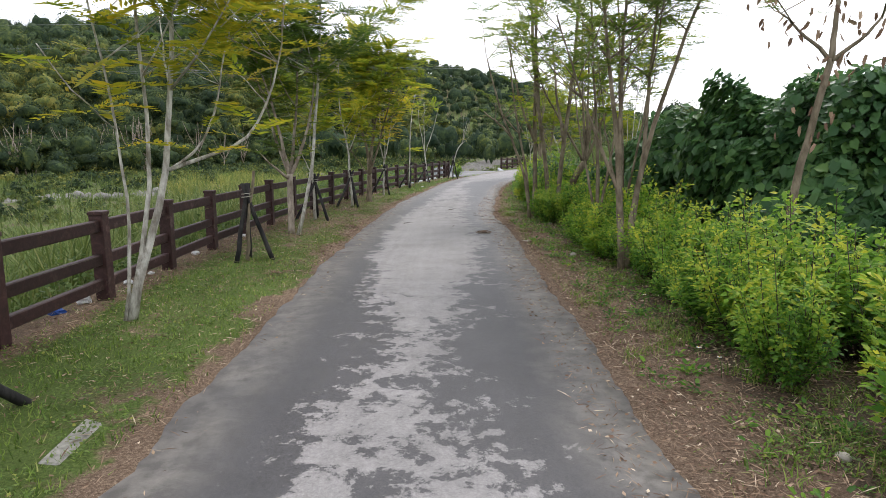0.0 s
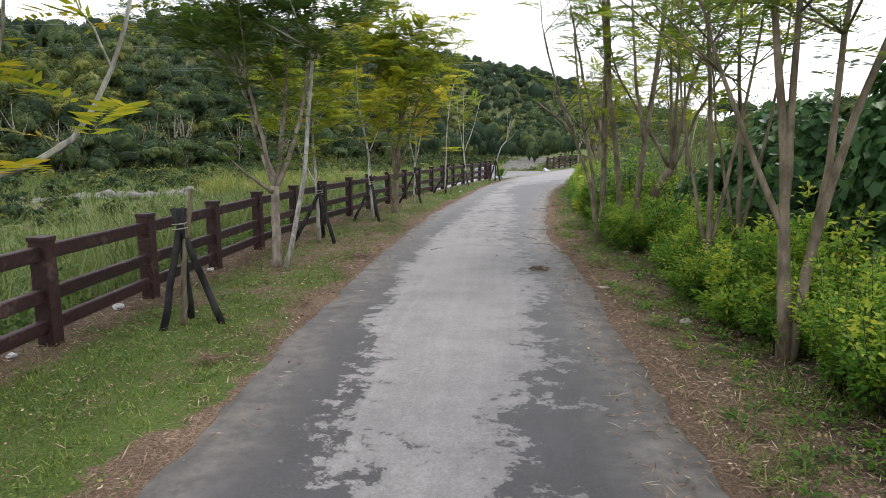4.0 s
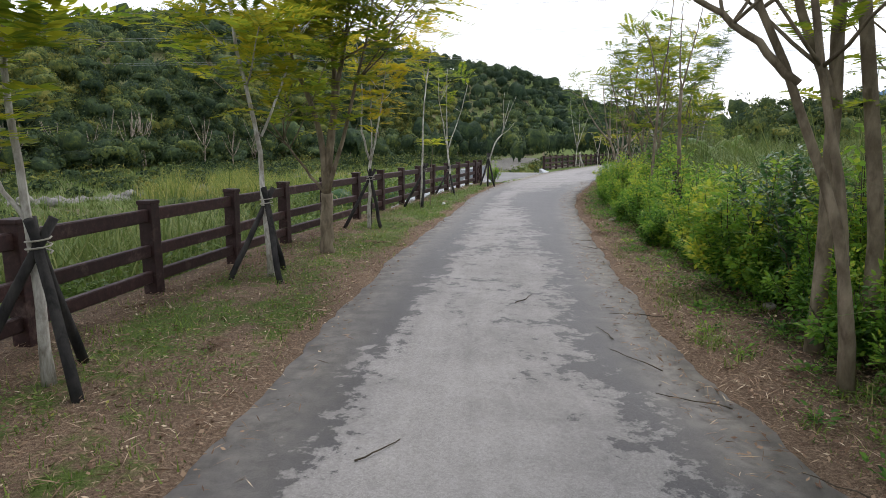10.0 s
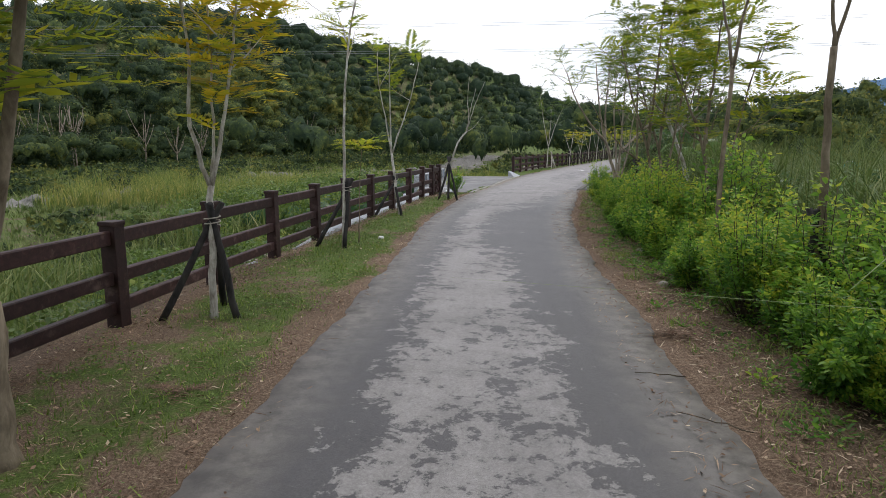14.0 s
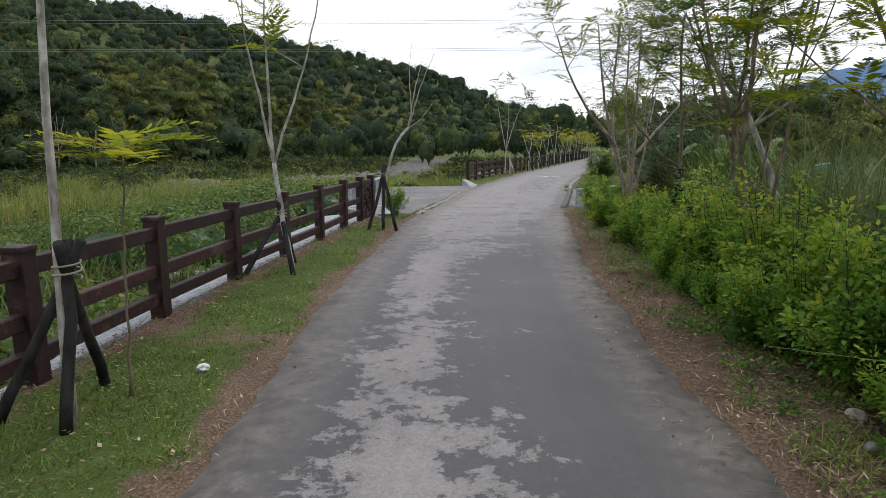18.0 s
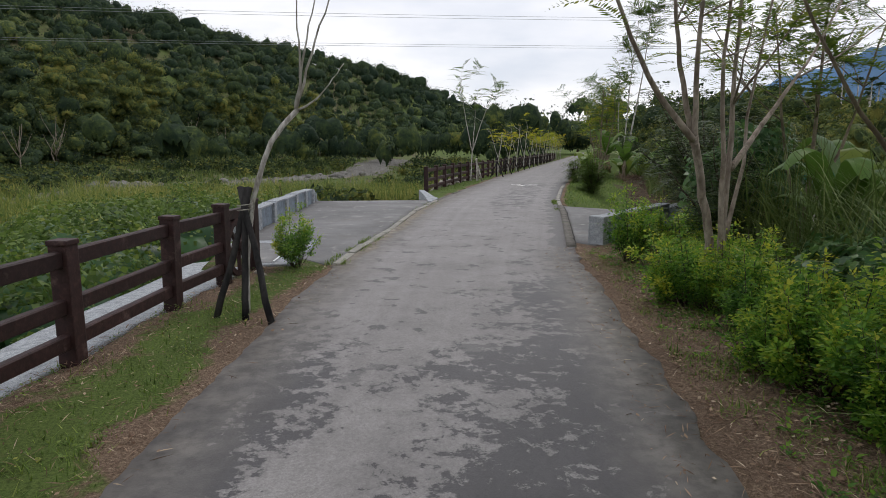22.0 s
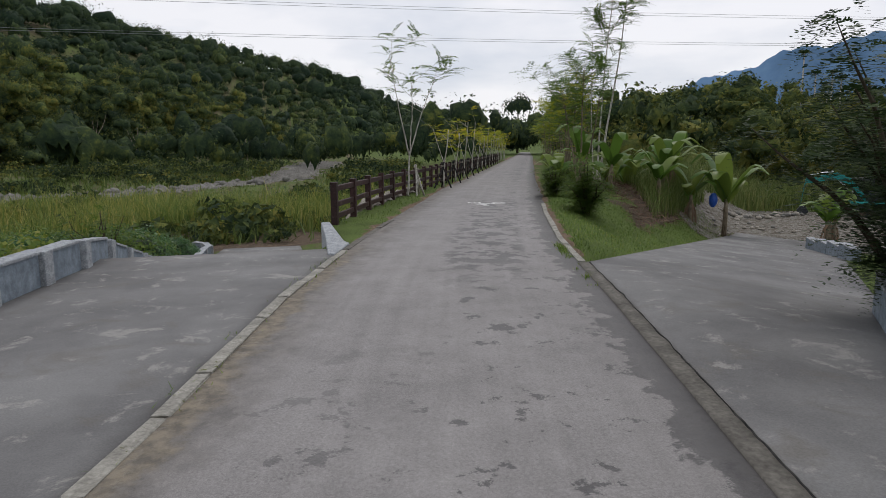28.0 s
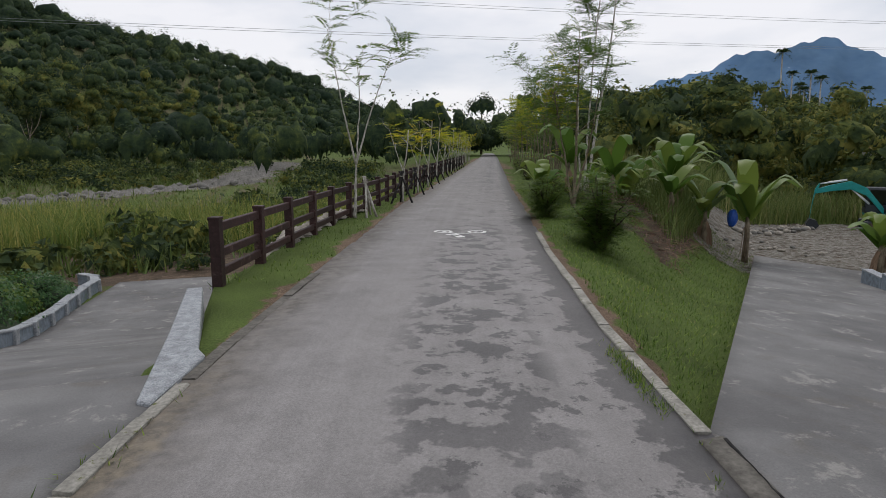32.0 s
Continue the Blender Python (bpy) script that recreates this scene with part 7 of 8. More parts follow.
    blade_stuff("tall_reeds", x, y, rng.uniform(1.1, 2.4, n), rng.uniform(0.025, 0.05, n), 0.55, M_LEAF_REED, 0.4 + rng.normal(0, 0.18, n), "clumps of tall pale green reeds behind the fence", "reeds", 3)
    earth = lambda x, y: ((x - 1.5) / 7.5) ** 2 + ((y - 82.0) / 4.6) ** 2 < 1.05
    x, y = scatter(90000, -34, 34, 70, 140, lambda x, y: (np.interp(y, FENCE2_Y, FENCE2_X) - x > 2.8) & ((x < 0.5) | (y > 79)) & ((y < 103) | (np.interp(y, FENCE2_Y, FENCE2_X) - x < 8)) & (y > 84 - 0.55 * (4 - x).clip(0, 26)) & (clumpy(x, y, 0.22, 8) > 0.22) & ~earth(x, y) & (river_bed(x, y) < 0.45) & (rng.random(len(x)) < np.clip(1.5 - (y - 84) / 50, 0.3, 1)))
    n = len(x)
    blade_stuff("dry_reeds", x, y, rng.uniform(0.7, 1.5, n) * (0.5 + 1.5 * clumpy(x, y, 0.7, 4)) + 0.5, rng.uniform(0.04, 0.085, n), 0.5, M_LEAF_DRYREED, -0.05 + 0.55 * clumpy(x, y, 0.3, 6) + 0.45 * clumpy(x, y, 1.3, 2) + rng.normal(0, 0.17, n), "tall green and straw-yellow reeds beyond the ramp", "reeds", 2)
    # the wide plain up to the foot of the wood, growing low along the bed
    def bank_low(x, y):
        d = np.hypot(x - 3, y - 32) + 1e-3
        return np.max([river_bed(x + (x - 3) / d * k, y + (y - 32) / d * k) for k in (0, 7, 14, 22, 31, 40)], axis=0)
    n = 70000
    az, d = rng.uniform(-78, 13, n), 45 + 215 * rng.random(n) ** 1.3
    x, y = 3 + d * np.sin(np.radians(az)), 30 + d * np.cos(np.radians(az))
    ok = (beyond(x, y) > 6) & (river_bed(x, y) < 0.5) & (hill_z(x, y) < 4) & (rng.random(n) > 0.75 * bank_low(x, y)) & (rng.random(n) < clumpy(x, y, 0.11, 3) * 1.3)
    x, y, d = x[ok], y[ok], d[ok]
    n = len(x)
    blade_stuff("far_plain_grass", x, y, (rng.uniform(0.5, 1.2, n) + 0.9 * clumpy(x, y, 0.08, 7) ** 2) * (1 - 0.75 * bank_low(x, y)), 0.03 + d * 0.0012, 0.6, M_LEAF_REED, -0.05 + 0.5 * clumpy(x, y, 0.05, 2) + 0.25 * clumpy(x, y, 0.35, 4) + rng.normal(0, 0.13, n), "tall grass over the wide river plain", "grass", 1)
    # bushes on the plain
    low = np.stack([rng.uniform(-18, 1.5, 300), rng.uniform(3, 62, 300), np.zeros(300)], 1)
    gap = beyond(low[:, 0], low[:, 1])
    low = low[(gap > np.where(low[:, 1] > 32, 2.0, 1.2)) & (gap < 14)]
    behind = np.stack([rng.uniform(-11, 1.5, 230), rng.uniform(44, 74, 230), np.zeros(230)], 1)
    behind = behind[beyond(behind[:, 0], behind[:, 1]) > 1.3]
    C = np.concatenate([low, behind])
    C[:, 2] = ground_z(C[:, 0], C[:, 1]) + np.r_[np.full(len(low), 0.1), np.full(len(behind), 0.35)]
    R = np.r_[rng.uniform(0.45, 1.25, len(low)), rng.uniform(0.9, 1.7, len(behind))]
    H = R * np.r_[rng.uniform(0.4, 0.75, len(low)), rng.uniform(0.75, 1.15, len(behind))]
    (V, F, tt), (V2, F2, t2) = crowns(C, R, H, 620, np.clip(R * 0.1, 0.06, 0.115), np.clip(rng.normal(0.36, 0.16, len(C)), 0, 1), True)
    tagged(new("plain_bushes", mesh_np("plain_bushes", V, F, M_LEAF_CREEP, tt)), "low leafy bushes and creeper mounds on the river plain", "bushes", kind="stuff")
    # solid bodies with halved tint: the bushes' inner shade put into colour
    tagged(new("bush_shade", mesh_np("bush_shade", V2 - np.array([0, 0, 0.08]), F2, M_LEAF_VINE, t2 * 0.5)), "darker solid shells added as shade inside the low bushes", "bushes", kind="stuff")
    n = 1700
    az, d = rng.uniform(-75, 12, n), rng.uniform(14, 235, n)
    x, y = 3 + d * np.sin(np.radians(az)), 30 + d * np.cos(np.radians(az))
    ok = (beyond(x, y) > 3) & (bank_low(x, y) < 0.3)
    x, y = x[ok], y[ok]
    R = np.exp(rng.normal(-0.45, 0.45, len(x))) * (0.7 + np.hypot(x - 3, y - 30) / 60)
    V, F, tt = crowns(np.stack([x, y, ground_z(x, y) + 0.25], 1), R, R * 0.75, 120, np.clip(R * 0.24, 0.1, 0.5), np.clip(rng.normal(0.45, 0.3, len(x)), 0, 1), solid=False)
    tagged(new("plain_bushes", mesh_np("plain_bushes", V, F, M_LEAF_HILL, tt)), "scrub scattered over the plain", "scrub", kind="stuff")
    # pebbles and cobbles of the river bed
    x, y = scatter(260000, -46, 34, 50, 290, lambda x, y: (river_bed(x, y) > 0.5) & (rng.random(len(x)) < 0.8))
    n = len(x)
    sz = rng.uniform(0.09, 0.32, n) * np.where(rng.random(n) < 0.06, 2.4, 1.0)
    O = np.array([(1, 0, 0), (0, 1, 0), (-1, 0, 0), (0, -1, 0), (0, 0, 0.7)])
    jit = 1 + rng.normal(0, 0.2, (n, 5, 1))
    a = rng.uniform(0, 2 * np.pi, n)
    c, s_ = np.cos(a)[:, None], np.sin(a)[:, None]
    Q = np.stack([O[None, :, 0] * c - O[None, :, 1] * s_ * 0.7, O[None, :, 0] * s_ + O[None, :, 1] * c * 0.7, np.tile(O[None, :, 2], (n, 1))], -1) * jit
    V = (np.stack([x, y, ground_z(x, y)], 1)[:, None] + Q * sz[:, None, None]).reshape(-1, 3)
    F = (np.array([(0, 1, 4), (1, 2, 4), (2, 3, 4), (3, 0, 4)])[None] + (np.arange(n) * 5)[:, None, None]).reshape(-1, 3)
    tagged(new("river_cobbles", mesh_np("river_cobbles", V, F, M_COBBLE, smooth=True)), "grey cobbles and gravel of the river bed", "gravel", kind="stuff")


build_plain()


def stone_mesh(k):
    bm = bmesh.new()
    bmesh.ops.create_icosphere(bm, subdivisions=2, radius=1.0)
    for v in bm.verts:
        v.co *= 1 + 0.28 * noise.noise(v.co * 1.3 + Vector((k * 7.3, 0, 0)))
        v.co.z *= 0.62
    me = bpy.data.meshes.new("stone")
    bm.to_mesh(me)
    bm.free()
    me.polygons.foreach_set("use_smooth", np.ones(len(me.polygons), bool))
    me.materials.append(M_COBBLE if k > 2 else M_STONE)
    return me


STONES = [stone_mesh(k) for k in range(5)]


def stone(x, y, s, label, group="", z=None, sink=0.2):
    ob = tagged(new("stone", STONES[int(rng.integers(3, 5)) if "river bed" in label else int(rng.integers(0, 5))]), label, "stone", group)
    ob.matrix_basis = pose(x, y, (float(ground_z(x, y)) if z is None else z) + s * (0.55 - sink), rng.uniform(-12, 12), rng.uniform(-12, 12), rng.uniform(0, 360)) @ Matrix.Diagonal((s, s * rng.uniform(0.75, 1.1), s * rng.uniform(0.8, 1.1), 1))


for sx, sy, ss in ((5.02, 31.8, 0.07), (4.76, 31.35, 0.06), (4.95, 30.9, 0.05), (4.1, 17.4, 0.06), (3.95, 5.2, 0.05), (4.3, 20.9, 0.08), (1.62, 44.9, 0.07), (1.72, 44.65, 0.055), (1.5, 44.45, 0.05), (3.75, 12.6, 0.07), (4.4, 29.0, 0.08)):
    stone(sx, sy, ss, "pale rounded stone in the litter", "verge stones")
for _ in range(110):
    sy = rng.uniform(62.5, 76)
    sy = sy if sy > 66 else sy + 6
    sx = max(float(np.interp(sy, FENCE2_Y, FENCE2_X)) - rng.uniform(0.5, 2.6), 6.75)
    stone(sx, sy, rng.uniform(0.09, 0.26), "grey boulder heaped below the far fence", "boulders below the fence", sink=0.1)
for _ in range(60):
    sx, sy = rng.uniform(-3.6, 0.2), rng.uniform(33, 46)
    fx0 = float(np.interp(sy, FENCE_Y, FENCE_X))
    stone(fx0 - rng.uniform(1.2, 4.2), sy, rng.uniform(0.07, 0.2), "river stone at the foot of the lining", "stones below the lining")
for k in range(70):
    (ax, ay_), (bx, by), half = BED[int(rng.integers(0, 5))]
    t = rng.random()
    stone(ax + (bx - ax) * t + rng.normal(0, half * 0.6), ay_ + (by - ay_) * t + rng.normal(0, half * 0.4), rng.uniform(0.25, 0.75), "large grey stone in the river bed", "river bed stones", sink=0.15)



def stone_heap():
    """Loose river stones tipped down the bank below the far fence."""
    n = 620
    y = rng.uniform(65.5, 73.5, n)
    x = np.interp(y, FENCE2_Y, FENCE2_X) - 0.2 - np.abs(rng.normal(0, 0.85, n))
    ok = (x > 6.6) & ((y > 66.3) | (x > np.interp(y, FENCE2_Y, FENCE2_X) - 0.12))
    x, y = x[ok], y[ok]
    n = len(x)
    sz = rng.uniform(0.1, 0.3, n)
    O = np.array([(1, 0, 0), (0.5, 0.85, 0.1), (-0.5, 0.8, 0), (-1, 0, 0.1), (-0.45, -0.85, 0), (0.5, -0.8, 0.1), (0.3, 0.25, 0.75), (-0.35, -0.2, 0.8)])
    Q = O[None] * (1 + rng.normal(0, 0.16, (n, 8, 1))) * np.stack([rng.uniform(0.8, 1.3, n), rng.uniform(0.6, 1.0, n), rng.uniform(0.6, 1.1, n)], 1)[:, None]
    a = rng.uniform(0, 2 * np.pi, n)
    c, s_ = np.cos(a)[:, None], np.sin(a)[:, None]
    Q = np.stack([Q[..., 0] * c - Q[..., 1] * s_, Q[..., 0] * s_ + Q[..., 1] * c, Q[..., 2]], -1)
    V = (np.stack([x, y, ground_z(x, y) + rng.uniform(0, 0.12, n)], 1)[:, None] + Q * sz[:, None, None]).reshape(-1, 3)
    T = np.array([(0, 1, 6), (1, 2, 6), (2, 7, 6), (2, 3, 7), (3, 4, 7), (4, 5, 7), (5, 6, 7), (5, 0, 6)])
    F = (T[None] + (np.arange(n) * 8)[:, None, None]).reshape(-1, 3)
    tagged(new("stone_heap", mesh_np("stone_heap", V, F, M_STONE)), "loose grey river stones tipped below the far fence", "stones", kind="stuff")


stone_heap()

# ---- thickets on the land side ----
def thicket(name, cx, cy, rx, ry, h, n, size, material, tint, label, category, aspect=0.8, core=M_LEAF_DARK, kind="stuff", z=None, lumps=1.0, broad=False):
    z0 = float(ground_z(cx, cy)) if z is None else z

    def dome(a, q):
        """Points on a heap of overlapping mounds."""
        up = np.sqrt(np.clip(1 - (0.98 * q) ** 2, 0, 1))
        d = np.stack([q * np.cos(a), q * np.sin(a), up], -1)
        k = np.array([0.30 * noise.noise((u * 1.9 + cx, v * 1.9 + cy, w * 1.9)) + 0.17 * noise.noise((u * 4.6 + cy, v * 4.6, w * 4.6 + cx)) for u, v, w in d])
        return np.array([cx, cy, z0]) + d * (1 + lumps * 1.25 * k)[:, None] * np.array([rx, ry, h])

    a, q = rng.uniform(0, 2 * np.pi, n), np.sqrt(rng.random(n)) ** 0.8
    P = dome(a, q)
    out = unit((P - np.array([cx, cy, z0])) / np.array([rx, ry, h]) ** 2)
    P = P - out * (rng.exponential(0.14, n) - 0.12)[:, None] + rng.normal(0, 0.06, (n, 3))
    P[:, 2] = np.maximum(P[:, 2], z0 + 0.03)
    D = unit(np.cross(out, rng.normal(0, 1, (n, 3))) + np.array([0, 0, -0.6]) + 0.25 * out)
    N = unit(out + rng.normal(0, 0.5, (n, 3)) + np.array([0, 0, 0.4]))
    L = size * rng.uniform(0.5, 1.4, n)
    V, F = (leaf_hearts if broad else leaf_quads)(P, D, N, L, L * aspect)
    t = np.repeat(np.clip(tint + 0.3 * np.array([noise.noise(p * 0.9) for p in P]) + rng.normal(0, 0.12, n), 0, 1), 6 if broad else 4)
    tagged(new(name, mesh_np(name, V, F, material, t)), label, category, kind=kind)
    # closed dark shell added under the leaves, blocking light and standing in for shade
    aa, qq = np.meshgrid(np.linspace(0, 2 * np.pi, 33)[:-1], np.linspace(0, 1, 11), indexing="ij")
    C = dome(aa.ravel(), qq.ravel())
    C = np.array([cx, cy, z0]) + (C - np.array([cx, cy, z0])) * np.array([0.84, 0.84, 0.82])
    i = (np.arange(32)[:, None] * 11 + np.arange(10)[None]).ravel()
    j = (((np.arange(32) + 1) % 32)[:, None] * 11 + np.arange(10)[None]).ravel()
    tagged(new(name + "_shade", mesh_np(name + "_shade", C, np.stack([i, i + 1, j + 1, j], 1), core, smooth=True)), "dark shell added as shade inside the " + category, category, kind=kind)


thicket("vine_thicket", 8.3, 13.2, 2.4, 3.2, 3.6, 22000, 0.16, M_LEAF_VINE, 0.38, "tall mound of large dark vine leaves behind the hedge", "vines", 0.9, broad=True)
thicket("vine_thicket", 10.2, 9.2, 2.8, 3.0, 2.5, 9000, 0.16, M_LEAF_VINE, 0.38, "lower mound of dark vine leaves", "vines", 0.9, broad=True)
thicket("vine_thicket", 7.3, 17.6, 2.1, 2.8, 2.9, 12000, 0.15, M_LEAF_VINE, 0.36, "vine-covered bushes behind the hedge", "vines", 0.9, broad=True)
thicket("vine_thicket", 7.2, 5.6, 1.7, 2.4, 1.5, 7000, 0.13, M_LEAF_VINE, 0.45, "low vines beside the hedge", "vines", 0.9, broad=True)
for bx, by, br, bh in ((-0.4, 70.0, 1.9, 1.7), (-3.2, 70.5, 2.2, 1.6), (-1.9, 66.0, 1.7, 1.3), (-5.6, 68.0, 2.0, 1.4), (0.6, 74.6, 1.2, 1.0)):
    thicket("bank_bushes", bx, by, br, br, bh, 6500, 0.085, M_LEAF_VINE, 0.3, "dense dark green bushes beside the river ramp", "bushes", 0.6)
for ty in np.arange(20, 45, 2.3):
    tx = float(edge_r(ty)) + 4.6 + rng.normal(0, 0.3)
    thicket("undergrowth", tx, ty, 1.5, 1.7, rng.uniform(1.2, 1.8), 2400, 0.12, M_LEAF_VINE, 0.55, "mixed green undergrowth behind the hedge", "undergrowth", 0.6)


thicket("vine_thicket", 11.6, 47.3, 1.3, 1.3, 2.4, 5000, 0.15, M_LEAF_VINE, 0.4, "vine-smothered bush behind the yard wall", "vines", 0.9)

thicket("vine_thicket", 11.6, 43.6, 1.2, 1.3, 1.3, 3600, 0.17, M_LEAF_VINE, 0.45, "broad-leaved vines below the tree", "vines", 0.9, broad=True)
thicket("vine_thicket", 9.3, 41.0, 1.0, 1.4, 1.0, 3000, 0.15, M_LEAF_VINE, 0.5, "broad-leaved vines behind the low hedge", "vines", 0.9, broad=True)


def build_right_reeds():
    x, y = scatter(80000, 6, 24, 19, 46, lambda x, y: (x - edge_r(y) > 2.9) & (x - edge_r(y) < 14) & (rng.random(len(x)) < np.clip(clumpy(x, y, 0.6, 2) + 0.1, 0, 1) * np.exp(-(x - edge_r(y) - 3) / 9)))
    n = len(x)
    r = x - edge_r(y)
    blade_stuff("roadside_reeds", x, y, rng.uniform(1.3, 2.9, n) * (1 + 0.04 * r), rng.uniform(0.02, 0.042, n), 0.75, M_LEAF_REED, 0.2 + 0.3 * clumpy(x, y, 0.4, 6) + rng.normal(0, 0.13, n), "tall arching green reeds behind the hedge", "reeds", 3)
    x, y = scatter(18000, 14, 80, 20, 60, lambda x, y: (x - edge_r(y) > 10) & ((y < 47) | (x - 9 > (y - 44) * 1.6)))
    n = len(x)
    blade_stuff("field_reeds", x, y, rng.uniform(1.6, 2.8, n), rng.uniform(0.05, 0.11, n), 0.4, M_LEAF_REED, 0.15 + rng.normal(0, 0.15, n) + 0.3 * clumpy(x, y, 0.15, 4), "broad field of tall reeds on the land side", "reeds", 2)
    x, y = scatter(12000, 11, 60, -8, 20, lambda x, y: clumpy(x, y, 0.3, 2) > 0.3)
    n = len(x)
    blade_stuff("field_reeds", x, y, rng.uniform(1.2, 2.2, n), rng.uniform(0.05, 0.1, n), 0.5, M_LEAF_REED, 0.2 + rng.normal(0, 0.15, n), "tall reeds over the ground behind the vines", "reeds", 2)
    # reeds and dead stalks on the bank by the yard
    x, y = scatter(60000, 14, 30, 60, 84, lambda x, y: (x - edge_r(y) > 5.0) & (y > 64) & (-(x - 10.3) * RAMP_D[1] + (y - 55.14) * RAMP_D[0] > 2.2) & (rng.random(len(x)) < clumpy(x, y, 0.7, 2) + 0.1))
    n = len(x)
    r = x - edge_r(y)
    blade_stuff("bank_reeds", x, y, rng.uniform(0.9, 1.9, n) * np.clip(r / 7, 0.5, 1.35), rng.uniform(0.02, 0.045, n), 0.5, M_LEAF_REED, 0.25 + rng.normal(0, 0.15, n), "green reeds on the bank above the yard", "reeds", 3)
    x, y = scatter(20000, 13, 26, 58, 78, lambda x, y: (x - edge_r(y) > 3.4) & (y > 61) & (-(x - 10.3) * RAMP_D[1] + (y - 55.14) * RAMP_D[0] > 1.8) & (x - edge_r(y) < 7.5))
    n = len(x)
    a = rng.uniform(0, 2 * np.pi, n)
    L = rng.uniform(0.25, 0.9, n)
    V, F = leaf_quads(np.stack([x, y, ground_z(x, y) + rng.uniform(0.03, 0.4, n) * clumpy(x, y, 1.2, 3)], 1), np.stack([np.cos(a), np.sin(a), rng.normal(-0.02, 0.25, n)], 1), np.tile((0, 0, 1.0), (n, 1)) + rng.normal(0, 0.3, (n, 3)), L, 0.022)
    tagged(new("cut_reeds", mesh_np("cut_reeds", V, F, M_LEAF_LITTER, np.repeat(rng.uniform(0.0, 0.35, n), 4))), "brown cut reed stalks lying on the bank", "stalks", kind="stuff")


build_right_reeds()


def feather_bush(x, y, h, r, n, leaf, tint, label, z=None, length=0.5, droop=0.5, category="bush"):
    """A bush or tree whose whole outline is feathered sprays on upward branches."""
    z0 = float(ground_z(x, y)) if z is None else z
    root = empty("feathery_bush", x, y, z0, label=label, category=category)
    P, D = [], []
    for k in range(14):
        a, q = rng.uniform(0, 2 * np.pi), rng.uniform(0.2, 1)
        end = np.array([math.cos(a) * r * q, math.sin(a) * r * q, h * rng.uniform(0.55, 1.0) * (1 - 0.3 * q)])
        Q = curve_pts([(0, 0, -0.1), end * np.array([0.35, 0.35, 0.5]), end], 9, 0.02)
        under("branch", tube_mesh("branch", [tube(Q, np.linspace(0.03 + 0.01 * h, 0.006, 9), 6)], M_BARK_DARK), root)
        for q_ in Q[2:]:
            P.append(q_)
            D.append((math.cos(a), math.sin(a), 0.1))
    P, D = np.array(P), np.array(D)
    i = rng.integers(0, len(P), n)
    a = rng.uniform(0, 2 * np.pi, n)
    V, F, ix = fronds(P[i] + rng.normal(0, 0.05 + 0.05 * r, (n, 3)), D[i] * 0.7 + np.stack([np.cos(a), np.sin(a), rng.uniform(-0.3, 0.4, n)], 1), length * rng.uniform(0.6, 1.25, n), 10, 0.22, 0.17, droop)
    under("crown", mesh_np("crown", V, F, leaf, np.clip(tint + rng.normal(0, 0.15, n), 0, 1)[ix]), root)
    return root


feather_bush(13.3, 51.4, 4.8, 2.3, 1750, M_LEAF_DARK, 0.45, "large dark fine-leaved tree leaning over the yard wall", length=0.55, droop=0.8, category="tree")
feather_bush(11.9, 49.2, 3.0, 1.5, 1000, M_LEAF_DARK, 0.55, "dark feathery bush behind the low wall")
feather_bush(10.2, 45.9, 2.6, 1.3, 900, M_LEAF_DARK, 0.4, "dark feathery bush below the yard wall")
feather_bush(12.6, 48.6, 4.2, 2.0, 1200, M_LEAF_DARK, 0.4, "dark fine-leaved tree leaning over the yard wall", length=0.55, droop=0.8, category="tree")
feather_bush(15.4, 64.5, 2.0, 0.95, 1050, M_LEAF_GRN, 0.12, "dark green feathery bush on the grass bank", length=0.5)
feather_bush(16.6, 69.5, 1.6, 0.9, 700, M_LEAF_GRN, 0.25, "green feathery bush on the bank", length=0.5)
for k in range(10):
    yy = 74 + k * 4.5
    xx = float(edge_r(yy)) + rng.uniform(1.5, 2.6)
    feather_bush(xx, yy, rng.uniform(1.1, 1.9), 0.9, 220, M_LEAF_GRN, 0.5, "green feathery bush beside the lane", length=0.5)


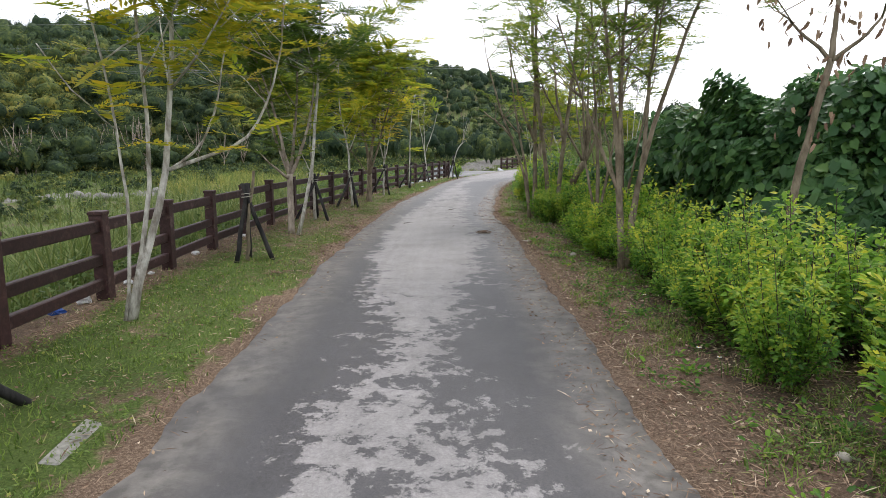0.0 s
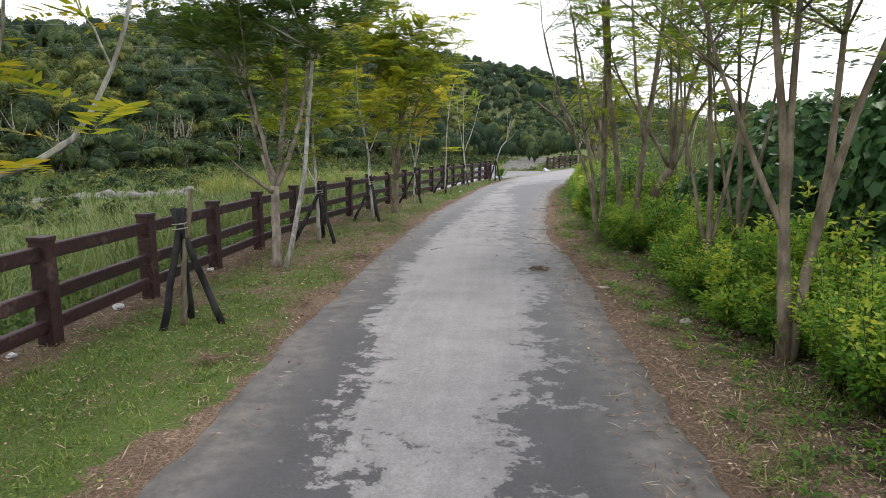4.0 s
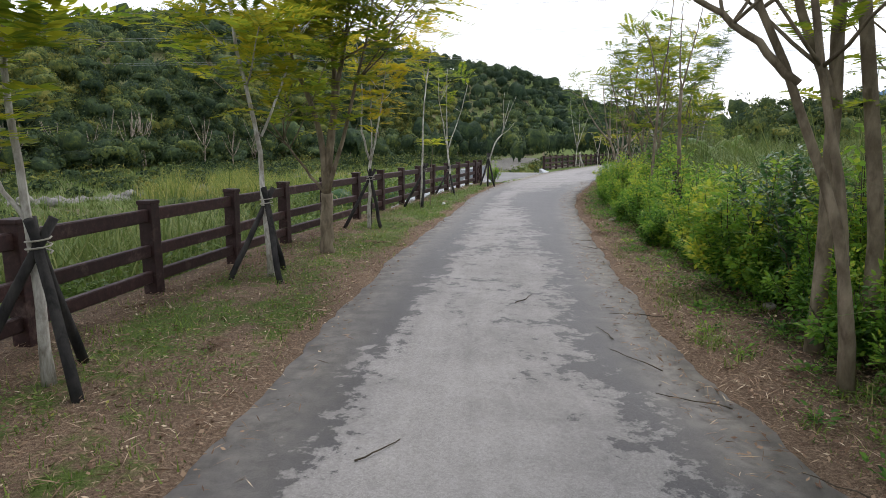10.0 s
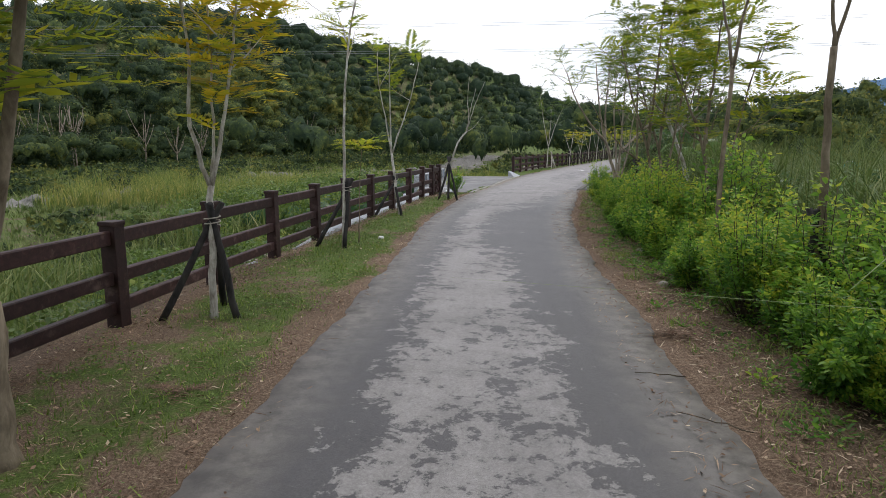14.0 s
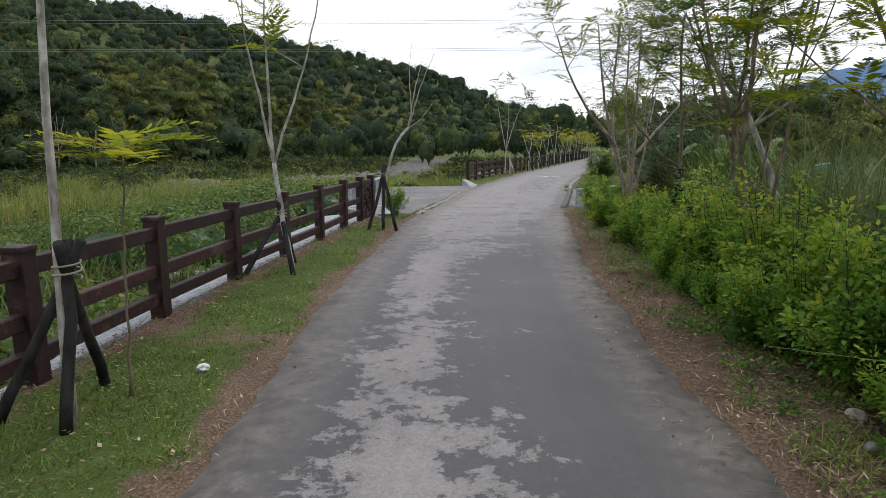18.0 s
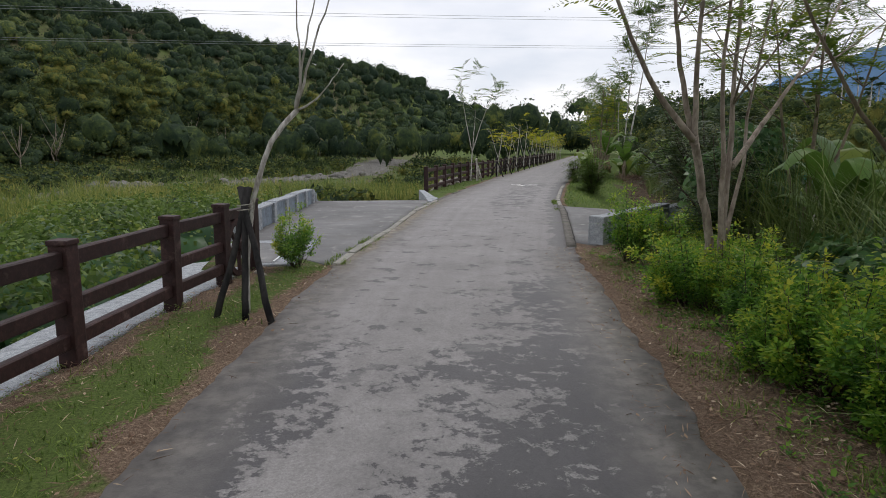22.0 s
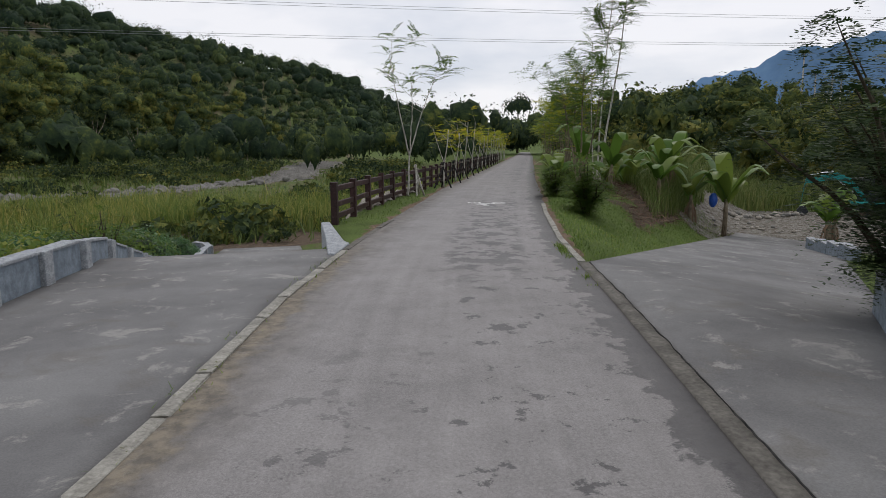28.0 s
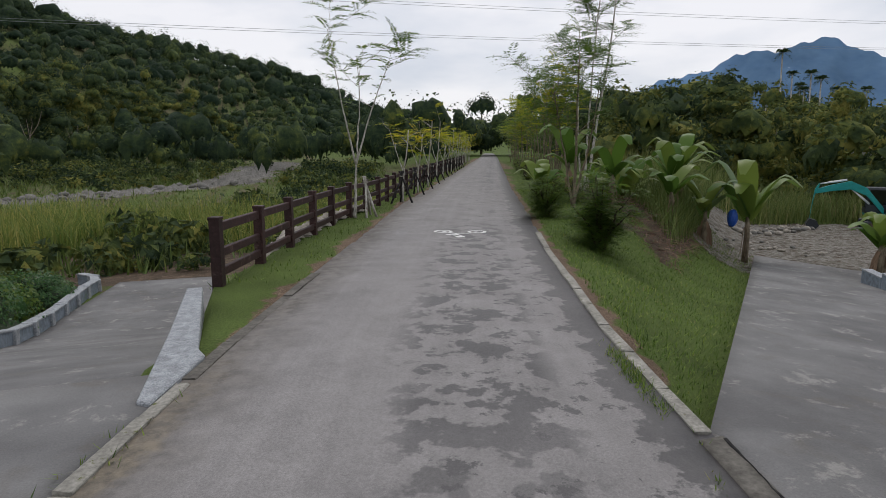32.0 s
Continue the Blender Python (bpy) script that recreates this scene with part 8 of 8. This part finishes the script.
# ---- yard ----
def banana(x, y, z, h, n, rz, label, bag=False):
    root = empty("banana_plant", x, y, z, rz, label=label, category="banana plant", group="banana plants")
    under("stem", tube_mesh("stem", [tube([(0, 0, -0.1), (0.03, 0, h * 0.25), (0.0, 0.02, h * 0.5)], [0.13, 0.11, 0.07], 9)], M_BARK), root, "brown sheathed stem with dry leaves")
    for k in range(n):
        a = 2 * math.pi * k / n + rng.normal(0, 0.25)
        l, up = h * rng.uniform(0.36, 0.52), rng.uniform(0.6, 1.7)
        o = np.array([0, 0.02, h * rng.uniform(0.42, 0.52)])
        d = np.array([math.cos(a), math.sin(a), 0])
        Q = curve_pts([o, o + d * l * 0.35 + np.array([0, 0, up * l * 0.5]), o + d * l * 0.7 + np.array([0, 0, up * l * 0.8]), o + d * l * 1.05 + np.array([0, 0, up * l * 0.55])], 12)
        side = np.array([-d[1], d[0], 0])
        w = 0.29 * h / 3 * np.sin(np.linspace(0.25, 3.05, 12)) ** 0.6
        V = np.concatenate([Q - side * w[:, None] - np.array([0, 0, 0.12]) * w[:, None], Q + np.array([0, 0, 0.02]), Q + side * w[:, None] - np.array([0, 0, 0.12]) * w[:, None]])
        F = [(i, i + 1, i + 13, i + 12) for i in range(11)] + [(i + 12, i + 13, i + 25, i + 24) for i in range(11)]
        under("leaf", mesh_np("leaf", V, F, M_LEAF_BANANA, np.full(36, rng.uniform(0.1, 0.9)), True), root)
    for _ in range(5):
        a = rng.uniform(0, 2 * np.pi)
        Q = curve_pts([(0, 0, h * 0.4), (0.2 * math.cos(a), 0.2 * math.sin(a), h * 0.32), (0.28 * math.cos(a), 0.28 * math.sin(a), h * 0.06)], 8, 0.015)
        V = np.concatenate([Q - 0.035, Q + 0.035])
        under("dry_leaf", mesh_np("dry_leaf", V, [(i, i + 1, i + 9, i + 8) for i in range(7)], M_LEAF_LITTER, np.full(16, 0.6)), root, "withered brown hanging leaf")
    if bag:
        bm = bmesh.new()
        bmesh.ops.create_icosphere(bm, subdivisions=3, radius=1.0)
        for v in bm.verts:
            v.co *= 1 + 0.1 * noise.noise(v.co * 3)
            v.co = Vector((v.co.x * 0.2, v.co.y * 0.2, v.co.z * 0.36))
        bmesh.ops.translate(bm, vec=(-0.55, 0.3, h * 0.45), verts=bm.verts)
        part("fruit_bag", bm, M_BLUE, root, "bright blue plastic bag over the fruit")


banana(26.6, 71.1, -2.3, 3.9, 9, 10, "banana plant with torn yellow-green leaves at the yard edge", True)
banana(25.2, 71.9, -1.9, 3.2, 7, 70, "banana plant with drooping leaves")
banana(28.6, 67.0, -2.35, 2.6, 8, 30, "young banana plant beside the low yard wall")
banana(29.6, 67.6, -2.35, 2.3, 7, 120, "young banana plant beside the low yard wall")
banana(21.5, 73.5, -1.2, 3.2, 8, 55, "banana plant behind the reed bank")
banana(19.8, 76.0, -0.9, 3.0, 7, 15, "banana plant behind the reed bank")
banana(23.5, 75.0, -1.6, 3.4, 8, 85, "banana plant behind the reed bank")
for bx, by, bh, br in ((10.9, 43.9, 2.3, 30), (12.3, 45.0, 2.7, 150)):
    banana(bx, by, float(ground_z(bx, by)), bh, 9, br, "banana plant with broad leaves behind the hedge")
for bx, by, bh, br in ((22.4, 70.6, 2.8, 20), (24.2, 72.8, 3.2, 140), (20.6, 71.8, 2.6, 200), (25.6, 74.2, 3.3, 260), (22.0, 77.5, 3.2, 310)):
    banana(bx, by, float(ground_z(bx, by)), bh, 8, br, "banana plant among reeds on the bank")


def excavator(x, y, z, rz):
    root = empty("excavator", x, y, z, rz, label="teal and dark grey tracked excavator parked in the yard", category="excavator")
    for sgn in (-1, 1):
        tr = box_bm(2.7, 0.45, 0.62, 0.22, (0, sgn * 0.85, 0.33))
        t = part("track", tr, M_DARKMETAL, root, "black crawler track")
        for k in range(5):
            bm = bmesh.new()
            bmesh.ops.create_cone(bm, cap_ends=True, segments=16, radius1=0.2, radius2=0.2, depth=0.06)
            bmesh.ops.rotate(bm, matrix=Matrix.Rotation(math.pi / 2, 3, "X"), verts=bm.verts)
            bmesh.ops.translate(bm, vec=(-1.0 + 0.5 * k, sgn * 1.09, 0.32), verts=bm.verts)
            part("roller", bm, M_BARK_DARK, t)
    part("chassis", box_bm(1.5, 1.5, 0.3, 0.05, (0, 0, 0.66)), M_DARKMETAL, root)
    part("house", box_bm(1.9, 2.0, 0.75, 0.14, (0.75, 0, 1.25)), M_DARKMETAL, root, "dark grey engine cover")
    part("skirt", box_bm(2.9, 2.06, 0.16, 0.05, (0.3, 0, 0.9)), M_TEAL, root, "teal side skirt")
    part("counterweight", box_bm(0.5, 1.9, 0.8, 0.18, (1.7, 0, 1.25)), M_TEAL, root)
    cab = part("cab", box_bm(1.3, 0.95, 1.5, 0.12, (-0.55, 0.45, 1.7)), M_DARKMETAL, root)
    part("side_window", box_bm(0.95, 0.02, 0.85, 0.02, (-0.55, 0.935, 1.9)), M_GLASS, cab)
    part("side_window", box_bm(0.95, 0.02, 0.85, 0.02, (-0.55, -0.035, 1.9)), M_GLASS, cab)
    part("windscreen", box_bm(0.02, 0.75, 1.05, 0.02, (-1.21, 0.45, 1.85)), M_GLASS, cab)

    def arm(name, pts, w, taper):
        bm = bmesh.new()
        rows = []
        for (px, pz), tw in zip(pts, taper):
            rows.append([bm.verts.new((px, sy * w, pz + sz * tw)) for sy, sz in ((-1, -1), (1, -1), (1, 1), (-1, 1))])
        for i in range(len(rows) - 1):
            for j in range(4):
                bm.faces.new((rows[i][j], rows[i][(j + 1) % 4], rows[i + 1][(j + 1) % 4], rows[i + 1][j]))
        bm.faces.new(rows[0][::-1])
        bm.faces.new(rows[-1])
        bmesh.ops.recalc_face_normals(bm, faces=bm.faces)
        bmesh.ops.bevel(bm, geom=bm.edges[:], offset=0.015, segments=1, affect="EDGES")
        return part(name, bm, M_TEAL, root)

    arm("boom", [(-0.3, 1.1), (-1.2, 2.2), (-2.0, 2.55), (-3.0, 2.35), (-3.7, 2.15)], 0.13, [0.18, 0.22, 0.24, 0.18, 0.13])
    arm("stick", [(-3.55, 2.55), (-3.75, 2.1), (-3.85, 1.2), (-3.9, 0.45)], 0.11, [0.1, 0.19, 0.15, 0.1])
    for a, b in (((-1.0, 1.5), (-1.9, 2.3)), ((-2.2, 2.85), (-3.5, 2.6))):
        under("cylinder", tube_mesh("cylinder", [tube([(a[0], 0, a[1]), ((a[0] + b[0]) / 2, 0, (a[1] + b[1]) / 2), (b[0], 0, b[1])], [0.06, 0.06, 0.035], 10)], M_METALBAR), root, "steel hydraulic cylinder")
    bk = bmesh.new()
    prof = [(-3.9, 0.55), (-3.55, 0.45), (-3.4, 0.15), (-3.6, -0.05), (-3.95, 0.0), (-4.1, 0.25)]
    rows = [[bk.verts.new((px, sy * 0.38, pz)) for px, pz in prof] for sy in (-1, 1)]
    for i in range(6):
        bk.faces.new((rows[0][i], rows[0][(i + 1) % 6], rows[1][(i + 1) % 6], rows[1][i]))
    bk.faces.new(rows[0][::-1])
    bk.faces.new(rows[1])
    bmesh.ops.recalc_face_normals(bk, faces=bk.faces)
    part("bucket", bk, M_DARKMETAL, root, "dirty steel bucket")


excavator(42.0, 76.3, -2.38, -44)
for _ in range(60):
    k = rng.random()
    stone(31.5 + 8 * k + rng.normal(0, 0.5), 76.9 + 2.3 * k + rng.normal(0, 0.4), rng.uniform(0.08, 0.26), "broken rubble stone heaped in the yard", "yard rubble", sink=0.1)
for _ in range(26):
    stone(rng.uniform(27.5, 32), rng.uniform(71.5, 75.5), rng.uniform(0.05, 0.15), "rubble stone at the yard edge", "yard rubble", sink=0.1)
x, y = scatter(26000, 24, 62, 64, 92, lambda x, y: (((x - 37) / 13.0) ** 2 + ((y - 71.5) / 9.0) ** 2 > 1) & (x - edge_r(y) > 8) & (((y > 74) & (0.9 * (x - 30) - (y - 77) < 12)) | (x > 46)))
n = len(x)
blade_stuff("yard_reeds", x, y, rng.uniform(1.2, 2.8, n), rng.uniform(0.04, 0.08, n), 0.45, M_LEAF_REED, 0.45 + 0.5 * (clumpy(x, y, 0.4, 3) - 0.3) + rng.normal(0, 0.18, n), "tall half-dry reeds round the yard", "reeds", 2)


def palms():
    for k in range(9):
        d = rng.uniform(88, 108)
        az = radians((46.8, 47.6, 48.2, 48.9, 49.6, 45.9, 50.6, 48.5, 52.6)[k])
        x, y = 6.9 + d * math.sin(az), 51.6 + d * math.cos(az)
        z = float(ground_z(x, y))
        h = (15.5, 13.6, 12.4, 13.0, 12.0, 11.0, 12.5, 11.5, 12.0)[k] - z * 0.4
        root = empty("betel_palm", x, y, z, label="tall slender palm above the woods", category="palm", group="slender palms")
        under("trunk", tube_mesh("trunk", [tube([(0, 0, -0.2), (0.1, 0, h * 0.5), (0, 0.1, h)], [0.13, 0.1, 0.08], 7)], M_BARK_PALE), root)
        n = 12
        a = np.arange(n) * 2 * np.pi / n
        V, F, ix = fronds(np.tile((0, 0.1, h), (n, 1)), np.stack([np.cos(a), np.sin(a), 0.7 + 0.9 * np.sin(3 * a)], 1), np.full(n, 1.25), 12, 0.34, 0.2, 0.7)
        under("crown", mesh_np("crown", V, F, M_LEAF_DARK, np.full(len(V), 0.5)), root)


palms()


# ---- road paint ----
def bicycle_mark():
    root = empty("bicycle_marking", 12.45, 66.55, 0.036, -23, label="worn white bicycle symbol painted on the lane", category="road marking")

    def ring(cx, cy, r0, r1):
        bm = bmesh.new()
        n = 28
        rows = [[bm.verts.new((cx + r * math.cos(2 * math.pi * i / n), cy + r * math.sin(2 * math.pi * i / n), 0)) for r in (r0, r1)] for i in range(n)]
        for i in range(n):
            bm.faces.new((rows[i][0], rows[i][1], rows[(i + 1) % n][1], rows[(i + 1) % n][0]))
        return bm

    def bar_(pts, w):
        bm = bmesh.new()
        for (ax, ay), (bx, by) in zip(pts, pts[1:]):
            d = Vector((bx - ax, by - ay, 0)).normalized()
            s = Vector((-d.y, d.x, 0)) * w
            bm.faces.new([bm.verts.new(Vector((ax, ay, 0)) - s), bm.verts.new(Vector((bx, by, 0)) - s), bm.verts.new(Vector((bx, by, 0)) + s), bm.verts.new(Vector((ax, ay, 0)) + s)])
        return bm

    part("wheel_ring", ring(-0.42, 0.25, 0.17, 0.25), M_WHITE, root)
    part("wheel_ring", ring(0.48, 0.25, 0.17, 0.25), M_WHITE, root)
    part("frame_mark", bar_([(-0.42, 0.25), (-0.1, -0.1), (0.28, -0.05), (0.48, 0.25)], 0.05), M_WHITE, root)
    part("rider_mark", bar_([(-0.15, -0.2), (0.02, -0.55), (0.12, -0.8)], 0.11), M_WHITE, root)
    part("rider_mark", bar_([(0.05, -0.5), (-0.3, -0.35)], 0.06), M_WHITE, root)


bicycle_mark()

# ---- small things ----
def crumpled(name, x, y, z, s, mat_, label, category, group=""):
    bm = bmesh.new()
    bmesh.ops.create_icosphere(bm, subdivisions=2, radius=1.0)
    for v in bm.verts:
        v.co *= 1 + 0.45 * noise.noise(v.co * 1.9 + Vector((x * 3, y, 0))) + 0.15 * rng.normal()
        v.co.z *= 0.55
    bmesh.ops.scale(bm, vec=(s, s * 0.8, s), verts=bm.verts)
    bmesh.ops.translate(bm, vec=(x, y, z + s * 0.4), verts=bm.verts)
    return thing(name, bm, mat_, label, category, group)


M_RAG = speckled("dirty_white_plastic", (0.5, 0.5, 0.5), (0.8, 0.8, 0.8), 30, 0.5, 0.4, 0.5, 0.01)
for rx_, ry_, rs_ in ((0.17, 33.27, 0.06), (-3.1, 9.1, 0.1), (-3.09, 10.2, 0.07), (-3.1, 10.9, 0.05), (-3.15, 12.7, 0.07), (-3.06, 15.1, 0.06), (-3.0, 7.4, 0.05)):
    crumpled("plastic_scrap", rx_, ry_, float(ground_z(rx_, ry_)), rs_, M_RAG, "crumpled white plastic scrap beside the fence", "litter", "plastic scraps")
crumpled("plastic_sack", -3.12, 8.6, -0.02, 0.09, M_BLUE, "crumpled blue plastic sack under the fence", "sack")


def wildflower(x, y, z0, h):
    root = empty("wildflower", x, y, z0, label="white daisy-like wildflower rising from the hedge", category="flower", group="white wildflowers")
    top = np.array([rng.normal(0, 0.03), rng.normal(0, 0.03), h])
    under("stem", tube_mesh("stem", [tube([(0, 0, 0), top * 0.5 + 0.01, top], [0.004, 0.003, 0.002], 5)], M_LEAF_BANANA), root)
    for k in range(6):
        a = k * math.pi / 3
        V, F = leaf_quads(top[None], np.array([[math.cos(a), math.sin(a), 0.15]]), np.array([[0, 0, 1.0]]), np.array([0.024]), np.array([0.017]))
        under("petal", mesh_np("petal", V, F, M_WHITE), root)
    bm = bmesh.new()
    bmesh.ops.create_icosphere(bm, subdivisions=1, radius=0.007)
    bmesh.ops.translate(bm, vec=Vector(top) + Vector((0, 0, 0.004)), verts=bm.verts)
    part("flower_centre", bm, M_YELLOW, root, "yellow flower centre")


M_YELLOW = flat_paint("yellow_pollen", (0.6, 0.35, 0.03), 0.8)
for fy, fo, fz in ((5.4, 1.5, 1.0), (5.3, 1.55, 0.95), (5.35, 1.48, 0.9), (5.55, 1.52, 0.93), (7.8, 1.3, 0.85), (8.6, 0.75, 0.25), (6.9, 0.7, 0.15), (6.6, 0.8, 0.18), (9.2, 1.0, 0.4), (14.6, 1.2, 0.6), (16.4, 0.9, 0.3), (13.5, 1.25, 0.8), (20.5, 1.2, 0.5), (31.8, 1.3, 0.5), (33.5, 1.4, 0.6)):
    wildflower(float(edge_r(fy)) + fo, fy, 0.0, fz)


# loose dry sprays lying on the verge
def dry_spray(x, y, s, tint):
    root = empty("dry_spray", x, y, float(ground_z(x, y)) + 0.02, rng.uniform(0, 360), label="fallen rust-brown feathery spray", category="dead leaves", group="dry sprays")
    n = 16
    a = rng.uniform(0, 2 * np.pi, n)
    V, F, ix = fronds(rng.normal(0, 0.05, (n, 3)) * np.array([1, 1, 0.3]), np.stack([np.cos(a), np.sin(a), rng.uniform(0.05, 0.5, n)], 1), s * rng.uniform(0.6, 1.2, n), 9, 0.25, 0.1, 0.4)
    V[:, 2] = np.maximum(V[:, 2], -0.01)
    under("foliage", mesh_np("foliage", V, F, M_LEAF_LITTER, np.full(len(V), tint)), root)


for dx_, dy_ in ((3.35, 16.1), (3.6, 13.9), (3.5, 21.5), (3.7, 26.8), (4.4, 29.5), (-0.9, 13.0), (-1.3, 19.3), (-0.7, 20.5), (-0.85, 16.5), (4.9, 33.4), (5.3, 36.8), (3.7, 10.4), (3.55, 18.8), (-1.2, 10.9), (-0.75, 25.4)):
    dry_spray(dx_, dy_, rng.uniform(0.16, 0.3), rng.uniform(0.1, 0.5))

# a flat scrap of card at the road edge
card = box_bm(0.17, 0.12, 0.006, 0.002)
card_ob = thing("card_scrap", card, M_STONE, "flattened grey card scrap in the litter", "litter")
card_ob.matrix_basis = pose(3.12, 14.3, 0.03, 3, 4, 30)

# withered leaves clinging to the broken tree
SN = [(0.18, -0.11, 2.95), (0.5, -0.3, 3.25), (0.8, -0.4, 3.9), (-0.17, 0.1, 3.4), (-0.5, 0.3, 3.8), (0.2, -0.12, 3.6), (0.05, 0.0, 2.3)]
n_ = 90
at_ = np.array([SN[i] for i in rng.integers(0, 7, n_)]) + np.array([5.9, 9.4, 0]) + rng.normal(0, 0.16, (n_, 3))
V_, F_ = leaf_hearts(at_, rng.normal(0, 0.35, (n_, 3)) + np.array([0, 0, -1.0]), rng.normal(0, 1, (n_, 3)), rng.uniform(0.07, 0.15, n_), 0.05)
tagged(new("withered_leaves", mesh_np("withered_leaves", V_, F_, M_LEAF_LITTER, np.repeat(rng.uniform(0.3, 0.9, n_), 6))), "dry curled leaves hanging from the broken tree", "leaves", kind="stuff")


# dark stiff shrubs standing in the hedge
def stiff_shrub(x, y, h, stems, label):
    root = empty("stiff_shrub", x, y, float(ground_z(x, y)), label=label, category="shrub", group="stiff dark shrubs")
    P, D = [], []
    for k in range(stems):
        a, q = rng.uniform(0, 2 * np.pi), rng.uniform(0.15, 0.6)
        end = np.array([math.cos(a) * q, math.sin(a) * q, h * rng.uniform(0.65, 1.0)])
        Q = curve_pts([(0.05 * math.cos(a), 0.05 * math.sin(a), -0.03), end * np.array([0.6, 0.6, 0.5]), end], 16, 0.01)
        under("stem", tube_mesh("stem", [tube(Q, np.linspace(0.011, 0.003, 16), 5)], M_BARK), root)
        for j in range(4, 16):
            for _ in range(12):
                P.append(Q[j] + rng.normal(0, 0.02, 3))
                D.append((rng.normal(), rng.normal(), 0.5))
    P, D = np.array(P), np.array(D)
    L = rng.uniform(0.06, 0.11, len(P))
    V, F = leaf_quads(P, D, np.tile((0, 0, 1.0), (len(P), 1)) + rng.normal(0, 0.3, P.shape), L, L * 0.42)
    under("foliage", mesh_np("foliage", V, F, M_LEAF_VINE, np.repeat(np.clip(rng.normal(0.28, 0.15, len(P)), 0, 1), 4)), root)


for sx_, sy_, sh_ in ((4.7, 21.5, 1.7), (4.9, 22.3, 1.6), (5.1, 21.2, 1.9), (4.6, 20.6, 1.4), (5.2, 22.8, 1.7)):
    stiff_shrub(sx_, sy_, sh_, 12, "dark glossy upright shrub in the hedge")


feather_bush(0.2, 65.6, 2.4, 1.2, 520, M_LEAF_GRN, 0.15, "dark green feathery bush beyond the ramp end", length=0.45)
feather_bush(-0.6, 69.0, 2.4, 1.3, 480, M_LEAF_GRN, 0.2, "dark green feathery bush beyond the ramp end", length=0.45)


def far_house(x, y, z, rz):
    root = empty("house", x, y, z, rz, label="small house with a red-brown tin roof among the trees", category="house")
    part("wall", box_bm(6.0, 4.5, 3.0, 0.03, (0, 0, 1.5)), M_RAG, root, "pale rendered wall")
    bm = bmesh.new()
    a = [bm.verts.new(p) for p in ((-3.4, -2.7, 2.9), (3.4, -2.7, 2.9), (3.4, 0, 4.3), (-3.4, 0, 4.3), (3.4, 2.7, 2.9), (-3.4, 2.7, 2.9))]
    bm.faces.new((a[0], a[1], a[2], a[3]))
    bm.faces.new((a[3], a[2], a[4], a[5]))
    bmesh.ops.solidify(bm, geom=bm.faces[:], thickness=0.12)
    part("roof", bm, M_TIN, root, "rusty red corrugated roof")
    w = part("window", box_bm(1.0, 0.05, 1.0, 0.01, (-1.2, -2.27, 1.7)), M_GLASS, root)
    part("sill", box_bm(1.2, 0.12, 0.06, 0.01, (-1.2, -2.3, 1.15)), M_KERB, w)
    part("door", box_bm(0.9, 0.05, 2.0, 0.01, (1.2, -2.27, 1.0)), M_BARK, root)


M_TIN = speckled("rusty_tin_roof", (0.22, 0.07, 0.04), (0.42, 0.17, 0.11), 6, 0.6, 0.3)
far_house(66.5, 97.5, -0.6, -45)
